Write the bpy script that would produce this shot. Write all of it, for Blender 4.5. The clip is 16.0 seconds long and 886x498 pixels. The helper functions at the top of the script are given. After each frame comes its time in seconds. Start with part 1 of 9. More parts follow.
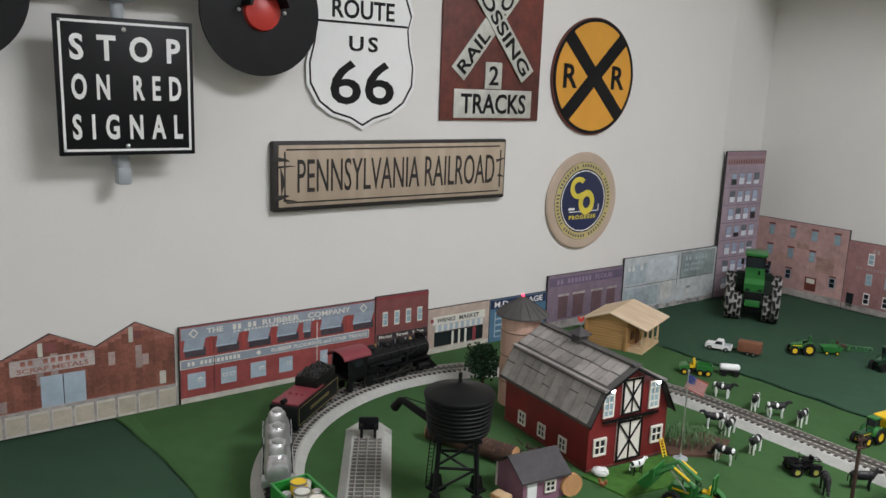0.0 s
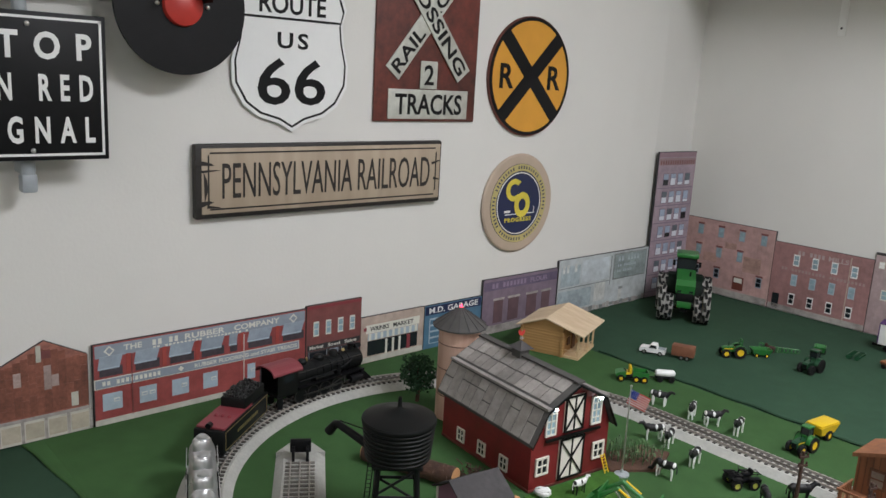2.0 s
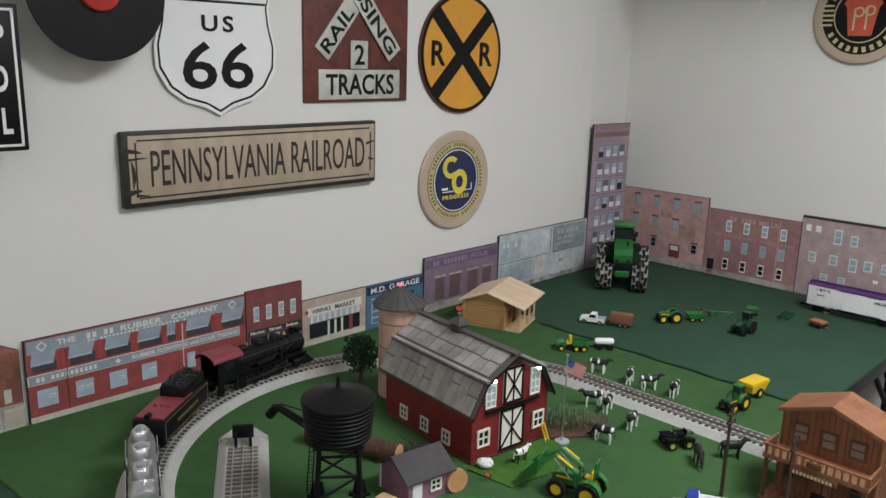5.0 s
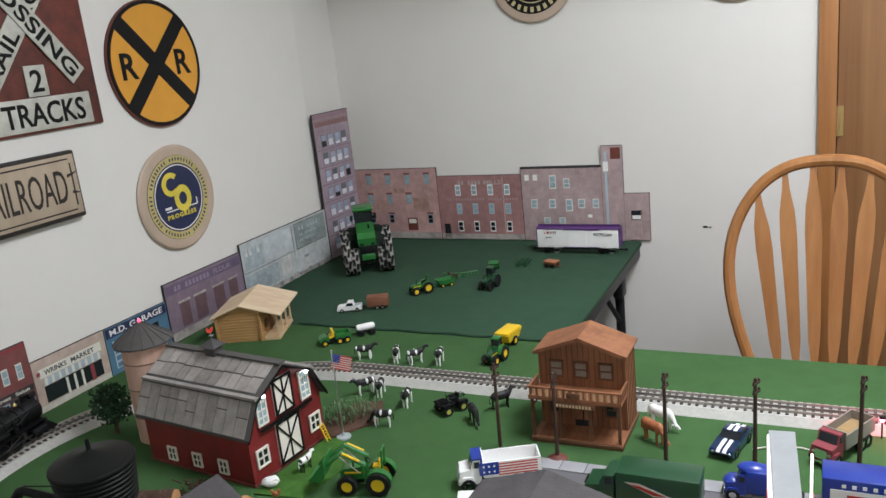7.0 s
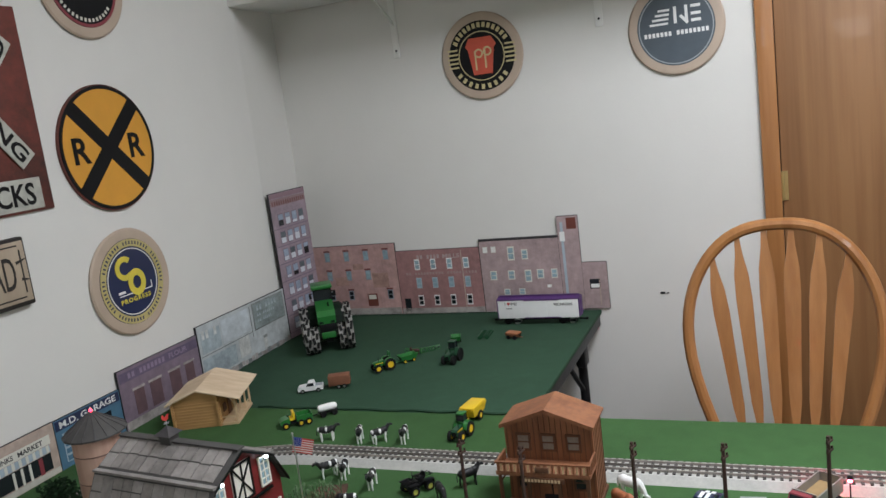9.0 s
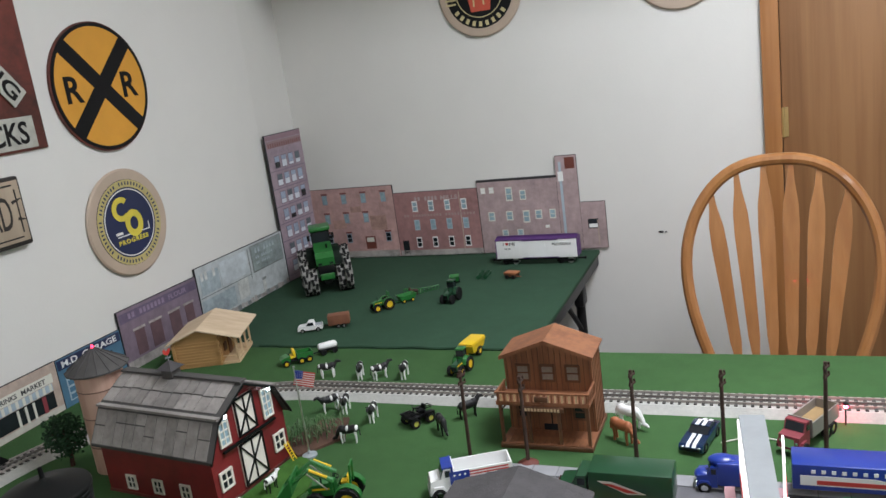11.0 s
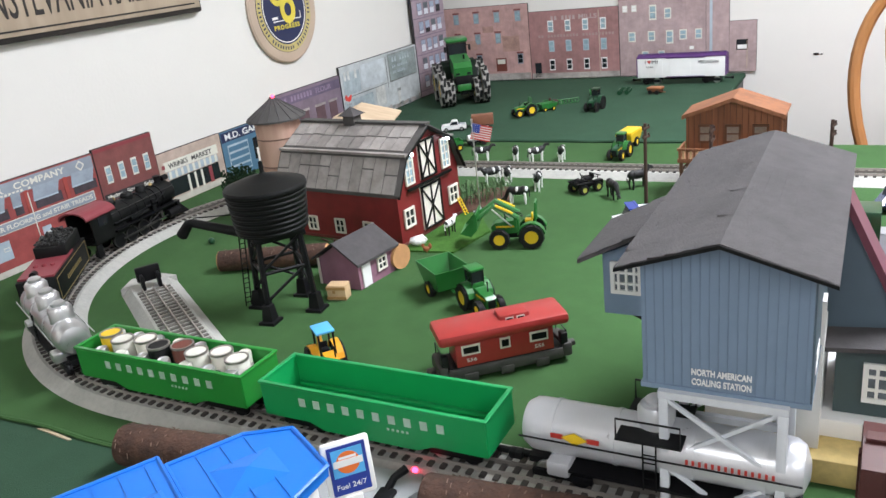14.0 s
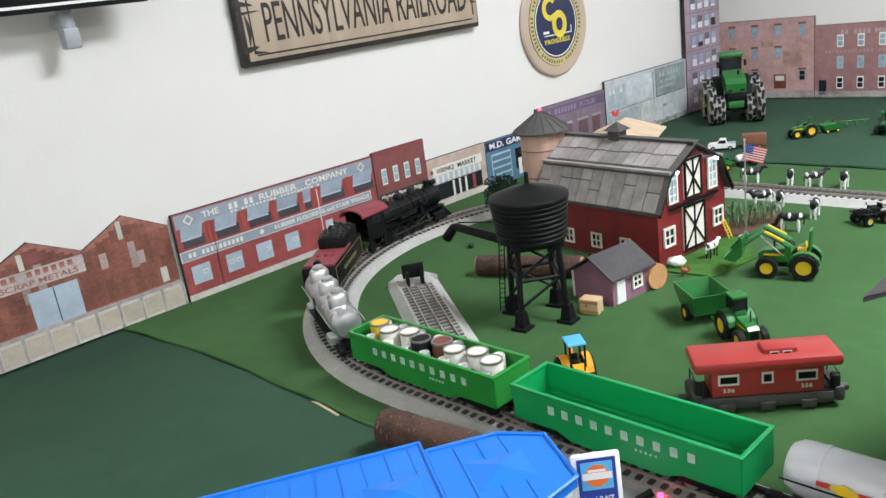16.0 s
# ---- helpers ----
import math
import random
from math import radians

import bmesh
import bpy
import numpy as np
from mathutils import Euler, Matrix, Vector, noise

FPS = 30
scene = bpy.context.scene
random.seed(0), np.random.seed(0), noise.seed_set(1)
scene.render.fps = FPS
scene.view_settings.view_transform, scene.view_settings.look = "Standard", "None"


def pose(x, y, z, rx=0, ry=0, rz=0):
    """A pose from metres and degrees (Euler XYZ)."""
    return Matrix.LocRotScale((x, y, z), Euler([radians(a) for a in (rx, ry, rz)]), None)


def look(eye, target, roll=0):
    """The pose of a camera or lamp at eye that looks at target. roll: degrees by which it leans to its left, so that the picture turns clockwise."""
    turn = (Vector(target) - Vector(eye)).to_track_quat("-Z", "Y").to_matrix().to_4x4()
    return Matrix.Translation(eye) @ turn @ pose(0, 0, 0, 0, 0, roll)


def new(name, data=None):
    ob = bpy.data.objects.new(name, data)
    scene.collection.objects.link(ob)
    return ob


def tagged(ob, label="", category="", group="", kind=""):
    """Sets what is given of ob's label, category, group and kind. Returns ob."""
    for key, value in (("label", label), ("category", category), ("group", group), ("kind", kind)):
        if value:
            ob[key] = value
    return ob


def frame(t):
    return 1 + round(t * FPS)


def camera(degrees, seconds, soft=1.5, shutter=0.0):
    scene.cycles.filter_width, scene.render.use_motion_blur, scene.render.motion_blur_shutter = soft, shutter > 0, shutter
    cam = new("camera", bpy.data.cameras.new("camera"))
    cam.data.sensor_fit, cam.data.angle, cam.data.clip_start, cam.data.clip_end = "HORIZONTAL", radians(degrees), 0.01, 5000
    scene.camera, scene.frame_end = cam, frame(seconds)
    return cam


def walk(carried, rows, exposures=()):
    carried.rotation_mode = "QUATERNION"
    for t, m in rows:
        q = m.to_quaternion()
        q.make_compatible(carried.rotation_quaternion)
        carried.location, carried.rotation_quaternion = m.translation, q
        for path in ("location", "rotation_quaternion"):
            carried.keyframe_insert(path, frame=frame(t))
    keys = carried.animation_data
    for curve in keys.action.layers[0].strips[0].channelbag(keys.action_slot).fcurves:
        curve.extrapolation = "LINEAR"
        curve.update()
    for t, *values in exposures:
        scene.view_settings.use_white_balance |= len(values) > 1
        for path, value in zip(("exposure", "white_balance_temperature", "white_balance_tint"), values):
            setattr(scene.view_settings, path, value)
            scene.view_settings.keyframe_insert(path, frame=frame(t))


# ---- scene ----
cam = camera(57.7, 16.0)
PATH = [
    (0, (1.518, -2.473, 1.399), (-0.06, -1.312, 1.001), 2.1),
    (0.5, (1.455, -2.465, 1.433), (-0.078, -1.235, 1.061), 3.1),
    (1, (1.434, -2.464, 1.436), (-0.111, -1.263, 1.024), 3.3),
    (1.5, (1.44, -2.453, 1.434), (-0.032, -1.162, 1.03), 3.7),
    (2, (1.446, -2.446, 1.43), (-0.01, -1.143, 1.006), 3.2),
    (2.5, (1.447, -2.442, 1.43), (0.025, -1.105, 0.994), 2.8),
    (3, (1.451, -2.438, 1.429), (0.037, -1.095, 0.985), 2.6),
    (3.2, (1.452, -2.437, 1.431), (0.036, -1.096, 0.984), 2.6),
    (5.3, (1.471, -2.43, 1.43), (0.142, -1.014, 0.952), 1.1),
    (5.5, (1.469, -2.422, 1.429), (0.218, -0.937, 0.951), -0.5),
    (6, (1.467, -2.41, 1.432), (0.452, -0.756, 0.949), -3.7),
    (6.5, (1.469, -2.405, 1.431), (0.553, -0.701, 0.92), -5.3),
    (7, (1.467, -2.404, 1.432), (0.611, -0.671, 0.919), -6.1),
    (7.5, (1.463, -2.407, 1.429), (0.679, -0.632, 0.943), -6.7),
    (8, (1.466, -2.406, 1.439), (0.689, -0.603, 1.057), -7.2),
    (8.2, (1.466, -2.404, 1.436), (0.7, -0.589, 1.091), -7.3),
    (10.3, (1.46, -2.397, 1.426), (0.704, -0.579, 1.072), -7.2),
    (10.5, (1.46, -2.401, 1.422), (0.699, -0.59, 1.043), -7.3),
    (11, (1.458, -2.402, 1.402), (0.698, -0.612, 0.936), -7.8),
    (11.5, (1.451, -2.423, 1.341), (0.654, -0.686, 0.75), -8.2),
    (12, (1.426, -2.451, 1.25), (0.661, -0.73, 0.578), -6.7),
    (12.5, (1.409, -2.483, 1.202), (0.628, -0.808, 0.439), -5.7),
    (13, (1.407, -2.495, 1.196), (0.623, -0.835, 0.404), -5.5),
    (13.5, (1.361, -2.519, 1.207), (0.495, -0.885, 0.447), -6.3),
    (14, (1.304, -2.544, 1.205), (0.38, -0.913, 0.506), -6.8),
    (14.5, (1.292, -2.563, 1.211), (0.221, -1.007, 0.554), -7.5),
    (15, (1.292, -2.565, 1.212), (0.039, -1.137, 0.588), -7.4),
    (15.5, (1.296, -2.563, 1.211), (-0.023, -1.192, 0.591), -7.1),
    (16, (1.299, -2.562, 1.212), (-0.111, -1.275, 0.614), -7.9),
]
walk(cam, [(t, look(eye, target, roll)) for t, eye, target, roll in PATH],
     [(0, -0.34, 6500, 10), (3, -0.40, 6500, 10), (5.5, -0.42, 6460, 9), (6, -0.28, 6450, 9), (7, -0.28, 6430, 9), (7.5, -0.24, 6380, 9), (8, -0.38, 6350, 9), (10.5, -0.6, 6350, 9), (11, -0.36, 6330, 9), (11.5, -0.24, 6350, 9), (12, 0.02, 6350, 9), (12.5, 0.36, 6330, 9.5), (13.5, 0.44, 6320, 10.5), (15, 0.44, 6310, 10), (16, 0.44, 6300, 8.5)])

# ---- room light ----
scene.view_settings.exposure = 0.0
world = bpy.data.worlds.new("room_air")
scene.world = world
world.use_nodes = True
world.node_tree.nodes["Background"].inputs[0].default_value = (0.9, 0.95, 1.0, 1)
world.node_tree.nodes["Background"].inputs[1].default_value = 0.02


def ceiling_lamp(x, y, sx, sy, watts):
    lamp = bpy.data.lights.new("ceiling_lamp", "AREA")
    lamp.shape, lamp.size, lamp.size_y, lamp.energy = "RECTANGLE", sx, sy, watts
    lamp.color = (0.955, 0.985, 1.06)
    ob = new("ceiling_lamp", lamp)
    ob.matrix_world = pose(x, y, 2.395)


LAMPS = [(1.75, -1.2, 0.5, 0.9, 48), (3.3, -1.4, 0.5, 0.9, 16), (3.1, -3.6, 0.55, 1.15, 21), (1.2, -4.4, 0.55, 1.15, 10)]
for row in LAMPS:
    ceiling_lamp(*row)

TZ = 0.76


# ---- materials ----
def mat(name, color, rough=0.6, metal=0.0, vary=0.12, scale=40.0, bump=0.0, bscale=300.0, spec=0.5, coat=0.0, dark=None, rand=0.0, emit=0.0):
    m = bpy.data.materials.new(name)
    m.use_nodes = True
    nt = m.node_tree
    b = nt.nodes["Principled BSDF"]
    b.inputs["Roughness"].default_value = rough
    b.inputs["Metallic"].default_value = metal
    b.inputs["Specular IOR Level"].default_value = spec
    b.inputs["Coat Weight"].default_value = coat
    if emit:
        b.inputs["Emission Color"].default_value = (*color, 1)
        b.inputs["Emission Strength"].default_value = emit
    co = nt.nodes.new("ShaderNodeTexCoord")
    n1 = nt.nodes.new("ShaderNodeTexNoise")
    n1.inputs["Scale"].default_value = scale
    n1.inputs["Detail"].default_value = 6
    n1.inputs["Roughness"].default_value = 0.65
    n2 = nt.nodes.new("ShaderNodeTexNoise")
    n2.inputs["Scale"].default_value = scale / 9
    n2.inputs["Detail"].default_value = 3
    nt.links.new(co.outputs["Object"], n1.inputs["Vector"])
    nt.links.new(co.outputs["Object"], n2.inputs["Vector"])
    add = nt.nodes.new("ShaderNodeMath")
    add.operation = "ADD"
    nt.links.new(n1.outputs["Fac"], add.inputs[0])
    nt.links.new(n2.outputs["Fac"], add.inputs[1])
    ramp = nt.nodes.new("ShaderNodeValToRGB")
    ramp.color_ramp.elements[0].position = 0.35
    ramp.color_ramp.elements[1].position = 0.68
    half = nt.nodes.new("ShaderNodeMath")
    half.operation = "MULTIPLY"
    half.inputs[1].default_value = 0.5
    nt.links.new(add.outputs[0], half.inputs[0])
    nt.links.new(half.outputs[0], ramp.inputs[0])
    lo = dark if dark else tuple(c * (1 - vary) for c in color)
    hi = tuple(min(1, c * (1 + vary)) for c in color)
    ramp.color_ramp.elements[0].color = (*lo, 1)
    ramp.color_ramp.elements[1].color = (*hi, 1)
    last = ramp.outputs[0]
    if rand:
        info = nt.nodes.new("ShaderNodeObjectInfo")
        mr = nt.nodes.new("ShaderNodeMapRange")
        mr.inputs["To Min"].default_value = 1 - rand
        mr.inputs["To Max"].default_value = 1 + rand
        nt.links.new(info.outputs["Random"], mr.inputs["Value"])
        hsv = nt.nodes.new("ShaderNodeHueSaturation")
        nt.links.new(mr.outputs[0], hsv.inputs["Value"])
        nt.links.new(last, hsv.inputs["Color"])
        last = hsv.outputs[0]
    nt.links.new(last, b.inputs["Base Color"])
    rr = nt.nodes.new("ShaderNodeMapRange")
    rr.inputs["To Min"].default_value = max(0.02, rough - 0.08)
    rr.inputs["To Max"].default_value = min(1, rough + 0.08)
    nt.links.new(n1.outputs["Fac"], rr.inputs["Value"])
    nt.links.new(rr.outputs[0], b.inputs["Roughness"])
    if bump:
        n3 = nt.nodes.new("ShaderNodeTexNoise")
        n3.inputs["Scale"].default_value = bscale
        n3.inputs["Detail"].default_value = 4
        nt.links.new(co.outputs["Object"], n3.inputs["Vector"])
        bp = nt.nodes.new("ShaderNodeBump")
        bp.inputs["Strength"].default_value = bump
        bp.inputs["Distance"].default_value = 0.002
        nt.links.new(n3.outputs["Fac"], bp.inputs["Height"])
        nt.links.new(bp.outputs[0], b.inputs["Normal"])
    return m


def grain(name, c1, c2, axis=2, scale=30.0, stretch=0.06, rough=0.45, coat=0.1, wave=0.0):
    """Wood: noise drawn out along one axis."""
    m = mat(name, c1, rough, coat=coat)
    nt = m.node_tree
    ramp = [n for n in nt.nodes if n.type == "VALTORGB"][0]
    ramp.color_ramp.elements[0].color = (*c2, 1)
    ramp.color_ramp.elements[1].color = (*c1, 1)
    ramp.color_ramp.elements[0].position = 0.38
    ramp.color_ramp.elements[1].position = 0.6
    mp = nt.nodes.new("ShaderNodeMapping")
    s = [1.0, 1.0, 1.0]
    s[axis] = stretch
    mp.inputs["Scale"].default_value = s
    co = [n for n in nt.nodes if n.type == "TEX_COORD"][0]
    nt.links.new(co.outputs["Object"], mp.inputs["Vector"])
    for n in nt.nodes:
        if n.type == "TEX_NOISE":
            n.inputs["Scale"].default_value = scale if n.inputs["Scale"].default_value > 20 else scale / 4
            nt.links.new(mp.outputs[0], n.inputs["Vector"])
    return m


def brickwork(name, c1, c2, mortar, size=90.0, turn=True):
    """A printed brick face, bricks lying along the wall; object y and z are across the card."""
    m = mat(name, c1, 0.55, vary=0.5, scale=48)
    nt = m.node_tree
    b = nt.nodes["Principled BSDF"]
    ramp = [n for n in nt.nodes if n.type == "VALTORGB"][0]
    co = [n for n in nt.nodes if n.type == "TEX_COORD"][0]
    mp = nt.nodes.new("ShaderNodeMapping")
    mp.inputs["Rotation"].default_value = (radians(90), 0, radians(90)) if turn else (radians(90), 0, 0)
    nt.links.new(co.outputs["Object"], mp.inputs["Vector"])
    bt = nt.nodes.new("ShaderNodeTexBrick")
    bt.inputs["Scale"].default_value = size
    bt.inputs["Color1"].default_value = (*c1, 1)
    bt.inputs["Color2"].default_value = (*c2, 1)
    bt.inputs["Mortar"].default_value = (*mortar, 1)
    bt.inputs["Mortar Size"].default_value = 0.03
    nt.links.new(mp.outputs[0], bt.inputs["Vector"])
    mix = nt.nodes.new("ShaderNodeMix")
    mix.data_type = "RGBA"
    mix.inputs[0].default_value = 0.42
    nt.links.new(ramp.outputs[0], mix.inputs[6])
    nt.links.new(bt.outputs["Color"], mix.inputs[7])
    nt.links.new(mix.outputs[2], b.inputs["Base Color"])
    return m


WHITE_WALL = mat("wall_paint", (0.70, 0.683, 0.65), 0.75, vary=0.03, scale=6, bump=0.15, bscale=140)
CEIL = mat("ceiling_paint", (0.8, 0.79, 0.76), 0.9, vary=0.03, scale=5)
FLOOR = mat("floor_carpet", (0.22, 0.2, 0.18), 0.95, vary=0.25, scale=60, bump=0.6)
FELT = mat("bright_green_felt", (0.053, 0.121, 0.042), 0.95, vary=0.16, scale=26, bump=0.5, bscale=900, spec=0.15)
DARKFELT = mat("dark_green_felt", (0.035, 0.076, 0.046), 0.95, vary=0.16, scale=26, bump=0.5, bscale=900, spec=0.15)
GRASSMAT = mat("grass_mat", (0.06, 0.15, 0.03), 0.95, vary=0.3, scale=120, bump=0.8, bscale=700, spec=0.1)
SOIL = mat("soil", (0.09, 0.045, 0.028), 0.95, vary=0.4, scale=200, bump=0.9, bscale=500)
BLACKMETAL = mat("black_metal", (0.009, 0.009, 0.010), 0.45, vary=0.25, spec=0.35)
GREYMETAL = mat("grey_paint_metal", (0.33, 0.36, 0.38), 0.45, vary=0.1)
STEEL = mat("steel", (0.62, 0.62, 0.6), 0.3, 0.9, vary=0.1)
CHROME = mat("polished_chrome", (0.78, 0.79, 0.8), 0.12, 1.0, vary=0.05)
BRASS = mat("brass", (0.6, 0.45, 0.2), 0.35, 0.8)
ROADBED = mat("grey_roadbed", (0.43, 0.425, 0.395), 0.85, vary=0.16, scale=150, bump=0.6, bscale=800)
TIE = mat("dark_tie", (0.062, 0.055, 0.05), 0.75, vary=0.2, scale=90, rand=0.2)
PALETIE = mat("faded_tie", (0.15, 0.14, 0.125), 0.8, vary=0.2, scale=90, rand=0.15)
RAIL = mat("rail_steel", (0.40, 0.37, 0.335), 0.42, 0.45, vary=0.15)
BLACK = mat("black_plastic", (0.006, 0.006, 0.007), 0.48, vary=0.3, scale=60, spec=0.22)
SOOT = mat("matt_black", (0.006, 0.0065, 0.0065), 0.52, vary=0.35, scale=50, spec=0.2)
CHARCOAL = mat("coal_lumps", (0.02, 0.02, 0.02), 0.35, vary=0.6, scale=200, bump=1.0, bscale=300)
RED = mat("barn_red", (0.18, 0.016, 0.017), 0.5, vary=0.32, scale=35)
BRIGHTRED = mat("bright_red", (0.52, 0.045, 0.035), 0.4, vary=0.12)
CABRED = mat("caboose_red", (0.38, 0.036, 0.033), 0.38, vary=0.12, coat=0.2)
MAROON = mat("maroon_paint", (0.235, 0.04, 0.052), 0.5, vary=0.15)
OXIDE = mat("oxide_red", (0.155, 0.043, 0.030), 0.5, vary=0.15)
GREEN = mat("tractor_green", (0.022, 0.155, 0.030), 0.35, vary=0.12, coat=0.3)
CARGREEN = mat("gondola_green", (0.010, 0.30, 0.085), 0.35, vary=0.08, coat=0.2)
DEEPGREEN = mat("deep_green", (0.012, 0.062, 0.026), 0.35, vary=0.12, coat=0.3)
TEAL = mat("teal", (0.01, 0.34, 0.27), 0.38, vary=0.08)
YELLOW = mat("yellow", (0.78, 0.52, 0.02), 0.4, vary=0.08)
SIGNYEL = mat("sign_amber", (0.66, 0.31, 0.035), 0.5, vary=0.1, scale=14)
ORANGE = mat("orange", (0.75, 0.17, 0.03), 0.45, vary=0.1)
BLUE = mat("bright_blue", (0.012, 0.16, 0.62), 0.36, vary=0.06)
ROYAL = mat("royal_blue", (0.014, 0.040, 0.29), 0.32, vary=0.1, coat=0.3)
NAVY = mat("navy", (0.016, 0.024, 0.075), 0.4, vary=0.12)
CARBLUE = mat("car_blue", (0.012, 0.035, 0.10), 0.22, 0.3, vary=0.1, coat=0.6)
SKYBLUE = mat("sky_blue", (0.10, 0.42, 0.78), 0.4, vary=0.06)
WHITE = mat("white_plastic", (0.78, 0.77, 0.74), 0.4, vary=0.04)
OLDWHITE = mat("worn_white", (0.66, 0.65, 0.58), 0.55, vary=0.12, scale=50)
SHELLWHITE = mat("sign_white", (0.80, 0.80, 0.79), 0.4, vary=0.03)
BONE = mat("bone_white", (0.74, 0.70, 0.62), 0.5, vary=0.08)
PURPLE = mat("purple", (0.075, 0.025, 0.13), 0.45, vary=0.12)
GREYBLUE = mat("grey_blue_siding", (0.18, 0.25, 0.345), 0.55, vary=0.1, scale=30)
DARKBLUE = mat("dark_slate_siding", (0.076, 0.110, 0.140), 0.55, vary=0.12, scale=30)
SHINGLE = mat("shingle_grey", (0.063, 0.058, 0.060), 0.85, vary=0.3, scale=90, bump=0.5, bscale=600, rand=0.05)
ROOFGREY = mat("barn_roof_panel", (0.285, 0.262, 0.246), 0.75, vary=0.32, scale=70, bump=0.4, bscale=500, rand=0.2)
ROOFTRIM = mat("barn_roof_trim", (0.075, 0.071, 0.068), 0.75, vary=0.25, scale=70)
TUBECLEAR = mat("frosted_tube", (0.62, 0.65, 0.68), 0.2, vary=0.05)
TUBECLEAR.node_tree.nodes["Principled BSDF"].inputs["Transmission Weight"].default_value = 0.8
LENTICEL = mat("pale_lenticel", (0.19, 0.12, 0.09), 0.7, vary=0.2)
SILOWOOD = grain("silo_boards", (0.56, 0.37, 0.29), (0.42, 0.25, 0.18), 2, 60, 0.1, 0.7, 0)
OAK = grain("honey_oak", (0.40, 0.18, 0.062), (0.29, 0.12, 0.038), 2, 45, 0.05, 0.32, 0.35)
DOORWOOD = grain("oak_door", (0.29, 0.145, 0.06), (0.20, 0.093, 0.037), 2, 36, 0.035, 0.42, 0.15)
SALOON = grain("stained_basswood", (0.275, 0.112, 0.050), (0.175, 0.066, 0.030), 2, 110, 0.08, 0.6, 0)
SALOONDARK = grain("dark_stained_wood", (0.14, 0.058, 0.026), (0.085, 0.035, 0.016), 2, 110, 0.1, 0.6, 0)
BALSA = grain("raw_balsa", (0.62, 0.45, 0.27), (0.50, 0.34, 0.19), 0, 70, 0.08, 0.75, 0)
PALEBALSA = grain("pale_balsa_sheet", (0.72, 0.57, 0.40), (0.60, 0.45, 0.30), 0, 70, 0.05, 0.75, 0)
LOGWOOD = grain("cabin_log", (0.46, 0.265, 0.10), (0.33, 0.18, 0.065), 0, 90, 0.1, 0.65, 0)
BARK = mat("log_bark", (0.078, 0.038, 0.025), 0.85, vary=0.6, scale=90, bump=1.0, bscale=220)
CUTWOOD = mat("cut_wood", (0.52, 0.27, 0.12), 0.7, vary=0.2, scale=80)
POLEWOOD = mat("pole_brown", (0.052, 0.026, 0.018), 0.7, vary=0.25)
RUBBER = mat("tyre_rubber", (0.009, 0.009, 0.009), 0.7, vary=0.3, spec=0.3)
GLASSDARK = mat("dark_glass", (0.018, 0.021, 0.025), 0.12, vary=0.2)
GREYPANE = mat("dim_grey_pane", (0.13, 0.15, 0.17), 0.25, vary=0.3, scale=90)
GLASSBLUE = mat("printed_pane", (0.28, 0.40, 0.46), 0.45, vary=0.35, scale=90)
LEAF = mat("leaf_green", (0.018, 0.06, 0.022), 0.8, vary=0.5, scale=150)
CORN = mat("corn_green", (0.075, 0.14, 0.055), 0.7, vary=0.4, scale=200)
COWBLACK = mat("cow_black", (0.010, 0.010, 0.011), 0.5, vary=0.3)
HORSEBROWN = mat("horse_chestnut", (0.36, 0.12, 0.05), 0.5, vary=0.2)
ASPHALT = mat("road_grey", (0.115, 0.112, 0.122), 0.8, vary=0.12, scale=60, bump=0.2)
KERB = mat("pale_kerb", (0.28, 0.28, 0.295), 0.7, vary=0.1)
TIN = mat("tin_lid", (0.36, 0.34, 0.31), 0.38, 0.8, vary=0.15)
CHIPPED = mat("chipped_sign_white", (0.64, 0.65, 0.59), 0.5, vary=0.06, scale=34, dark=(0.36, 0.35, 0.31))
LETTERPALE = mat("faded_letter_paint", (0.42, 0.56, 0.46), 0.5)
TANKSILVER = mat("dull_silver", (0.66, 0.66, 0.67), 0.3, 0.85, vary=0.08)
SIGNBROWN = mat("rusty_brown", (0.17, 0.038, 0.027), 0.6, vary=0.35, scale=26, dark=(0.035, 0.014, 0.011))
TANBOARD = grain("tan_board", (0.44, 0.355, 0.265), (0.36, 0.28, 0.205), 1, 30, 0.06, 0.6, 0)
WORNBLACK = mat("worn_black_edge", (0.022, 0.018, 0.016), 0.6, vary=0.4)
FRAMETAN = mat("sign_tan_frame", (0.47, 0.37, 0.29), 0.5, vary=0.12, scale=12)
LED = mat("cold_led", (0.85, 0.92, 1.0), 0.3, emit=14.0)
REDLED = mat("red_led", (1.0, 0.03, 0.08), 0.3, emit=8.0)
PANEL = mat("lamp_panel", (1.0, 0.96, 0.88), 0.4, emit=5.0)
BOARDGLOW = mat("lit_billboard", (1.0, 0.94, 0.93), 0.4, emit=1.6)
RUST = mat("rusted_sheet", (0.33, 0.135, 0.10), 0.6, vary=0.6, scale=60, dark=(0.13, 0.05, 0.042))
REDBRICK = brickwork("red_brick", (0.315, 0.066, 0.062), (0.26, 0.055, 0.052), (0.26, 0.085, 0.08))
DULLBRICK = brickwork("dull_red_brick", (0.20, 0.064, 0.06), (0.165, 0.052, 0.05), (0.18, 0.075, 0.07))
MILLBRICK = brickwork("mill_brick", (0.33, 0.175, 0.17), (0.29, 0.145, 0.14), (0.32, 0.2, 0.19), turn=False)
PINKBRICKB = brickwork("pink_brick_end", (0.48, 0.30, 0.28), (0.42, 0.25, 0.235), (0.46, 0.34, 0.32), turn=False)
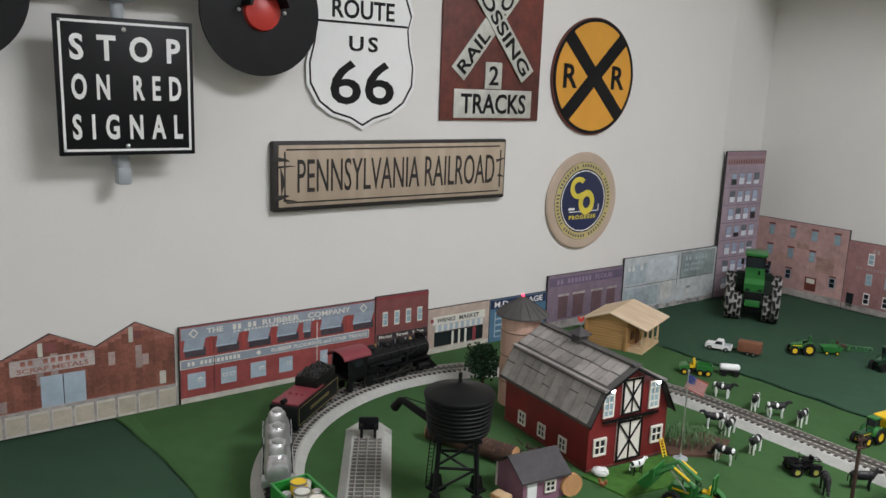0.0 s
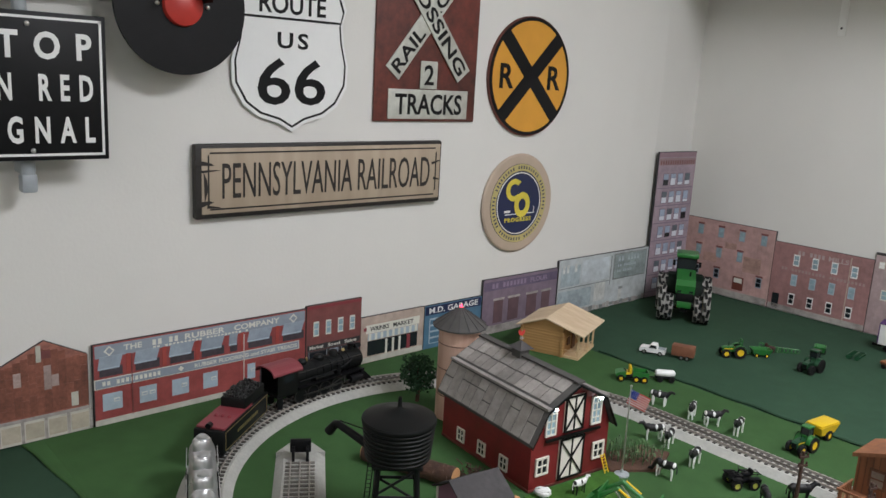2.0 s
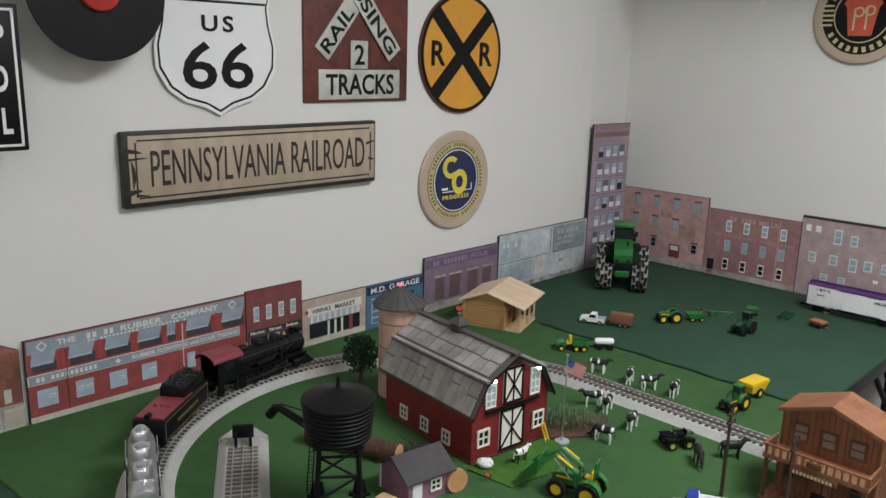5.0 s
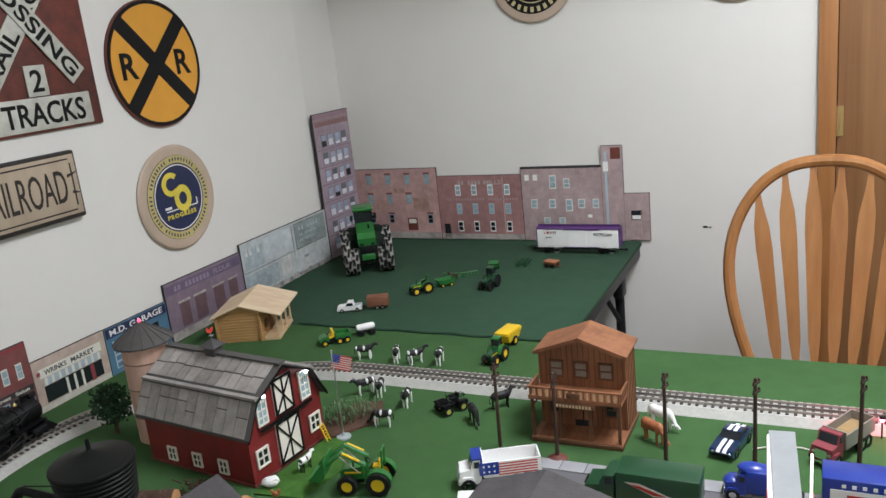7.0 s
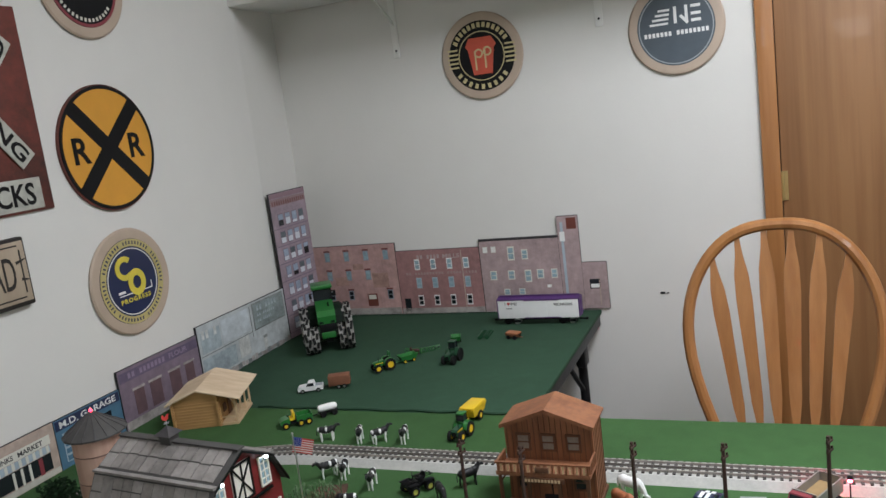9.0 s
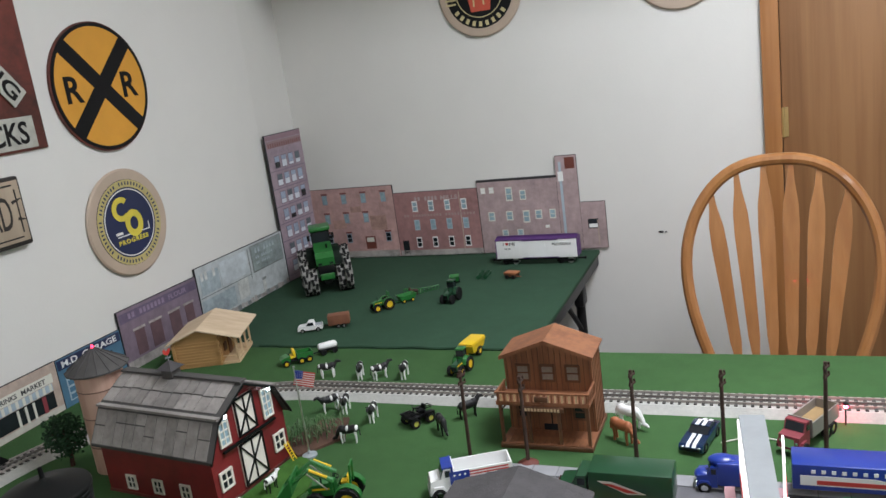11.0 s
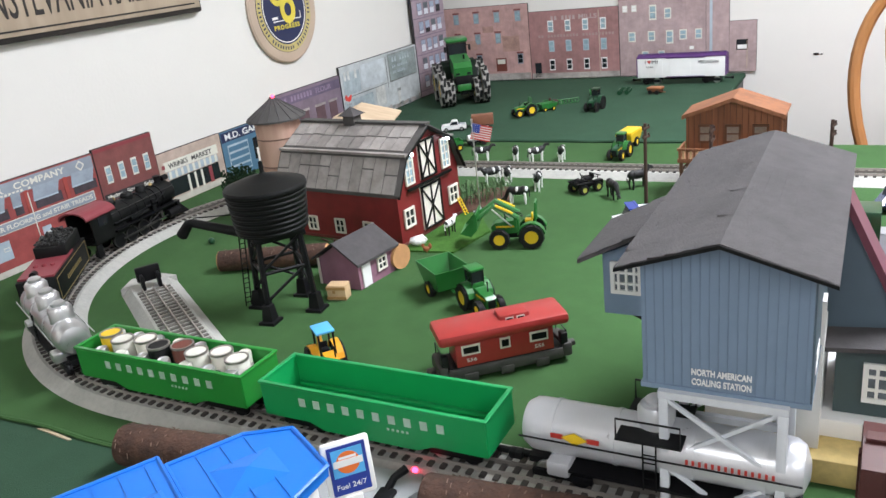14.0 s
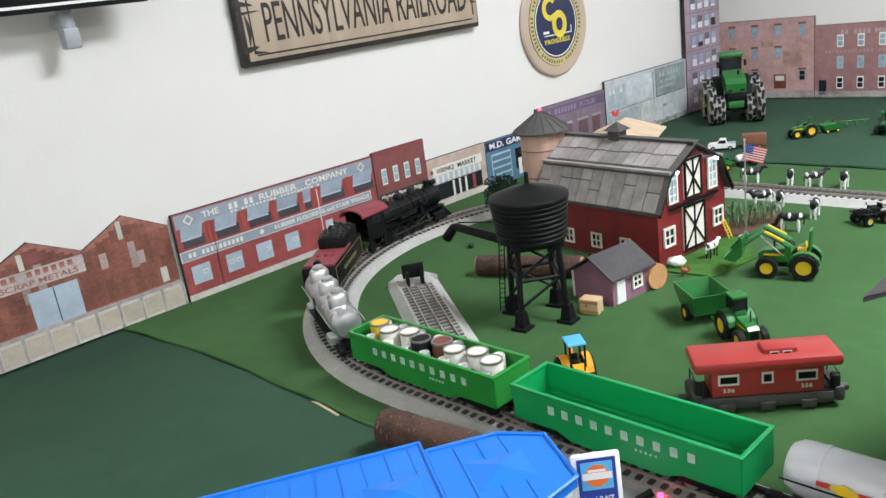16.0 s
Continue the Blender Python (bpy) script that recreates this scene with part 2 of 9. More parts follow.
GREYBRICKB = brickwork("grey_brown_brick", (0.40, 0.30, 0.30), (0.35, 0.26, 0.265), (0.40, 0.32, 0.325), turn=False)
PURPLEBRICK = brickwork("purple_brick", (0.20, 0.15, 0.195), (0.165, 0.125, 0.165), (0.20, 0.16, 0.20))
TOWERBRICK = brickwork("tower_brick", (0.32, 0.245, 0.285), (0.28, 0.21, 0.25), (0.32, 0.26, 0.295))
PALEBLOCK = brickwork("pale_block", (0.47, 0.50, 0.51), (0.40, 0.44, 0.45), (0.43, 0.46, 0.465), 50)
STONE = mat("foundation_stone", (0.36, 0.33, 0.31), 0.7, vary=0.45, scale=70)
BLUESHOP = mat("shop_blue", (0.075, 0.17, 0.26), 0.5, vary=0.2)
BEIGEBRICK = brickwork("beige_brick", (0.47, 0.37, 0.31), (0.42, 0.32, 0.27), (0.43, 0.36, 0.31))
SIGNGREY = mat("sign_band_grey", (0.27, 0.31, 0.36), 0.5, vary=0.15)
CONCRETE = mat("printed_concrete", (0.52, 0.50, 0.44), 0.6, vary=0.25, scale=50)
PADBLUE = mat("awning_blue", (0.38, 0.46, 0.53), 0.5, vary=0.2)


# ---- mesh helpers ----
class M:
    """A mesh under construction."""

    def __init__(self):
        self.v, self.f = [], []

    def add(self, vs, fs, m=None):
        k = len(self.v)
        self.v += [tuple(m @ Vector(p)) if m else tuple(p) for p in vs]
        self.f += [tuple(i + k for i in f) for f in fs]
        return self

    def box(self, x, y, z, sx, sy, sz, bev=0.0, m=None):
        """A box by centre and size, with chamfered edges if bev."""
        hx, hy, hz = sx / 2, sy / 2, sz / 2
        if bev <= 0:
            vs = [(x + a * hx, y + b * hy, z + c * hz) for a in (-1, 1) for b in (-1, 1) for c in (-1, 1)]
            fs = [(0, 1, 3, 2), (4, 6, 7, 5), (0, 4, 5, 1), (2, 3, 7, 6), (0, 2, 6, 4), (1, 5, 7, 3)]
            return self.add(vs, fs, m)
        bm = bmesh.new()
        bmesh.ops.create_cube(bm, size=1.0)
        for v in bm.verts:
            v.co = Vector((x + v.co.x * sx, y + v.co.y * sy, z + v.co.z * sz))
        bmesh.ops.bevel(bm, geom=bm.edges[:], offset=min(bev, hx * 0.9, hy * 0.9, hz * 0.9), segments=2, affect="EDGES", profile=0.5)
        self._take(bm, m)
        return self

    def _take(self, bm, m=None):
        bm.verts.index_update()
        self.add([v.co.copy() for v in bm.verts], [[v.index for v in f.verts] for f in bm.faces], m)
        bm.free()

    def cyl(self, p0, p1, r0, r1=None, n=14, m=None):
        r1 = r0 if r1 is None else r1
        p0, p1 = Vector(p0), Vector(p1)
        d = (p1 - p0).normalized()
        a = d.orthogonal().normalized()
        b = d.cross(a)
        vs, fs = [], []
        for p, r in ((p0, r0), (p1, r1)):
            for i in range(n):
                t = 2 * math.pi * i / n
                vs.append(p + (a * math.cos(t) + b * math.sin(t)) * r)
        for i in range(n):
            j = (i + 1) % n
            fs.append((i, j, n + j, n + i))
        fs += [tuple(range(n - 1, -1, -1)), tuple(range(n, 2 * n))]
        return self.add(vs, fs, m)

    def lathe(self, prof, c=(0, 0, 0), n=24, m=None, caps=True):
        """Turns (radius, height) pairs about the upright axis through c."""
        vs, fs = [], []
        for r, h in prof:
            for i in range(n):
                t = 2 * math.pi * i / n
                vs.append((c[0] + r * math.cos(t), c[1] + r * math.sin(t), c[2] + h))
        for k in range(len(prof) - 1):
            for i in range(n):
                j = (i + 1) % n
                fs.append((k * n + i, k * n + j, (k + 1) * n + j, (k + 1) * n + i))
        if caps:
            fs += [tuple(range(n - 1, -1, -1)), tuple(range((len(prof) - 1) * n, len(prof) * n))]
        return self.add(vs, fs, m)

    def prism(self, poly, a0, a1, axis="y", m=None):
        """Pushes a polygon out: poly in (x, z) for axis y, (y, z) for axis x, (x, y) for axis z."""
        at = {"y": lambda p, a: (p[0], a, p[1]), "x": lambda p, a: (a, p[0], p[1]), "z": lambda p, a: (p[0], p[1], a)}[axis]
        n = len(poly)
        vs = [at(p, a0) for p in poly] + [at(p, a1) for p in poly]
        fs = [tuple(range(n)), tuple(range(2 * n - 1, n - 1, -1))] + [(i, n + i, n + (i + 1) % n, (i + 1) % n) for i in range(n)]
        return self.add(vs, fs, m)

    def ell(self, x, y, z, rx, ry, rz, n=10, m=None):
        bm = bmesh.new()
        bmesh.ops.create_uvsphere(bm, u_segments=n + 2, v_segments=n - 2, radius=1.0)
        for v in bm.verts:
            v.co = Vector((x + v.co.x * rx, y + v.co.y * ry, z + v.co.z * rz))
        self._take(bm, m)
        return self

    def tube(self, pts, r, n=8, m=None, flat=1.0):
        """A bent rod through pts."""
        pts = [Vector(p) for p in pts]
        rs = r if isinstance(r, (list, tuple)) else [r] * len(pts)
        vs, fs = [], []
        a = None
        for k, p in enumerate(pts):
            d = (pts[min(k + 1, len(pts) - 1)] - pts[max(k - 1, 0)]).normalized()
            a = d.orthogonal().normalized() if a is None else (a - d * a.dot(d)).normalized()
            b = d.cross(a)
            for i in range(n):
                t = 2 * math.pi * i / n
                vs.append(p + (a * math.cos(t) + b * math.sin(t) * flat) * rs[k])
        for k in range(len(pts) - 1):
            for i in range(n):
                j = (i + 1) % n
                fs.append((k * n + i, k * n + j, (k + 1) * n + j, (k + 1) * n + i))
        fs += [tuple(range(n - 1, -1, -1)), tuple(range((len(pts) - 1) * n, len(pts) * n))]
        return self.add(vs, fs, m)

    def quad(self, *ps):
        return self.add(ps, [tuple(range(len(ps)))])


def part(name, m, material, parent=None, label="", smooth=True, at=None):
    """Links a built mesh as one object under a thing or part."""
    me = bpy.data.meshes.new(name)
    me.from_pydata(m.v, [], m.f)
    bm = bmesh.new()
    bm.from_mesh(me)
    bmesh.ops.recalc_face_normals(bm, faces=bm.faces)
    bm.to_mesh(me)
    bm.free()
    me.materials.append(material)
    if smooth:
        me.shade_smooth()
        me.set_sharp_from_angle(angle=radians(35))
    ob = new(name, me)
    if parent:
        ob.parent = parent
    if at:
        ob.matrix_basis = at
    if label:
        ob["label"] = label
    return ob


def again(ob, parent, at):
    """One more part on the same mesh."""
    o = new(ob.name.split(".")[0], ob.data)
    o.parent = parent
    o.matrix_basis = at
    return o


def thing(name, label, category, x, y, z=TZ, yaw=0.0, group="", kind="", scale=1.0):
    ob = new(name)
    ob.empty_display_size = 0.02
    ob.matrix_basis = pose(x, y, z, 0, 0, yaw)
    if scale != 1.0:
        ob.scale = (scale, scale, scale)
    return tagged(ob, label, category, group, kind)


def words(name, text, size, depth, material, parent, at, label="", width=None, bold=0.0, space=1.0):
    """Raised lettering; at sets the middle of the words, which face the local +z."""
    cu = bpy.data.curves.new(name, "FONT")
    cu.body, cu.size, cu.extrude, cu.align_x, cu.align_y, cu.offset, cu.resolution_u = text, size, depth, "CENTER", "CENTER", bold, 3
    cu.space_character = space
    tmp = new(name, cu)
    bpy.context.view_layer.update()
    me = bpy.data.meshes.new_from_object(tmp.evaluated_get(bpy.context.evaluated_depsgraph_get()))
    bpy.data.objects.remove(tmp)
    xs = [v.co.x for v in me.vertices] or [0, 1]
    ys = [v.co.y for v in me.vertices] or [0, 1]
    cx, cy = (max(xs) + min(xs)) / 2, (max(ys) + min(ys)) / 2
    k = width / (max(xs) - min(xs)) if width else 1.0
    for v in me.vertices:
        v.co.x, v.co.y = (v.co.x - cx) * k, v.co.y - cy
    me.materials.clear()
    me.materials.append(material)
    ob = new(name, me)
    ob.parent = parent
    ob.matrix_basis = at
    if label:
        ob["label"] = label
    return ob


def on_a(y, z, x=0.0):
    """A pose on the long wall: local x runs along +y, local y up, local z out into the room."""
    return Matrix.Translation((x, y, z)) @ Matrix(((0, 0, 1, 0), (1, 0, 0, 0), (0, 1, 0, 0), (0, 0, 0, 1)))


def on_b(x, z, y=0.0):
    """The same on the end wall, which faces -y."""
    return Matrix.Translation((x, y, z)) @ Matrix(((1, 0, 0, 0), (0, 0, -1, 0), (0, 1, 0, 0), (0, 0, 0, 1)))


def disc(m, r, z0, z1, n=48, x=0.0, y=0.0):
    return m.cyl((x, y, z0), (x, y, z1), r, r, n)


def ring(m, r0, r1, z0, z1, n=48, x=0.0, y=0.0, a0=0.0, a1=360.0, ky=1.0):
    full = abs(a1 - a0) >= 360
    k = n if full else n + 1
    vs, fs = [], []
    for i in range(k):
        t = radians(a0 + (a1 - a0) * i / n)
        c, s = math.cos(t), math.sin(t) * ky
        vs += [(x + r0 * c, y + r0 * s, z0), (x + r1 * c, y + r1 * s, z0), (x + r1 * c, y + r1 * s, z1), (x + r0 * c, y + r0 * s, z1)]
    for i in range(n if full else n):
        j = (i + 1) % k
        for e in range(4):
            g = (e + 1) % 4
            fs.append((4 * i + e, 4 * i + g, 4 * j + g, 4 * j + e))
    if not full:
        fs += [(0, 1, 2, 3), (4 * n + 3, 4 * n + 2, 4 * n + 1, 4 * n)]
    return m.add(vs, fs)


# ---- the room ----
tagged(part("floor", M().box(2.4, -2.6, -0.05, 5.2, 5.6, 0.1), FLOOR), "brown-grey carpet floor under the tables", "floor", kind="structure")
tagged(part("ceiling", M().box(2.4, -2.6, 2.46, 5.2, 5.6, 0.1), CEIL), "plain white ceiling", "ceiling", kind="structure")
wall = M().prism([(0, -5.3), (0, -0.42), (-0.006, -0.28), (-0.055, 0.0), (-0.2, 0.12), (-0.2, -5.3)], 0, 2.44, "z")
tagged(part("wall_west", wall, WHITE_WALL, smooth=False), "off-white painted wall hung with railway signs", "wall", kind="structure")
wall = M().box(0.62, 0.06, 1.22, 1.68, 0.12, 2.44).box(1.892, 0.06, 2.25, 0.864, 0.12, 0.38).box(3.66, 0.06, 1.22, 2.672, 0.12, 2.44)
tagged(part("wall_north", wall, WHITE_WALL, smooth=False), "off-white painted end wall with a door opening", "wall", kind="structure")
tagged(part("wall_east", M().box(5.06, -2.6, 1.22, 0.12, 5.6, 2.44), WHITE_WALL), "plain off-white wall", "wall", kind="structure")
tagged(part("wall_south", M().box(2.4, -5.36, 1.22, 5.2, 0.12, 2.44), WHITE_WALL), "plain off-white wall", "wall", kind="structure")
for x, y, sx, sy, w in LAMPS:
    lt = thing("ceiling_light", "flat white fluorescent panel light on the ceiling", "ceiling light", x, y, 2.41, group="ceiling panel lights")
    part("frame", M().box(0, 0, -0.003, sx + 0.08, sy + 0.08, 0.006).box(0, 0, 0, sx + 0.06, sy + 0.06, 0.012), WHITE, lt)
    part("diffuser", M().box(0, 0, -0.008, sx, sy, 0.003), PANEL, lt)

# door and its frame
dr = thing("door_1", "closed flush oak door with a varnished oak frame", "door", 1.468, 0, 0, kind="structure")
part("door_frame", M().box(0.0, -0.006, 1.03, 0.046, 0.03, 2.06, 0.004).box(0.86, -0.006, 1.03, 0.046, 0.03, 2.06, 0.004).box(0.43, -0.006, 2.085, 0.906, 0.03, 0.05, 0.004), OAK, dr)
part("door_leaf", M().box(0.43, 0.02, 1.02, 0.81, 0.036, 2.03, 0.002), DOORWOOD, dr)
hinge = part("hinge", M().cyl((0.026, -0.006, 1.06), (0.026, -0.006, 1.14), 0.005).box(0.034, 0.0, 1.10, 0.012, 0.004, 0.08), BRASS, dr)
again(hinge, dr, pose(0, 0, 0.75))
again(hinge, dr, pose(0, 0, -0.8))
part("door_knob", M().lathe([(0.012, 0), (0.012, 0.02), (0.028, 0.035), (0.028, 0.05), (0.01, 0.06)], n=16), BRASS, dr, at=pose(0.77, 0.0, 0.95, 90))
nail = thing("wall_nail", "small black nail hole with a bent nail in the wall", "nail", 1.149, -0.001, 0.805)
part("nail_head", M().ell(0, 0, 0, 0.008, 0.003, 0.0035).ell(0.014, 0, -0.001, 0.004, 0.002, 0.002), BLACKMETAL, nail)

# the shelf above, with white brackets
shelf = thing("wall_shelf", "long white shelf on steel brackets high on the end wall", "shelf", 0, 0, 1.80)
part("board", M().box(0.68, -0.155, 0.012, 1.40, 0.30, 0.022, 0.003), WHITE, shelf)
for i, x in enumerate((0.388, 1.032)):
    br = part("bracket", M().box(x, -0.003, -0.1, 0.022, 0.005, 0.199, 0.001).box(x, -0.10, -0.003, 0.02, 0.20, 0.005).prism([(-0.005, -0.1), (-0.16, -0.005), (-0.145, -0.005), (-0.005, -0.085)], x - 0.002, x + 0.002, "x"), WHITE, shelf)
    part("screw", M().ell(x, -0.006, -0.178, 0.0035, 0.0025, 0.0035), BLACKMETAL, br)

# ---- tables ----
def table(label, x0, y0, x1, y1, legs, top, felt):
    t = thing("layout_table", label, "table", (x0 + x1) / 2, (y0 + y1) / 2, 0, group="layout tables")
    cx, cy = (x0 + x1) / 2, (y0 + y1) / 2
    part("tabletop", M().box(0, 0, top - 0.03, x1 - x0, y1 - y0, 0.04, 0.004), BLACKMETAL, t)
    part("felt_cover", M().box(0, 0, top - 0.007, x1 - x0 + 0.012, y1 - y0 + 0.004, 0.014, 0.004), felt, t)
    for x, y in legs:
        lg = part("leg", M().cyl((x - cx, y - cy, 0.0), (x - cx, y - cy, top - 0.05), 0.014, n=12), BLACKMETAL, t)
        part("brace", M().tube([(x - cx, y - cy, top - 0.22), (x - cx - 0.02, y - cy - 0.10, top - 0.1), (x - cx - 0.02, y - cy - 0.15, top - 0.05)], 0.008), BLACKMETAL, lg)
        part("hinge_bracket", M().box(x - cx + 0.006, y - cy - 0.02, top - 0.10, 0.03, 0.05, 0.06, 0.006), BLACKMETAL, lg)
    return t


table("folding table covered in dark green felt against the corner", 0.002, -0.835, 0.955, -0.004, [(0.915, -0.13), (0.915, -0.72), (0.05, -0.4)], TZ - 0.002, DARKFELT)
table("long table under bright green felt carrying the train loop", 0.002, -2.085, 3.35, -0.838, [(1.3, -0.9), (3.3, -0.9), (3.3, -2.0), (0.06, -1.4)], TZ, FELT)
table("folding table covered in dark green felt", 0.002, -2.78, 1.12, -2.087, [(0.06, -2.7), (1.06, -2.7)], TZ - 0.003, DARKFELT)
hem = M()
rim = [(0.01 + 0.64 * i / 20, -2.089 - 0.028 * max(0.0, 1 - i / 9) ** 1.5 + 0.0012 * math.sin(i * 1.3)) for i in range(21)]
hem.tube([(x, y, TZ - 0.001 + 0.0012 * math.sin(i * 0.9)) for i, (x, y) in enumerate(rim)], 0.0026, 6)
hem.prism([(0.008, -2.084)] + rim[:11] + [(rim[10][0], -2.084)], TZ - 0.004, TZ - 0.0005, "z")
tagged(part("felt_hem", hem, FELT), "curled bright green edge of the felt sheet", "felt", kind="structure")
hem = M()
hem.tube([(0.26 + 0.7 * i / 20, -0.83 + 0.004 * math.sin(i * 1.7), TZ + 0.001) for i in range(21)], 0.004, 6)
tagged(part("felt_hem", hem, DARKFELT), "dark green folded edge of the felt sheet", "felt", kind="structure")

# ---- signs on the long wall ----
def stop_sign():
    t = thing("crossing_signal", "wall-mounted railway crossing signal with black discs and a stop plate", "signal", 0.0, -2.094, 1.366)
    part("mast", M().cyl((0.045, 0, -0.14), (0.045, 0, 0.72), 0.011, n=16).box(0.02, 0, 0.3, 0.05, 0.05, 0.05, 0.005), GREYMETAL, t, "grey painted pipe")
    part("end_cap", M().box(0.045, 0, -0.143, 0.024, 0.024, 0.03, 0.004).box(0.03, 0, -0.118, 0.045, 0.022, 0.022, 0.004), GREYMETAL, t)
    pl = part("plate", M().box(0.072, 0.006, 0.01, 0.006, 0.226, 0.228, 0.002), BLACK, t, "black enamelled plate")
    edge = M()
    for s in (-1, 1):
        edge.box(0.0755, 0.006 + s * 0.104, 0.01, 0.0012, 0.004, 0.212)
        edge.box(0.0755, 0.006, 0.01 + s * 0.105, 0.0012, 0.212, 0.004)
    part("border", edge, SHELLWHITE, pl)
    for s, z, w in (("STOP", 0.072, 0.180), ("ON RED", 0.008, 0.180), ("SIGNAL", -0.058, 0.182)):
        words("lettering", s, 0.056, 0.0006, SHELLWHITE, pl, on_a(0.006, z + 0.002, 0.0758), width=w, bold=0.0016, space=1.9)
    for z in (0.105, -0.088):
        part("bolt", M().ell(0.077, 0.002, z, 0.003, 0.004, 0.004), STEEL, pl)
    arm = part("cross_arm", M().cyl((0.045, -0.26, 0.178), (0.045, 0.26, 0.178), 0.012, n=12).box(0.045, 0, 0.178, 0.05, 0.06, 0.05, 0.006), GREYMETAL, t)
    for y in (-0.252, 0.252):
        d = part("target_disc", disc(M(), 0.117, 0.0, 0.006, 56), BLACK, t, "matt black round target", at=on_a(y, 0.155, 0.062))
        part("hood", ring(M(), 0.036, 0.041, 0.004, 0.05, 32, 0, 0, 10, 170), BLACK, d)
        part("lens", M().lathe([(0.036, 0.0), (0.034, 0.008), (0.02, 0.015), (0.005, 0.017)], (0, 0, 0.006), 28), BRIGHTRED, d, "red glass lens")
        for yy in (-0.045, 0.045):
            part("bolt", M().ell(yy, 0.0, 0.008, 0.004, 0.004, 0.003), STEEL, d)


stop_sign()


def shield():
    t = thing("route_sign", "white shield-shaped tin highway sign with black numerals", "road sign", 0.001, -1.5885, 1.3)
    half = [(0.0, 0.0), (0.03, 0.016), (0.075, 0.028), (0.108, 0.05), (0.131, 0.088), (0.133, 0.13), (0.121, 0.175), (0.117, 0.21), (0.126, 0.24), (0.112, 0.275), (0.092, 0.292), (0.055, 0.28), (0.0, 0.292)]
    poly = half + [(-a, b) for a, b in reversed(half[1:-1])]
    mid = (0, 0.155)

    def shrunk(k):
        return [(mid[0] + (a - mid[0]) * k, mid[1] + (b - mid[1]) * k) for a, b in poly]

    part("plate", M().prism(poly, 0.0, 0.003, "z"), SHELLWHITE, t, smooth=False, at=on_a(0, 0, 0.004) @ Matrix.Diagonal((1.0, 1.03, 1, 1)))
    a, b = shrunk(0.955), shrunk(0.925)
    n = len(a)
    vs = [(*q, z) for z in (0.003, 0.0034) for q in a + b]
    fs = []
    for i in range(n):
        j = (i + 1) % n
        fs += [(2 * n + i, 2 * n + j, 3 * n + j, 3 * n + i), (i, j, 2 * n + j, 2 * n + i), (n + j, n + i, 3 * n + i, 3 * n + j), (j, i, n + i, n + j)]
    line = M().add(vs, fs)
    line.box(0, 0.213, 0.0032, 0.218, 0.0045, 0.0008)
    part("outline", line, BLACK, t, smooth=False, at=on_a(0, 0, 0.004) @ Matrix.Diagonal((1.0, 1.03, 1, 1)))
    words("lettering", "ROUTE", 0.052, 0.0005, BLACK, t, on_a(0, 0.247, 0.0072), width=0.15, bold=0.001)
    words("lettering", "US", 0.042, 0.0005, BLACK, t, on_a(0, 0.178, 0.0072), width=0.07, bold=0.001, space=1.3)
    words("lettering", "66", 0.125, 0.0005, BLACK, t, on_a(0, 0.098, 0.0072), width=0.156, bold=0.0015)


shield()


def crossing():
    t = thing("crossing_sign", "weathered brown tin railroad crossing sign with white boards", "sign", 0.001, -1.233, 1.321)
    part("plate", M().box(0, 0.215, 0.003, 0.302, 0.43, 0.005, 0.0015), SIGNBROWN, t, at=on_a(0, 0, 0.0))
    for s, ang, order in (("RAIL  ROAD", 51, 0), ("CROSSING", -51, 1)):
        m = on_a(0, 0.236, 0.007 + 0.003 * order) @ pose(0, 0, 0, 0, 0, ang)
        b = part("crossboard", M().box(0, 0, 0, 0.335, 0.047, 0.003, 0.001), CHIPPED, t, at=m)
        words("lettering", s, 0.044, 0.0005, BLACK, b, pose(0, 0, 0.002), width=0.315, bold=0.0008)
    b = part("number_board", M().box(0, 0.105, 0.006, 0.05, 0.062, 0.003, 0.001), CHIPPED, t, at=on_a(0.0, 0, 0.002))
    words("lettering", "2", 0.062, 0.0005, BLACK, b, pose(0, 0.105, 0.0079), bold=0.001)
    b = part("tracks_board", M().box(0.005, 0.039, 0.006, 0.238, 0.066, 0.003, 0.001), CHIPPED, t, at=on_a(0.0, 0, 0.001))
    words("lettering", "TRACKS", 0.064, 0.0005, BLACK, b, pose(0.005, 0.039, 0.0079), width=0.2, bold=0.0012)


crossing()


def advance():
    t = thing("crossing_sign", "round amber railway warning sign with a black cross", "sign", 0.001, -0.892, 1.435)
    part("plate", disc(M(), 0.150, 0.0, 0.007, 64), SIGNBROWN, t, at=on_a(0, 0))
    part("face", disc(M(), 0.1405, 0.0072, 0.0088, 64), SIGNYEL, t, at=on_a(0, 0))
    part("rim", ring(M(), 0.139, 0.147, 0.007, 0.0095, 64), BLACK, t, at=on_a(0, 0))
    x = M()
    for a in (45, -45):
        r = pose(0, 0, 0, 0, 0, a)
        x.box(0, 0, 0.0094 if a > 0 else 0.0092, 0.278, 0.037, 0.001, m=r)
    part("cross", x, BLACK, t, smooth=False, at=on_a(0, 0))
    for y in (-0.088, 0.088):
        words("lettering", "R", 0.084, 0.0005, BLACK, t, on_a(y, 0.0, 0.0095), bold=0.0018)


advance()


def wall_plaque(y, z, on, face, label, body, detail):
    """A round embossed tin plaque with a tan rim."""
    t = thing("round_plaque", label, "sign", 0, 0, 0)
    m = on
    part("plate", M().lathe([(0.129, 0.0), (0.131, 0.005), (0.127, 0.009), (0.116, 0.0105), (0.104, 0.0085)], n=64), FRAMETAN, t, at=m)
    part("face", disc(M(), 0.1048, 0.004, 0.0094, 64), face, t, at=m)
    detail(t, m)
    return t


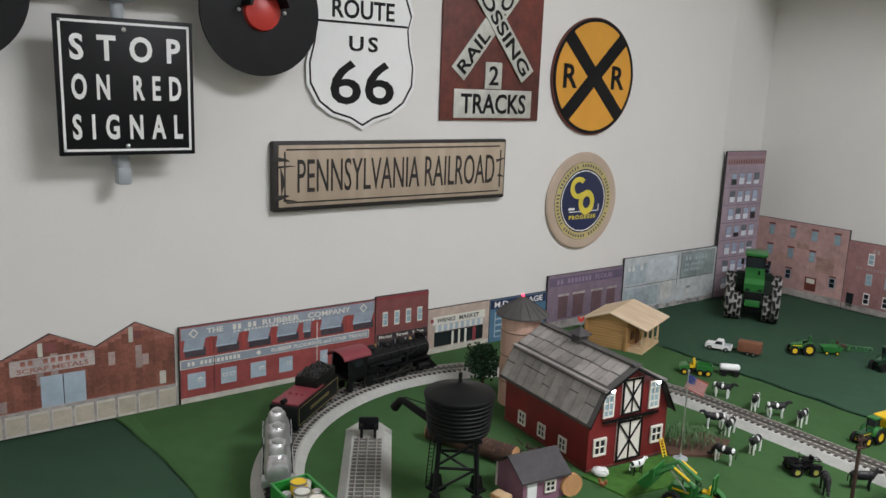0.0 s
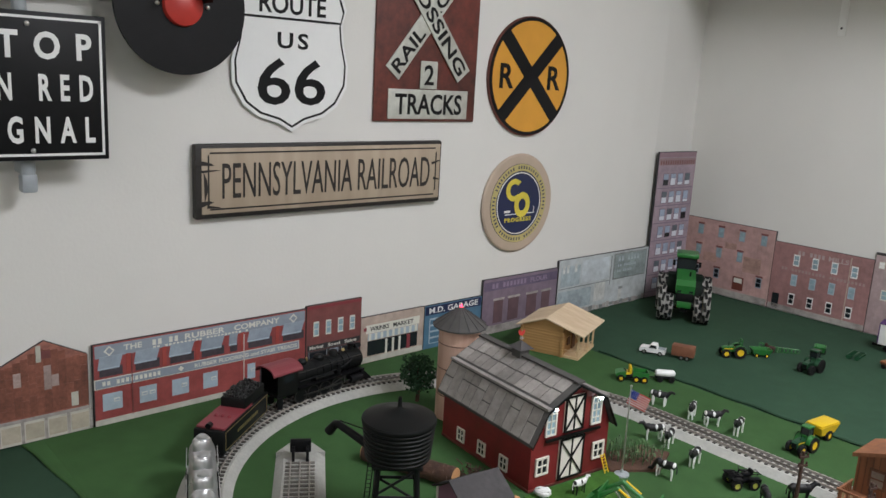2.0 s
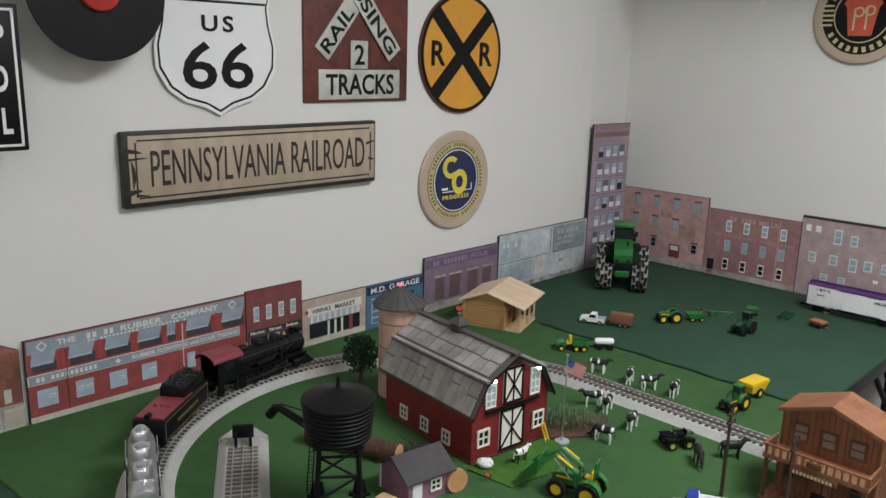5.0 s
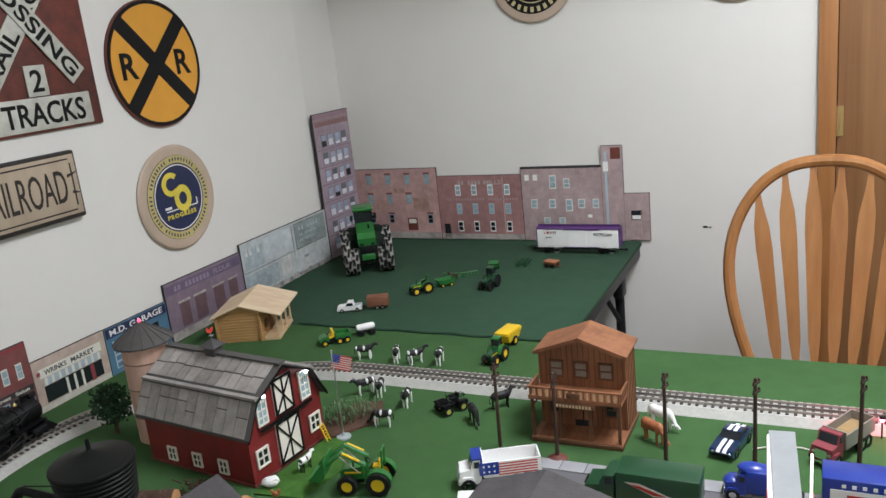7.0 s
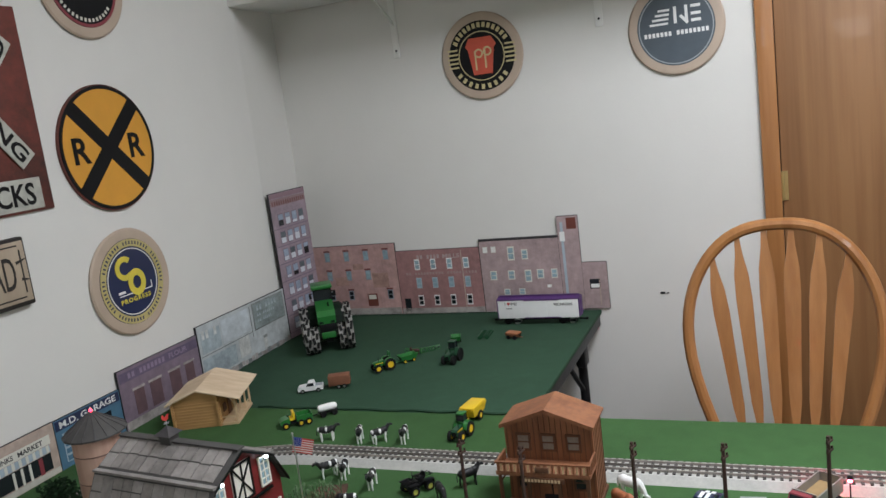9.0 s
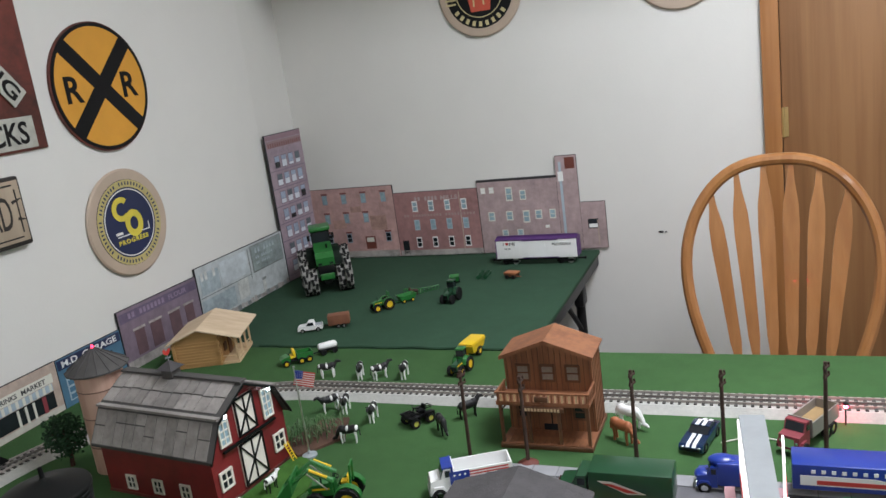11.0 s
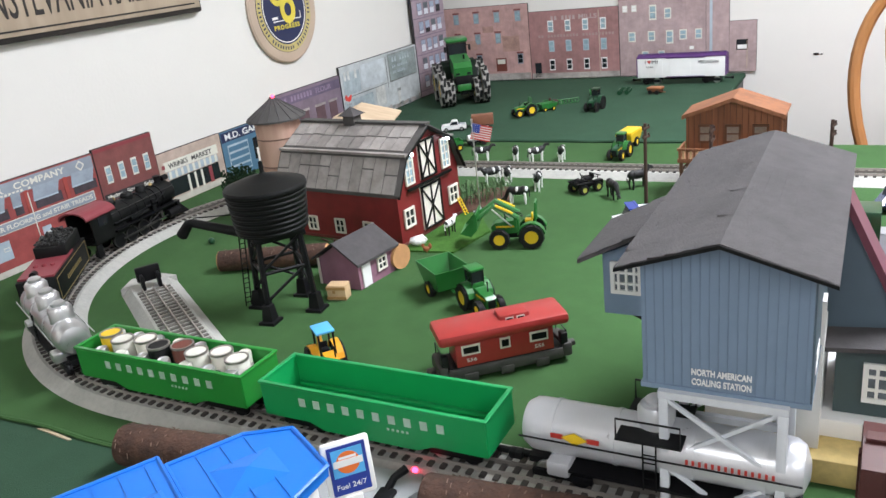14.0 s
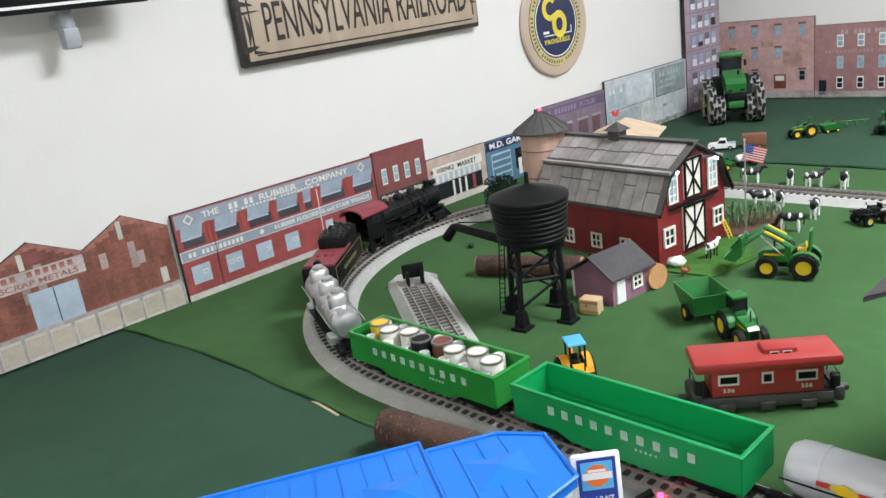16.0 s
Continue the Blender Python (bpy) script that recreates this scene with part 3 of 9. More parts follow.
def co_detail(t, m):
    part("band", ring(M(), 0.086, 0.104, 0.0096, 0.0104, 64), mat("plaque_yellow", (0.5, 0.42, 0.17), 0.5), t, at=m)
    part("inner_line", ring(M(), 0.0795, 0.082, 0.0096, 0.0104, 64), SHELLWHITE, t, at=m)
    yel = mat("plaque_letter_yellow", (0.68, 0.56, 0.07), 0.5)
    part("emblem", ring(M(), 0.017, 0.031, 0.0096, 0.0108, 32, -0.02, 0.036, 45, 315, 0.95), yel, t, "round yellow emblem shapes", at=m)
    part("emblem", ring(M(), 0.014, 0.029, 0.0098, 0.0112, 32, 0.012, -0.004, ky=1.15), yel, t, at=m)
    part("underline", M().box(0.005, -0.028, 0.0101, 0.11, 0.0025, 0.001).box(0.059, -0.02, 0.0101, 0.0025, 0.018, 0.001).box(-0.042, -0.02, 0.0101, 0.022, 0.006, 0.001), SHELLWHITE, t, at=m)
    words("lettering", "PROGRESS", 0.015, 0.0005, yel, t, m @ pose(0.0, -0.043, 0.0101), width=0.10, bold=0.0005, space=1.3)
    bars = M()
    for i in range(60):
        if i % 10 == 7:
            continue
        a = radians(i * 360 / 60)
        bars.box(0.0953, 0, 0.0106, 0.008, 0.0038, 0.0006, m=pose(0, 0, 0, 0, 0, math.degrees(a)))
    tagged(part("rim_writing", bars, NAVY, t, smooth=False, at=m), kind="stuff")


def prr_detail(t, m):
    gold = mat("plaque_gold", (0.55, 0.47, 0.25), 0.45)
    for s in (-1, 1):
        for k in range(5):
            part("speed_line", M().box(s * 0.092, (k - 2) * 0.013, 0.0100, 0.036 - abs(k - 2) * 0.002, 0.0055, 0.0012), gold, t, smooth=False, at=m)
    part("inner_disc", disc(M(), 0.074, 0.0094, 0.0102, 48), BLACK, t, at=m)
    part("inner_ring", ring(M(), 0.071, 0.074, 0.0101, 0.0108, 48), gold, t, at=m)
    key = [(-0.03, -0.055), (0.03, -0.055), (0.042, 0.022), (0.05, 0.03), (0.036, 0.055), (-0.036, 0.055), (-0.05, 0.03), (-0.042, 0.022)]
    part("keystone", M().prism(key, 0.0102, 0.0112, "z"), mat("keystone_red", (0.55, 0.09, 0.05), 0.5), t, smooth=False, at=m)
    part("monogram", ring(M(), 0.009, 0.013, 0.0112, 0.0118, 24, -0.010, 0.008).box(-0.019, -0.012, 0.0115, 0.005, 0.058, 0.0008) and ring(ring(M().box(-0.019, -0.012, 0.0115, 0.005, 0.058, 0.0008).box(0.012, -0.008, 0.0115, 0.005, 0.06, 0.0008), 0.009, 0.014, 0.0112, 0.0118, 24, -0.008, 0.008), 0.009, 0.014, 0.0112, 0.0118, 24, 0.02, 0.012), gold, t, at=m)
    bars = M()
    for a in list(range(30, 151, 10)) + list(range(215, 326, 13)):
        bars.box(0.092, 0, 0.0098, 0.015, 0.010, 0.001, m=pose(0, 0, 0, 0, 0, a))
    tagged(part("rim_writing", bars, gold, t, smooth=False, at=m), kind="stuff")


def ns_detail(t, m):
    part("ring", ring(M(), 0.098, 0.101, 0.0095, 0.0105, 64), GREYMETAL, t, at=m)
    b = M()
    for k in range(4):
        b.box(-0.045 + 0.005 * k, 0.012 + 0.012 * k, 0.0099, 0.05 - 0.006 * k, 0.006, 0.001)
    part("stripe_mark", b, SHELLWHITE, t, smooth=False, at=m)
    part("initials", M().box(0.0, 0.032, 0.0099, 0.008, 0.045, 0.001).box(0.03, 0.032, 0.0099, 0.008, 0.045, 0.001).box(0.015, 0.032, 0.0099, 0.03, 0.008, 0.001, m=pose(0.004, 0.016, 0, 0, 0, -50) @ pose(-0.004, -0.016, 0)).box(0.055, 0.05, 0.0099, 0.026, 0.008, 0.001).box(0.055, 0.03, 0.0099, 0.026, 0.008, 0.001).box(0.055, 0.012, 0.0099, 0.026, 0.008, 0.001), SHELLWHITE, t, smooth=False, at=m)
    b = M()
    for k in range(16):
        if k != 7:
            b.box(-0.0825 + k * 0.011, -0.016, 0.0099, 0.0075, 0.012, 0.001)
    tagged(part("rim_writing", b, SHELLWHITE, t, smooth=False, at=m), kind="stuff")


def dark_detail(t, m):
    part("ring", ring(M(), 0.097, 0.104, 0.0095, 0.0105, 64), MAROON, t, at=m)
    b = M()
    for a in range(215, 326, 8):
        b.box(0.088, 0, 0.0099, 0.008, 0.006, 0.001, m=pose(0, 0, 0, 0, 0, a))
    tagged(part("rim_writing", b, OLDWHITE, t, smooth=False, at=m), kind="stuff")


wall_plaque(0, 0, on_a(-0.903, 1.109, 0.001), NAVY, "round tin railway plaque, navy and yellow with a tan rim", None, co_detail)
wall_plaque(0, 0, on_a(-0.880, 1.82, 0.001), BLACK, "round black tin plaque with a maroon ring", None, dark_detail)
wall_plaque(0, 0, on_b(0.670, 1.568, -0.001), BLACK, "round black and gold tin plaque with a red keystone", None, prr_detail)
wall_plaque(0, 0, on_b(1.242, 1.567, -0.001), mat("slate_blue_face", (0.075, 0.095, 0.115), 0.5), "round slate-blue tin plaque with white stripes", None, ns_detail)


def board_sign():
    t = thing("board_sign", "long tan wooden railroad sign with worn black edges", "sign", 0.001, -1.495, 1.207)
    m = on_a(0, 0, 0.0)
    part("board", M().box(0, -0.001, 0.009, 0.61, 0.143, 0.018, 0.004), WORNBLACK, t, at=m)
    part("face", M().box(0.003, 0, 0.0185, 0.592, 0.126, 0.003, 0.002), TANBOARD, t, at=m)
    b = M()
    for s in (-1, 1):
        b.box(0.003, s * 0.054, 0.0203, 0.56, 0.003, 0.0012).box(0.003 + s * 0.283, 0, 0.0203, 0.003, 0.09 if s > 0 else 0.10, 0.0012)
    part("border_line", b, WORNBLACK, t, smooth=False, at=m)
    for x, y, w, h, a in ((-0.287, 0.034, 0.04, 0.012, -8), (-0.28, 0.02, 0.05, 0.006, 3), (-0.287, -0.042, 0.036, 0.014, 10), (-0.268, -0.050, 0.03, 0.006, -6), (0.287, 0.022, 0.028, 0.007, 14), (0.29, -0.018, 0.02, 0.007, -12), (-0.285, -0.01, 0.008, 0.06, 2)):
        chip = M().prism([(-w / 2, -h / 2), (w / 2, -h * 0.1), (w * 0.3, h * 0.2), (-w / 2, h / 2)], 0.0202, 0.0207, "z", m=pose(x, y, 0, 0, 0, a))
        part("chipped_edge", chip, WORNBLACK, t, smooth=False, at=m)
    words("lettering", "PENNSYLVANIA RAILROAD", 0.094, 0.0006, WORNBLACK, t, m @ pose(0.008, 0.0, 0.0205) @ Matrix.Diagonal((1, 1.05, 1, 1)), width=0.52)


board_sign()

# ---- printed building flats ----
CARD = mat("card_edge", (0.03, 0.028, 0.03), 0.7)


class Flat:
    """A printed card building standing at a wall. u runs along the card, v up; proud prints are thin raised plates."""

    def __init__(self, name, label, origin, face, poly, wall="a", thick=0.006):
        self.t = thing(name, label, "building flat", 0, 0, 0, group="printed building flats")
        self.m = origin
        self.k = thick
        self.card = part("card", M().prism(poly, 0.0, thick, "z"), CARD, self.t, smooth=False, at=origin)
        cx = sum(p[0] for p in poly) / len(poly)
        cy = sum(p[1] for p in poly) / len(poly)
        self.face = part("printed_face", M().prism([(cx + (a - cx) * 0.992, cy + (b - cy) * 0.992) for a, b in poly], thick, thick + 0.0006, "z"), face, self.t, smooth=False, at=origin)

    def rect(self, name, u, v, w, h, material, lift=1, parent=None, ang=0):
        z = self.k + 0.0006 * lift
        return part(name, M().box(0, 0, z + 0.0003, w, h, 0.0006, m=pose(u, v, 0, 0, 0, ang)), material, parent or self.t, smooth=False, at=None if parent else self.m)

    def window(self, u, v, w, h, frame, pane=None, bars=1):
        f = self.rect("window", u, v, w, h, frame, 1)
        z = self.k + 0.0012
        p = M()
        hh = h * 0.84 / 2
        for s in (-1, 1):
            p.box(u, v + s * hh / 2, z + 0.0003, w * 0.74, hh * 0.86, 0.0006)
        part("pane", p, pane or GLASSBLUE, f, smooth=False)
        return f

    def word(self, s, u, v, size, material, width=None, lift=3, ang=0):
        return words("lettering", s, size, 0.0003, material, self.t, self.m @ pose(u, v, self.k + 0.0006 * lift, 0, 0, ang), width=width, bold=size * 0.02)

    def bars(self, u0, u1, v, h, n, material, lift=3):
        w = (u1 - u0) / n
        first = None
        for i in range(n):
            if (i * 7) % 11 != 3:
                o = self.m @ pose(u0 + w * (i + 0.5), v, self.k + 0.0006 * lift)
                first = again(first, self.t, o) if first else part("letter_bar", M().box(0, 0, 0, w * 0.62, h, 0.0006), material, self.t, smooth=False, at=o)


def rect_poly(w, h):
    return [(0, 0), (w, 0), (w, h), (0, h)]


FX = 0.003
# rusted sheet works with two gables
f = Flat("factory_flat", "printed card of a rusted sheet-metal scrap works", on_a(-2.42, TZ, FX), RUST, [(0, 0), (0.417, 0), (0.417, 0.145), (0.346, 0.182), (0.273, 0.145), (0.197, 0.182), (0.12, 0.145), (0, 0.14)])
BASECREAM = mat("base_cream", (0.44, 0.39, 0.31), 0.6, vary=0.22, scale=60)
f.rect("base_band", 0.2085, 0.022, 0.415, 0.042, CONCRETE)
for i in range(11):
    f.rect("base_panel", 0.02 + i * 0.038, 0.021, 0.030, 0.03, BASECREAM, 2)
    f.rect("base_post", 0.0385 + i * 0.038, 0.021, 0.005, 0.04, STONE, 2)
f.rect("base_rail", 0.2085, 0.044, 0.415, 0.006, STONE, 3)
f.rect("loading_door", 0.215, 0.076, 0.075, 0.058, PADBLUE, 2)
f.rect("door_gap", 0.215, 0.076, 0.0015, 0.056, CARD, 3)
f.rect("name_board", 0.20, 0.127, 0.14, 0.028, mat("flaking_board", (0.46, 0.40, 0.38), 0.7, vary=0.35, scale=140), 2)
f.word("SCRAP METALS", 0.20, 0.1205, 0.0115, RUST, 0.118)
f.bars(0.145, 0.255, 0.134, 0.009, 9, RUST, 3)
f.rect("vent", 0.197, 0.157, 0.02, 0.016, DULLBRICK, 2)
f.rect("vent", 0.346, 0.157, 0.018, 0.014, DULLBRICK, 2)
rng = random.Random(41)
SHEETRUST = mat("rust_sheet", (0.205, 0.075, 0.05), 0.7, vary=0.45, scale=150, rand=0.16)
SHEETPALE = mat("worn_grey_sheet", (0.36, 0.27, 0.25), 0.7, vary=0.35, scale=150, rand=0.2)
for i in range(34):
    u = 0.0065 + i * 0.01222
    v = 0.049
    roof_v = 0.143 + max(0, 0.030 - abs(u - 0.346) * 0.48, 0.030 - abs(u - 0.197) * 0.48)
    while v < roof_v - 0.012:
        h = min(rng.uniform(0.016, 0.052), roof_v - v)
        f.rect("rusty_sheet", u, v + h / 2, 0.0119, h - 0.0006, SHEETPALE if rng.random() < 0.10 else SHEETRUST, 1)
        v += h
f.rect("pale_streak", 0.392, 0.065, 0.012, 0.026, CONCRETE, 3)
f.rect("pale_streak", 0.335, 0.16, 0.008, 0.03, CONCRETE, 3)
f.rect("pale_streak", 0.18, 0.155, 0.008, 0.025, CONCRETE, 3)

# red rubber works
BRIGHTBRICK = mat("bright_brick_print", (0.34, 0.06, 0.05), 0.6, vary=0.2, scale=120)
f = Flat("factory_flat", "printed card of a red brick works with grey sign bands", on_a(-1.995, TZ, FX), REDBRICK, rect_poly(0.448, 0.158))
f.rect("sign_band", 0.224, 0.143, 0.44, 0.024, SIGNGREY)
f.word("THE", 0.073, 0.1445, 0.015, OLDWHITE, 0.034, 2)
f.bars(0.108, 0.162, 0.1445, 0.011, 5, OLDWHITE, 2)
f.word("RUBBER", 0.216, 0.1445, 0.016, OLDWHITE, 0.084, 2)
f.word("COMPANY", 0.330, 0.1445, 0.016, OLDWHITE, 0.104, 2)
f.bars(0.11, 0.31, 0.1345, 0.004, 26, OLDWHITE, 2)
for u in (0.0295, 0.4155):
    f.rect("diamond_mark", u, 0.143, 0.014, 0.014, OLDWHITE, 2, ang=45)
    f.rect("diamond_mark", u, 0.143, 0.009, 0.009, SIGNGREY, 3, ang=45)
f.rect("sign_band", 0.216, 0.081, 0.43, 0.019, OLDWHITE)
f.rect("sign_band", 0.216, 0.081, 0.426, 0.0165, SIGNGREY, 2)
f.bars(0.014, 0.134, 0.081, 0.008, 14, OLDWHITE, 3)
f.rect("diamond_mark", 0.165, 0.081, 0.008, 0.008, OLDWHITE, 3, ang=45)
f.word("RUBBER FLOORING and STAIR TREADS", 0.309, 0.081, 0.011, OLDWHITE, 0.232, 3)
DIMPRINT = mat("dim_print", (0.06, 0.05, 0.06), 0.5, vary=0.5, scale=90)
AWNING = mat("awning_print", (0.29, 0.34, 0.40), 0.5, vary=0.25, scale=60)
for u0, u1 in ((0.008, 0.054), (0.074, 0.124), (0.141, 0.193), (0.205, 0.257), (0.266, 0.286), (0.307, 0.366), (0.388, 0.443)):
    f.rect("window", (u0 + u1) / 2 + 0.001, 0.1035, u1 - u0 - 0.004, 0.018, DIMPRINT, 1)
    q = (u1 - u0) * 0.14
    aw = M().prism([(u0, 0.1105), (u1 - q, 0.1105), (u1, 0.1335), (u0 + q * 0.6, 0.1335)], f.k + 0.0012, f.k + 0.0018, "z")
    part("awning", aw, AWNING, f.t, smooth=False, at=f.m)
    part("awning_valance", M().prism([(u0, 0.1085), (u1 - q, 0.1085), (u1 - q, 0.1112), (u0, 0.1112)], f.k + 0.0018, f.k + 0.0024, "z"), PADBLUE, f.t, smooth=False, at=f.m)
for u in (0.064, 0.1325, 0.199, 0.2965, 0.377):
    f.rect("pier", u, 0.112, 0.008, 0.040, BRIGHTBRICK, 2)
for u, w in ((0.0333, 0.036), (0.100, 0.033), (0.164, 0.034), (0.2265, 0.031), (0.317, 0.018)):
    f.rect("window", u, 0.044, w, 0.033, PADBLUE, 1)
    for du in ((-0.22, 0.25) if w == 0.033 else (0.22,)):
        f.rect("pane", u + du * w, 0.046, 0.011, 0.007, OLDWHITE, 2)
        f.rect("pane", u + du * w, 0.046, 0.008, 0.004, PADBLUE, 3)
f.rect("drain_pipe", 0.070, 0.07, 0.0018, 0.12, DULLBRICK, 3)
f.rect("drain_pipe", 0.2995, 0.068, 0.0018, 0.12, OLDWHITE, 3)
f.rect("doorway", 0.342, 0.031, 0.011, 0.038, DIMPRINT, 2)
f.rect("door_frame", 0.388, 0.031, 0.014, 0.036, OLDWHITE, 2)
f.rect("doorway", 0.388, 0.0305, 0.0115, 0.034, GLASSDARK, 3)
for u in (0.373, 0.424):
    f.rect("wall_plate", u, 0.037, 0.007, 0.004, OLDWHITE, 2)
f.rect("base_band", 0.224, 0.006, 0.446, 0.011, CONCRETE, 2)

# brick store
f = Flat("shop_flat", "printed card of a two-storey dark red brick shop", on_a(-1.546, TZ, FX), DULLBRICK, rect_poly(0.146, 0.163))
for i in range(4):
    f.window(0.025 + i * 0.032, 0.108, 0.014, 0.034, OLDWHITE)
f.rect("fascia", 0.073, 0.066, 0.140, 0.013, CARD)
for w_, u, k in (("Market", 0.027, 0.036), ("Street", 0.073, 0.033), ("Salon", 0.117, 0.032)):
    f.word(w_, u, 0.066, 0.0105, OLDWHITE, k, 2)
f.rect("shop_front", 0.073, 0.034, 0.138, 0.048, CARD)
for u, w in ((0.030, 0.046), (0.116, 0.046)):
    f.rect("shop_window", u, 0.035, w, 0.038, GLASSDARK, 2)
    for s_ in (-1, 1):
        f.rect("window_post", u + s_ * w / 2, 0.035, 0.0014, 0.042, SIGNGREY, 3)
    f.rect("shop_display", u - 0.004, 0.0215, w * 0.5, 0.008, DULLBRICK, 3)
f.rect("shop_display", 0.121, 0.035, 0.009, 0.009, PADBLUE, 3)
f.rect("door_frame", 0.073, 0.033, 0.023, 0.046, SIGNGREY, 2)
f.rect("shop_door", 0.073, 0.033, 0.016, 0.038, GLASSDARK, 3)
f.rect("base_band", 0.073, 0.006, 0.142, 0.010, DULLBRICK, 2)
f.rect("cornice", 0.073, 0.158, 0.144, 0.006, MAROON, 2)

# market
f = Flat("shop_flat", "printed card of a beige market shop with a striped awning", on_a(-1.40, TZ, FX), BEIGEBRICK, rect_poly(0.19, 0.113))
f.rect("name_board", 0.095, 0.082, 0.16, 0.02, OLDWHITE)
f.word("MARKET", 0.125, 0.082, 0.015, CARD, 0.062, 2)
f.word("WRINKS", 0.054, 0.082, 0.015, CARD, 0.056, 2)
f.rect("awning", 0.095, 0.063, 0.15, 0.016, PADBLUE, 2)
for i in range(9):
    f.rect("awning_stripe", 0.026 + i * 0.0172, 0.063, 0.007, 0.016, OLDWHITE, 3)
f.rect("shop_window", 0.095, 0.035, 0.15, 0.036, GLASSDARK)
for u in (0.075, 0.095, 0.115, 0.142):
    f.rect("window_post", u, 0.033, 0.006 if u < 0.14 else 0.010, 0.036, OLDWHITE if u < 0.14 else MAROON, 2)
f.rect("base_band", 0.095, 0.008, 0.186, 0.012, CONCRETE, 2)
f.rect("lamp_disc", 0.012, 0.083, 0.008, 0.008, MAROON, 2)

# garage
f = Flat("shop_flat", "printed card of a blue garage front", on_a(-1.209, TZ, FX), BLUESHOP, rect_poly(0.194, 0.112))
f.rect("name_board", 0.097, 0.098, 0.188, 0.022, NAVY)
f.word("M.D. GARAGE", 0.097, 0.098, 0.02, SHELLWHITE, 0.165, 2)
f.rect("garage_door", 0.052, 0.045, 0.07, 0.066, PADBLUE)
for i in range(4):
    f.rect("door_panel", 0.052, 0.02 + i * 0.016, 0.064, 0.011, BLUESHOP, 2)
f.rect("shop_window", 0.132, 0.05, 0.056, 0.05, GLASSDARK)
f.rect("petrol_pump", 0.118, 0.03, 0.012, 0.04, OLDWHITE, 2)
f.rect("petrol_pump", 0.148, 0.03, 0.012, 0.04, OLDWHITE, 2)

# purple flour mill
f = Flat("warehouse_flat", "printed card of a faded purple brick flour warehouse", on_a(-1.012, TZ, FX), PURPLEBRICK, rect_poly(0.294, 0.152))
f.rect("painted_band", 0.147, 0.132, 0.286, 0.024, mat("faded_band", (0.13, 0.10, 0.16), 0.6, vary=0.3, scale=60))
f.word("FLOUR", 0.215, 0.132, 0.018, mat("faded_letter", (0.26, 0.2, 0.29), 0.6), 0.07, 2)
f.bars(0.03, 0.165, 0.132, 0.013, 10, mat("faded_letter_bars", (0.26, 0.2, 0.29), 0.6), 2)
for u, w in ((0.06, 0.034), (0.118, 0.04), (0.19, 0.04), (0.248, 0.034)):
    f.rect("boarded_door", u, 0.06, w, 0.062, mat("boarding", (0.13, 0.075, 0.085), 0.7, vary=0.3))
    f.rect("lintel", u, 0.094, w + 0.008, 0.006, STONE, 2)
f.rect("base_band", 0.147, 0.012, 0.288, 0.022, STONE, 1)

# pale block building
f = Flat("warehouse_flat", "printed card of a pale grey block warehouse", on_a(-0.715, TZ, FX), PALEBLOCK, rect_poly(0.436, 0.171))
FADED = mat("faded_blue_panel", (0.36, 0.42, 0.45), 0.6, vary=0.4, scale=45)
GHOST = mat("ghost_letter", (0.56, 0.57, 0.55), 0.6, vary=0.35, scale=90)
MOSSY = mat("green_grey_panel", (0.265, 0.315, 0.31), 0.6, vary=0.45, scale=55)
STAIN = mat("wall_stain", (0.24, 0.255, 0.25), 0.7, vary=0.6, scale=30)
f.rect("wall_stain", 0.055, 0.120, 0.085, 0.060, FADED)
f.bars(0.014, 0.085, 0.142, 0.024, 4, GHOST, 2)
f.rect("painted_panel", 0.170, 0.126, 0.132, 0.068, mat("whitewashed_panel", (0.50, 0.545, 0.57), 0.6, vary=0.3, scale=45))
f.rect("painted_panel", 0.340, 0.124, 0.166, 0.082, STAIN)
f.rect("painted_panel", 0.340, 0.124, 0.158, 0.074, MOSSY, 2)
f.bars(0.275, 0.385, 0.147, 0.015, 7, FADED, 3)
f.bars(0.275, 0.370, 0.126, 0.008, 9, FADED, 3)
f.bars(0.275, 0.350, 0.109, 0.008, 8, FADED, 3)
f.rect("ledge", 0.125, 0.0845, 0.24, 0.0022, STAIN, 2)
f.rect("wall_post", 0.2435, 0.115, 0.003, 0.09, STAIN, 2)
f.rect("painted_panel", 0.080, 0.048, 0.150, 0.056, FADED)
f.rect("doorway", 0.196, 0.055, 0.052, 0.056, GHOST, 2)
f.rect("bollard", 0.299, 0.030, 0.016, 0.044, GHOST, 2)
f.rect("bollard_cap", 0.301, 0.054, 0.020, 0.008, STAIN, 3)
rub = random.Random(5)
for i in range(26):
    f.rect("base_stone", 0.010 + i * 0.0166, 0.006 + rub.uniform(0, 0.004), rub.uniform(0.012, 0.018), rub.uniform(0.010, 0.020), STONE if i % 3 else STAIN, 2, ang=rub.uniform(-8, 8))

# tall tower by the corner, turned a little to the room
TWRM = Matrix.Translation((0.006, -0.282, TZ)) @ pose(0, 0, 0, 0, 0, -4) @ on_a(0, 0, 0)
f = Flat("office_flat", "tall printed card of a six-storey brick office block", TWRM, TOWERBRICK, rect_poly(0.19, 0.471))
f.rect("cornice", 0.095, 0.461, 0.187, 0.014, mat("mauve_cornice", (0.27, 0.175, 0.205), 0.6))
f.rect("frieze", 0.095, 0.44, 0.182, 0.022, mat("frieze", (0.28, 0.19, 0.2), 0.6))
for i in range(15):
    f.rect("dentil", 0.012 + i * 0.0118, 0.437, 0.005, 0.014, DULLBRICK, 2)
PALEPANE = mat("pale_blind", (0.62, 0.64, 0.70), 0.5, vary=0.12)
BLUEPANE = mat("dusk_blue_pane", (0.30, 0.36, 0.47), 0.4, vary=0.3, scale=90)
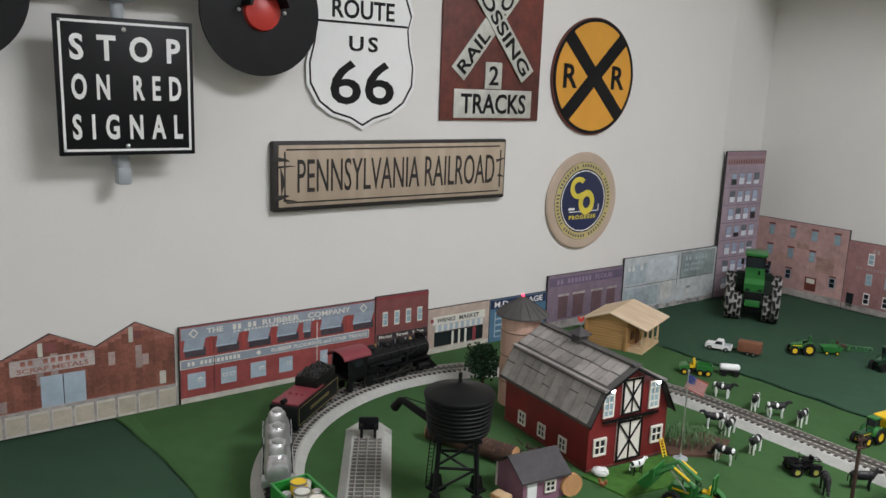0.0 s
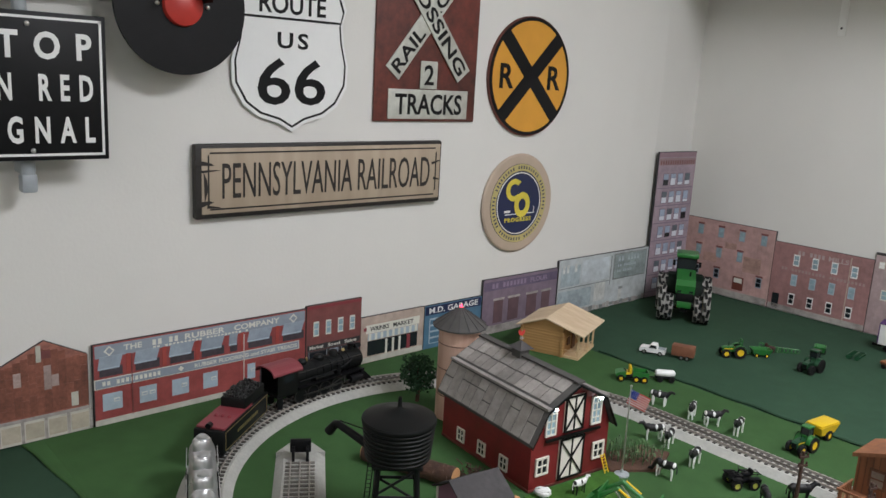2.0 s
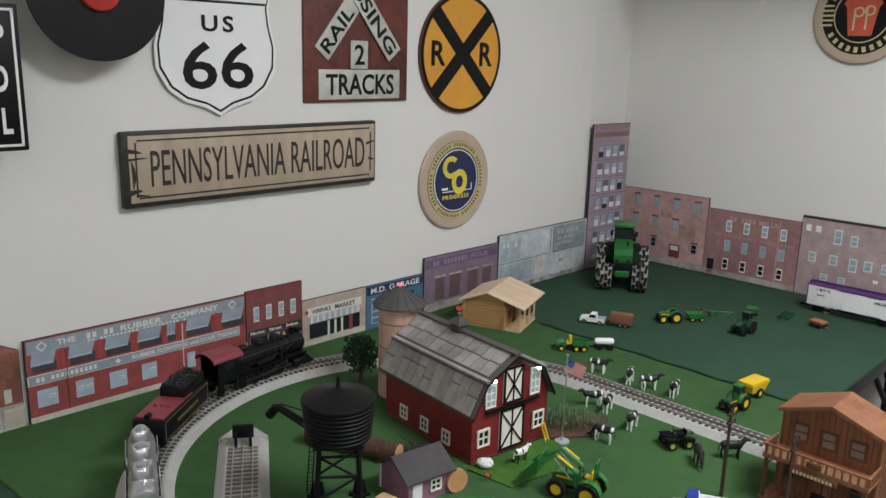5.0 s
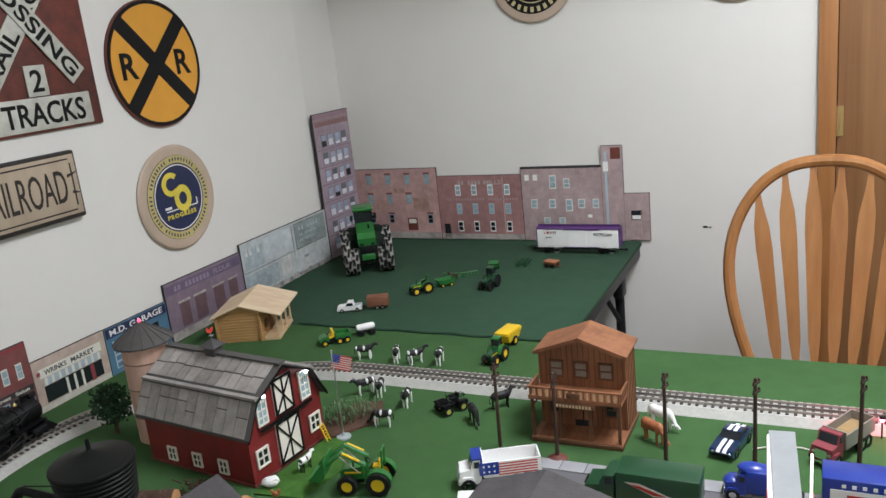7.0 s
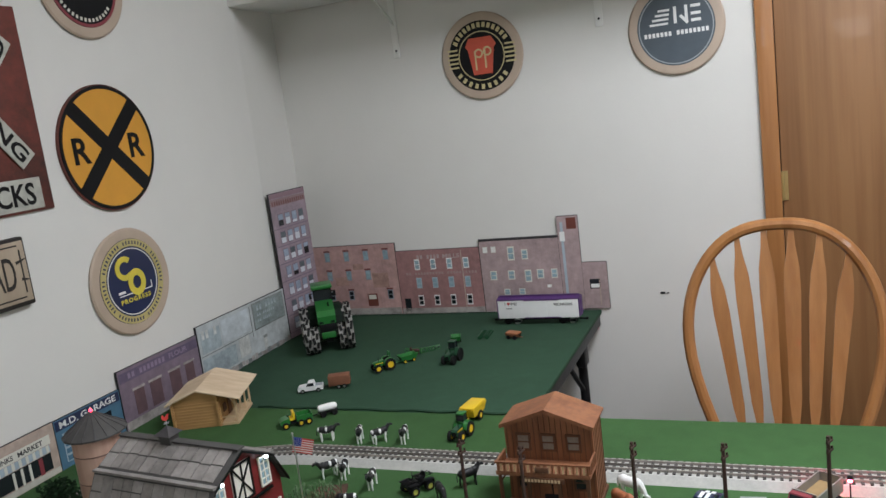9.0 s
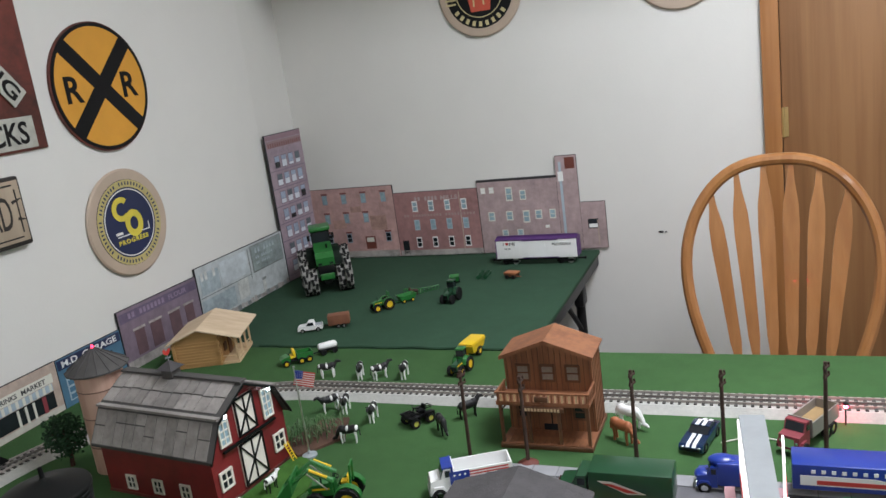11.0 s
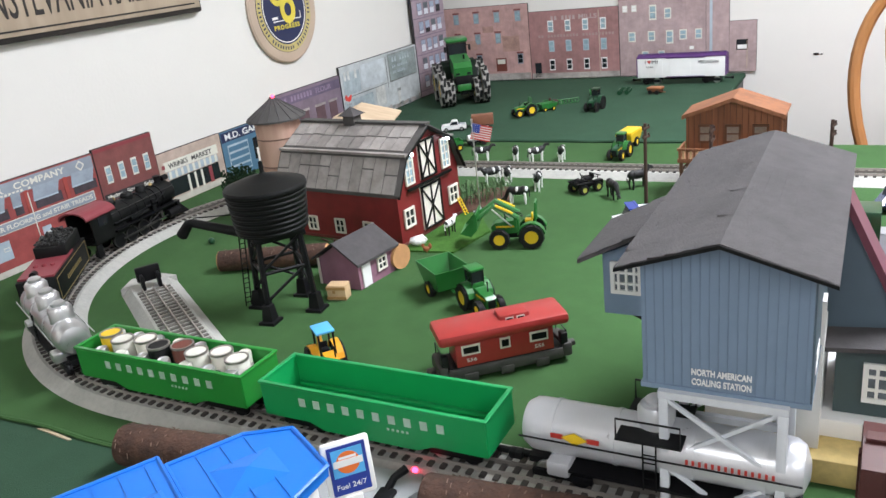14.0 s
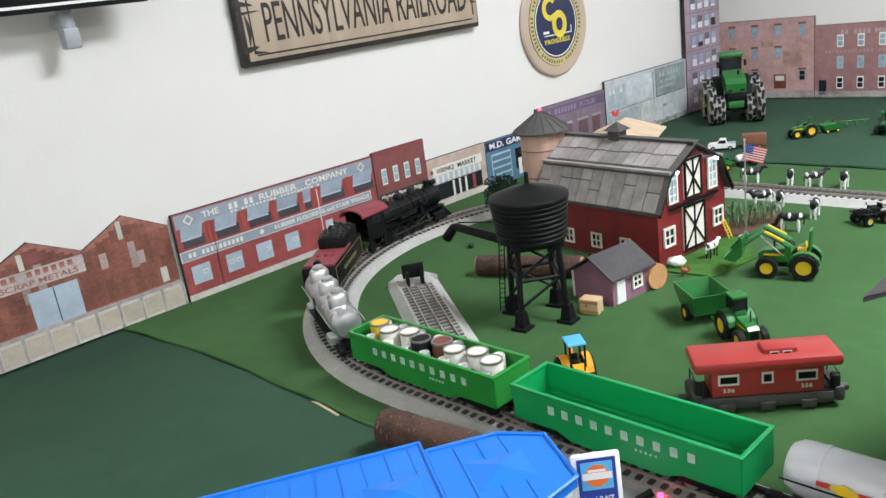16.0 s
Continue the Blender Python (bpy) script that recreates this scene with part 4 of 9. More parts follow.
COURSE = mat("course", (0.20, 0.155, 0.20), 0.6)
for r in range(7):
    v = 0.383 - r * 0.0562
    for c in range(4):
        u = 0.043 + c * 0.0365
        w = f.rect("window", u, v, 0.027, 0.040, COURSE, 1)
        split = (0.5, 0.62, 0.38, 0.5, 0.75)[(r * 3 + c * 2) % 5]
        h1 = 0.036 * split
        p1 = M().box(u, v + 0.018 - h1 / 2, f.k + 0.0015, 0.023, h1 - 0.0012, 0.0006)
        p2 = M().box(u, v - 0.018 + (0.036 - h1) / 2, f.k + 0.0015, 0.023, 0.036 - h1 - 0.0012, 0.0006)
        part("pane", p1, GREYPANE if (r + c * 3) % 4 == 1 else BLUEPANE, w, smooth=False)
        part("pane", p2, PALEPANE if (r * 2 + c) % 7 else GLASSDARK, w, smooth=False)
    f.rect("string_course", 0.095, v - 0.027, 0.186, 0.003, COURSE, 1)

# end-wall row
f = Flat("mill_flat", "printed card of a pink brick mill with arched windows", on_b(-0.03, TZ, -0.002), PINKBRICKB, rect_poly(0.317, 0.246))
for r, v in enumerate((0.208, 0.14, 0.07)):
    for c in range(4):
        if r == 1 and c == 3:
            continue
        if r == 2 and c == 2:
            f.rect("double_door", 0.21, 0.052, 0.038, 0.044, OXIDE)
            f.rect("door_light", 0.21, 0.062, 0.028, 0.015, OLDWHITE, 2)
        else:
            f.window(0.055 + c * 0.075, v, 0.020, 0.034, SIGNGREY, GLASSBLUE if r < 2 else GLASSDARK)
            f.rect("arch", 0.055 + c * 0.075, v + 0.02, 0.024, 0.006, DULLBRICK, 2)
f.rect("base_band", 0.158, 0.012, 0.31, 0.022, STONE)
for u, v, w, h in ((0.1, 0.12, 0.05, 0.03), (0.25, 0.12, 0.06, 0.05), (0.17, 0.17, 0.04, 0.02)):
    f.rect("worn_patch", u, v, w, h, mat("worn_plaster", (0.42, 0.26, 0.22), 0.7, vary=0.4, scale=60), 1)
f = Flat("mill_flat", "printed card of a dull red brick feed mill", on_b(0.287, TZ, -0.003), MILLBRICK, rect_poly(0.299, 0.217))
f.word("MILLS", 0.20, 0.193, 0.02, mat("ghost_letter", (0.42, 0.33, 0.32), 0.6), 0.06, 2)
f.bars(0.075, 0.16, 0.193, 0.013, 7, mat("ghost_letter_bars", (0.42, 0.33, 0.32), 0.6), 2)
f.bars(0.03, 0.285, 0.137, 0.008, 24, mat("ghost_letter_small", (0.36, 0.25, 0.24), 0.6), 2)
for r, v in enumerate((0.168, 0.105, 0.045)):
    for c in range(4):
        f.window(0.075 + c * 0.058, v, 0.019, 0.036, SHELLWHITE if r != 1 else PADBLUE, GLASSBLUE if r < 2 else GLASSDARK)
f.rect("doorway", 0.025, 0.028, 0.022, 0.05, GLASSDARK)
f.rect("drain_pipe", 0.235, 0.11, 0.003, 0.2, BEIGEBRICK, 1)
f.rect("base_band", 0.15, 0.010, 0.295, 0.018, STONE)
f = Flat("mill_flat", "printed card of a grey-brown brick block with a stair tower", on_b(0.586, TZ, -0.002), GREYBRICKB, rect_poly(0.262, 0.24))
for u, v, w, h in ((0.02, 0.205, 0.016, 0.02), (0.048, 0.205, 0.016, 0.02), (0.105, 0.19, 0.022, 0.045), (0.15, 0.185, 0.02, 0.032), (0.04, 0.12, 0.022, 0.03), (0.10, 0.12, 0.022, 0.03), (0.155, 0.115, 0.022, 0.04), (0.195, 0.12, 0.022, 0.03), (0.24, 0.12, 0.02, 0.03), (0.22, 0.08, 0.014, 0.01), (0.08, 0.065, 0.02, 0.02), (0.13, 0.065, 0.02, 0.02)):
    f.window(u, v, w, h, OLDWHITE, GLASSBLUE if w > 0.017 else SHELLWHITE)
f.rect("coping", 0.131, 0.236, 0.26, 0.006, CARD, 1)
f = Flat("mill_flat", "narrow printed card of a tall stair tower", on_b(0.848, TZ, -0.003), GREYBRICKB, rect_poly(0.066, 0.299))
f.rect("painted_panel", 0.045, 0.275, 0.03, 0.035, OXIDE)
f.rect("downpipe", 0.014, 0.15, 0.008, 0.26, PADBLUE)
f.rect("pipe_box", 0.014, 0.235, 0.016, 0.03, SHELLWHITE, 2)
f = Flat("mill_flat", "small printed card of a grey brick annexe", on_b(0.914, TZ + 0.004, -0.0022), GREYBRICKB, rect_poly(0.076, 0.147))
f.rect("window", 0.036, 0.078, 0.032, 0.03, GLASSDARK)
f.rect("pane", 0.036, 0.072, 0.026, 0.012, SHELLWHITE, 2)
f.rect("drain_pipe", 0.05, 0.05, 0.004, 0.08, BEIGEBRICK, 1)

# ---- track ----
R, XC, YC, XR = 0.467, 0.589, -1.539, 2.62
SR, SX, SY = 0.461, 0.8606, -1.545


def loop(s):
    """Place and heading along the oval; s = 0 where the front straight meets the western bend, growing clockwise."""
    bend = math.pi * R
    run = XR - XC
    s = s % (2 * bend + 2 * run)
    if s < bend:
        a = s / R
        return XC - R * math.sin(a), YC - R * math.cos(a), math.pi - a
    s -= bend
    if s < run:
        return XC + s, YC + R, 0.0
    s -= run
    if s < bend:
        a = s / R
        return XR + R * math.sin(a), YC + R * math.cos(a), -a
    s -= bend
    return XR - s, YC - R, math.pi


LAP = 2 * math.pi * R + 2 * (XR - XC)


def siding(s):
    """The branch: from the points at the front straight round 32 degrees and on to the buffer."""
    a1 = radians(32.5)
    if s < SR * a1:
        a = s / SR
        return SX - SR * math.sin(a), SY - SR * math.cos(a), math.pi - a
    d = s - SR * a1
    return SX - SR * math.sin(a1) - d * math.cos(a1), SY - SR * math.cos(a1) + d * math.sin(a1), math.pi - a1


SIDE = SR * radians(32.5) + 0.350


def sweep(way, s0, s1, step, prof, z0=TZ):
    m = M()
    n = max(2, int((s1 - s0) / step))
    vs, fs = [], []
    k = len(prof)
    for i in range(n + 1):
        x, y, h = way(s0 + (s1 - s0) * i / n)
        px, py = -math.sin(h), math.cos(h)
        for o, z in prof:
            vs.append((x + px * o, y + py * o, z0 + z))
    for i in range(n):
        for e in range(k):
            g = (e + 1) % k
            fs.append((i * k + e, i * k + g, (i + 1) * k + g, (i + 1) * k + e))
    fs += [tuple(range(k)), tuple(range((n + 1) * k - 1, n * k - 1, -1))]
    return m.add(vs, fs)


BED = [(-0.0432, 0.0), (-0.0285, 0.0115), (0.0285, 0.0115), (0.0432, 0.0)]
track = thing("train_track", "oval of three-rail toy track on grey ballast roadbed", "track", 0, 0, 0, kind="structure")
part("roadbed", sweep(loop, 0, LAP, 0.02, BED), ROADBED, track)
for o in (-0.0159, 0.0, 0.0159):
    part("rail", sweep(loop, 0, LAP, 0.02, [(o - 0.0013, 0.0115), (o - 0.0009, 0.0162), (o + 0.0009, 0.0162), (o + 0.0013, 0.0115)]), RAIL if o else mat("centre_rail", (0.17, 0.155, 0.14), 0.5, 0.3), track)
spur = thing("siding_track", "short siding of toy track running from the points to a buffer", "track", 0, 0, 0, kind="structure")
part("roadbed", sweep(siding, 0.0, SIDE, 0.02, [(-0.0425, 0.0), (-0.0285, 0.0112), (0.0285, 0.0112), (0.0425, 0.0)]), ROADBED, spur)
for o in (-0.0159, 0.0, 0.0159):
    part("rail", sweep(siding, 0.05, SIDE - 0.045, 0.02, [(o - 0.0013, 0.0112), (o - 0.0009, 0.0160), (o + 0.0009, 0.0160), (o + 0.0013, 0.0112)]), RAIL, spur)
# points: grey plate between the two ways with its lever
pts = thing("track_switch", "grey track switch plate with a black lever", "track switch", 0.848, -1.966, TZ, 10)
part("plate", M().box(0.0, 0.012, 0.005, 0.05, 0.05, 0.010, 0.002).box(-0.012, 0.0, 0.0105, 0.03, 0.006, 0.002), ROADBED, pts)
part("lever", M().tube([(-0.025, -0.02, 0.012), (-0.005, 0.006, 0.012), (-0.004, 0.01, 0.03)], 0.0022).box(-0.004, 0.012, 0.03, 0.008, 0.008, 0.014, 0.002), BLACK, pts)
bx, by, bh = siding(SIDE - 0.035)
buf = thing("track_bumper", "black buffer stop at the end of the siding", "buffer stop", bx, by, TZ + 0.01, math.degrees(bh))
part("buffer_plate", M().box(0.008, 0, 0.022, 0.008, 0.036, 0.024, 0.002), BLACK, buf)
part("buffer_post", M().box(-0.004, 0.012, 0.012, 0.016, 0.005, 0.024, 0.001).box(-0.004, -0.012, 0.012, 0.016, 0.005, 0.024, 0.001), BLACK, buf)
bx, by, bh = siding(SIDE)
part("roadbed_end", M().prism([(-0.0425, -0.01), (-0.02, 0.026), (0.02, 0.026), (0.0425, -0.01)], 0.0, 0.011, "z", m=pose(bx, by, TZ, 0, 0, math.degrees(bh) - 90)), ROADBED, spur)

# ---- barn ----
def windowlet(parent, at, w, h, frame=None, cols=2, rows=2, pane=None):
    t = min(w, h) * 0.13
    vs, fs = [], []
    for z in (-0.0005, 0.0027):
        for q in (1.0, 0.0):
            vs += [(a * (w / 2 - t * (1 - q)), b * (h / 2 - t * (1 - q)), z) for a, b in ((-1, -1), (1, -1), (1, 1), (-1, 1))]
    for i in range(4):
        j = (i + 1) % 4
        fs += [(8 + i, 8 + j, 12 + j, 12 + i), (i, j, 8 + j, 8 + i), (4 + j, 4 + i, 12 + i, 12 + j), (j, i, 4 + i, 4 + j)]
    wf = part("window", M().add(vs, fs), frame or BONE, parent, smooth=False, at=at)
    for c in range(1, cols):
        part("glazing_bar", M().box(-w / 2 + w * c / cols, 0, 0.001, t * 0.6, h - t, 0.0026), frame or BONE, wf, smooth=False)
    for r in range(1, rows):
        part("glazing_bar", M().box(0, -h / 2 + h * r / rows, 0.001, w - t, t * 0.6, 0.0022), frame or BONE, wf, smooth=False)
    part("pane", M().box(0, 0, 0, w - t, h - t, 0.0012), pane or GLASSDARK, wf, smooth=False)
    return wf


def xdoor(parent, at, w, h, name="barn_door"):
    d = part(name, M().box(0, 0, 0, w, h, 0.003), BONE, parent, smooth=False, at=at)
    t = 0.0027
    a = math.degrees(math.atan2(h, w))
    L = math.hypot(w, h) * 0.95
    bars = []
    for s in (-1, 1):
        bars.append(M().box(s * (w / 2 - t / 2), 0, 0.002, t, h - 0.0004, 0.003))
        bars.append(M().box(0, s * (h / 2 - t / 2), 0.0021, w, t, 0.0034))
        bars.append(M().box(0, 0, 0.0023 + 0.0001 * s, L, t * 0.8, 0.003, m=pose(0, 0, 0, 0, 0, s * a)))
    bars.append(M().box(0, 0, 0.002, t * 0.8, h - t, 0.0031))
    for b in bars:
        part("brace", b, SOOT, d, "black cross brace", smooth=False)
    return d


FRONT = Matrix(((0, 0, 1, 0), (1, 0, 0, 0), (0, 1, 0, 0), (0, 0, 0, 1)))  # faces local +x
SIDEN = Matrix(((1, 0, 0, 0), (0, 0, -1, 0), (0, 1, 0, 0), (0, 0, 0, 1)))  # faces local -y


def barn():
    t = thing("toy_barn", "dark red toy barn with a grey gambrel roof and white trim", "barn", 0.533, -1.41, TZ, -6.5)
    L, W, E, K, Rg, B = 0.25, 0.178, 0.092, 0.142, 0.183, 0.066
    prof = [(-W / 2, 0), (W / 2, 0), (W / 2, E), (B - 0.001, K), (0, Rg - 0.006), (1e-3 - B, K), (-W / 2, E)]
    part("wall_shell", M().prism(prof, -L / 2, L / 2, "x"), RED, t, smooth=False)
    part("foundation", M().box(0, 0, 0.0025, L + 0.003, W + 0.003, 0.005, 0.001), SIGNBROWN, t)
    # roof: two slopes a side, with standing panels
    low0, low1, top1 = Vector((0, -W / 2 - 0.008, E - 0.002)), Vector((0, -B, K + 0.004)), Vector((0, 0, Rg))
    X0, X1 = -L / 2 - 0.012, L / 2 + 0.012
    for s in (1, -1):
        slab = M()
        for a, b in ((low0, low1), (low1, top1)):
            a2, b2 = Vector((0, a.y * s, a.z)), Vector((0, b.y * s, b.z))
            slab.add([(X0, a2.y, a2.z), (X1, a2.y, a2.z), (X1, b2.y, b2.z), (X0, b2.y, b2.z), (X0, a2.y, a2.z - 0.005), (X1, a2.y, a2.z - 0.005), (X1, b2.y, b2.z - 0.005), (X0, b2.y, b2.z - 0.005)], [(0, 1, 2, 3), (4, 7, 6, 5), (0, 4, 5, 1), (1, 5, 6, 2), (2, 6, 7, 3), (3, 7, 4, 0)])
        rf = part("roof", slab, ROOFTRIM, t, smooth=False)
        for a, b, upper in ((low0, low1, False), (low1, top1, True)):
            nrm = Vector((0, -(b.z - a.z), b.y - a.y)).normalized()
            if nrm.z < 0:
                nrm = -nrm
            us = [X0 + 0.002]
            while us[-1] < X1 - 0.012:
                us.append(min(X1 - 0.002, us[-1] + random.uniform(0.0205, 0.0265)))
            for c in range(len(us) - 1):
                u0, u1 = us[c], us[c + 1] - 0.0018
                if u1 - u0 < 0.006:
                    continue
                if upper:
                    cuts = [0.12, 0.52 + random.uniform(-0.02, 0.02), 0.93]
                else:
                    cuts = [0.0, random.choice((0.38, 0.5, 0.62)), 0.93] if random.random() < 0.75 else [0.0, 0.93]
                for f0, f1 in zip(cuts, cuts[1:]):
                    p, q = a.lerp(b, f0 + 0.02), a.lerp(b, f1 - 0.015)
                    cs = [Vector((u0, p.y, p.z)), Vector((u1, p.y, p.z)), Vector((u1, q.y, q.z)), Vector((u0, q.y, q.z))]
                    o = nrm * random.uniform(0.0008, 0.0014)
                    vs = [v + o for v in cs] + cs
                    pm = M().add([(v.x, v.y * s, v.z) for v in vs], [(0, 1, 2, 3), (0, 4, 5, 1), (1, 5, 6, 2), (2, 6, 7, 3), (3, 7, 4, 0)])
                    part("roof_panel", pm, ROOFGREY, rf, smooth=False)
        part("ridge_cap", M().box(0, s * 0.004, Rg + 0.0005, X1 - X0, 0.008, 0.003), ROOFTRIM, rf, smooth=False)
        part("break_strip", M().box(0, s * -B, K + 0.0055, X1 - X0, 0.009, 0.004), ROOFGREY, rf, smooth=False)
    # gable trim in black under the eaves
    trim = M()
    pts = [(-W / 2 - 0.008, E - 0.004), (-B - 0.001, K + 0.002), (0, Rg - 0.003), (B + 0.001, K + 0.002), (W / 2 + 0.008, E - 0.004)]
    for (a, b), (c, d) in zip(pts, pts[1:]):
        trim.prism([(a, b), (c, d), (c, d - 0.0042), (a, b - 0.0042)], X1 - 0.004, X1 + 0.001, "x")
    part("verge_board", trim, SOOT, t, smooth=False)
    fx = L / 2 + 0.0015
    xdoor(t, pose(fx, 0.0, 0.046) @ FRONT, 0.056, 0.074)
    xdoor(t, pose(fx, 0.0, 0.126) @ FRONT, 0.044, 0.064, "loft_door")
    part("door_track", M().box(fx + 0.003, 0, 0.088, 0.004, 0.125, 0.004), SOOT, t)
    for s in (-1, 1):
        windowlet(t, pose(fx, s * 0.065, 0.044) @ FRONT, 0.028, 0.032)
        # loft panes pale blue: the gable lamps' light put into their colour
        windowlet(t, pose(fx, s * 0.052, 0.121) @ FRONT, 0.024, 0.052, cols=2, rows=4, pane=GLASSBLUE)
    for s in (-1, 1):
        lamp = part("gable_lamp", M().ell(fx + 0.010, s * 0.052, 0.146, 0.003, 0.004, 0.003), LED, t, "lit cold-white lamp")
    for i in (-1, 0, 1):
        windowlet(t, pose(-0.002 + i * 0.062, -W / 2 - 0.0015, 0.026) @ SIDEN, 0.022, 0.026)
    xc, zc = -0.021, Rg - 0.004
    cup = part("cupola", M().box(xc, 0, zc + 0.007, 0.024, 0.021, 0.018, 0.001), ROOFTRIM, t)
    part("cupola_roof", M().add([(xc - 0.018, -0.016, zc + 0.016), (xc + 0.018, -0.016, zc + 0.016), (xc + 0.018, 0.016, zc + 0.016), (xc - 0.018, 0.016, zc + 0.016), (xc, 0, zc + 0.03)], [(0, 1, 4), (1, 2, 4), (2, 3, 4), (3, 0, 4), (0, 3, 2, 1)]), SHINGLE, cup, smooth=False)
    rod = part("weather_vane", M().cyl((xc, 0, zc + 0.028), (xc, 0, zc + 0.040), 0.0007, n=6).box(xc, 0, zc + 0.034, 0.012, 0.0008, 0.0008).box(xc, 0, zc + 0.034, 0.0008, 0.012, 0.0008), GREYMETAL, cup)
    part("rooster", M().prism([(-0.006, 0.0), (0.0, -0.003), (0.004, 0.0), (0.006, 0.008), (0.0025, 0.007), (-0.001, 0.003), (-0.004, 0.009), (-0.007, 0.006)], -0.0008, 0.0008, "y", m=pose(xc, 0, zc + 0.041, 0, 0, 70)), BRIGHTRED, rod, "red rooster")
    # ladder leaning by the door
    lad = thing("toy_ladder", "yellow toy ladder leaning on the barn front", "ladder", 0.676, -1.350, TZ + 0.004, -6, scale=0.72)
    for s in (-1, 1):
        part("rail", M().tube([(0.012, s * 0.006, 0), (-0.008, s * 0.006, 0.042)], 0.0013, 6), YELLOW, lad)
    for k in range(6):
        part("rung", M().tube([(0.009 - k * 0.003, -0.006, 0.006 + k * 0.0065), (0.009 - k * 0.003, 0.006, 0.006 + k * 0.0065)], 0.001, 6), YELLOW, lad)


barn()
tagged(part("grass_mat", M().prism([(0.655, -1.53), (0.742, -1.52), (0.76, -1.42), (0.70, -1.335), (0.672, -1.345)], TZ, TZ + 0.003, "z"), GRASSMAT, smooth=False), "bright grass mat in front of the barn", "grass mat")
feed = thing("feed_sack", "white paper feed sack slumped by the barn corner", "sack", 0.672, -1.505, TZ + 0.003, 20)
sack = M().ell(0, 0, 0.008, 0.014, 0.010, 0.008, 9)
sack.prism([(0.004, 0.004), (0.016, 0.006), (0.012, 0.013), (0.003, 0.014)], -0.007, 0.006, "y", m=pose(0, 0, 0, 6, -14, 25)).prism([(-0.014, 0.002), (-0.004, 0.004), (-0.005, 0.015), (-0.013, 0.011)], -0.008, 0.004, "y", m=pose(0, 0, 0, -9, 10, -20))
part("sack", sack, SHELLWHITE, feed, smooth=False)
hen = thing("toy_rooster", "small brown toy rooster on the grass mat", "rooster", 0.70, -1.53, TZ + 0.003, 200)
part("body", M().ell(0, 0, 0.006, 0.006, 0.0035, 0.004, 8).ell(0.005, 0, 0.011, 0.0025, 0.002, 0.0035, 8).ell(-0.006, 0, 0.010, 0.003, 0.0015, 0.005, 8).cyl((0, 0, 0), (0, 0, 0.004), 0.0012, n=6), HORSEBROWN, hen)

# ---- silo ----
silo = thing("toy_silo", "round wooden-board toy silo with a grey conical roof", "silo", 0.343, -1.402, TZ)
part("stave_wall", M().lathe([(0.041, 0), (0.041, 0.190), (0.039, 0.190)], n=28), SILOWOOD, silo)
for z in (0.05, 0.105, 0.155):
    part("hoop", M().lathe([(0.041, 0), (0.0418, 0.0006), (0.0418, 0.002), (0.041, 0.0026)], (0, 0, z), 28), mat("hoop_brown", (0.2, 0.12, 0.09), 0.6), silo)
roof = M().lathe([(0.054, 0.188), (0.054, 0.191), (0.006, 0.224), (0.0015, 0.226)], n=16)
part("cone_roof", roof, ROOFTRIM, silo, smooth=False)
for k in range(16):
    a = 2 * math.pi * k / 16
    part("roof_seam", M().tube([(0.054 * math.cos(a), 0.054 * math.sin(a), 0.1915), (0.006 * math.cos(a), 0.006 * math.sin(a), 0.2245)], 0.0009, 5), SHINGLE, silo)
part("beacon", M().ell(0, 0, 0.2285, 0.0028, 0.0028, 0.003, 8), REDLED, silo, "lit red beacon")


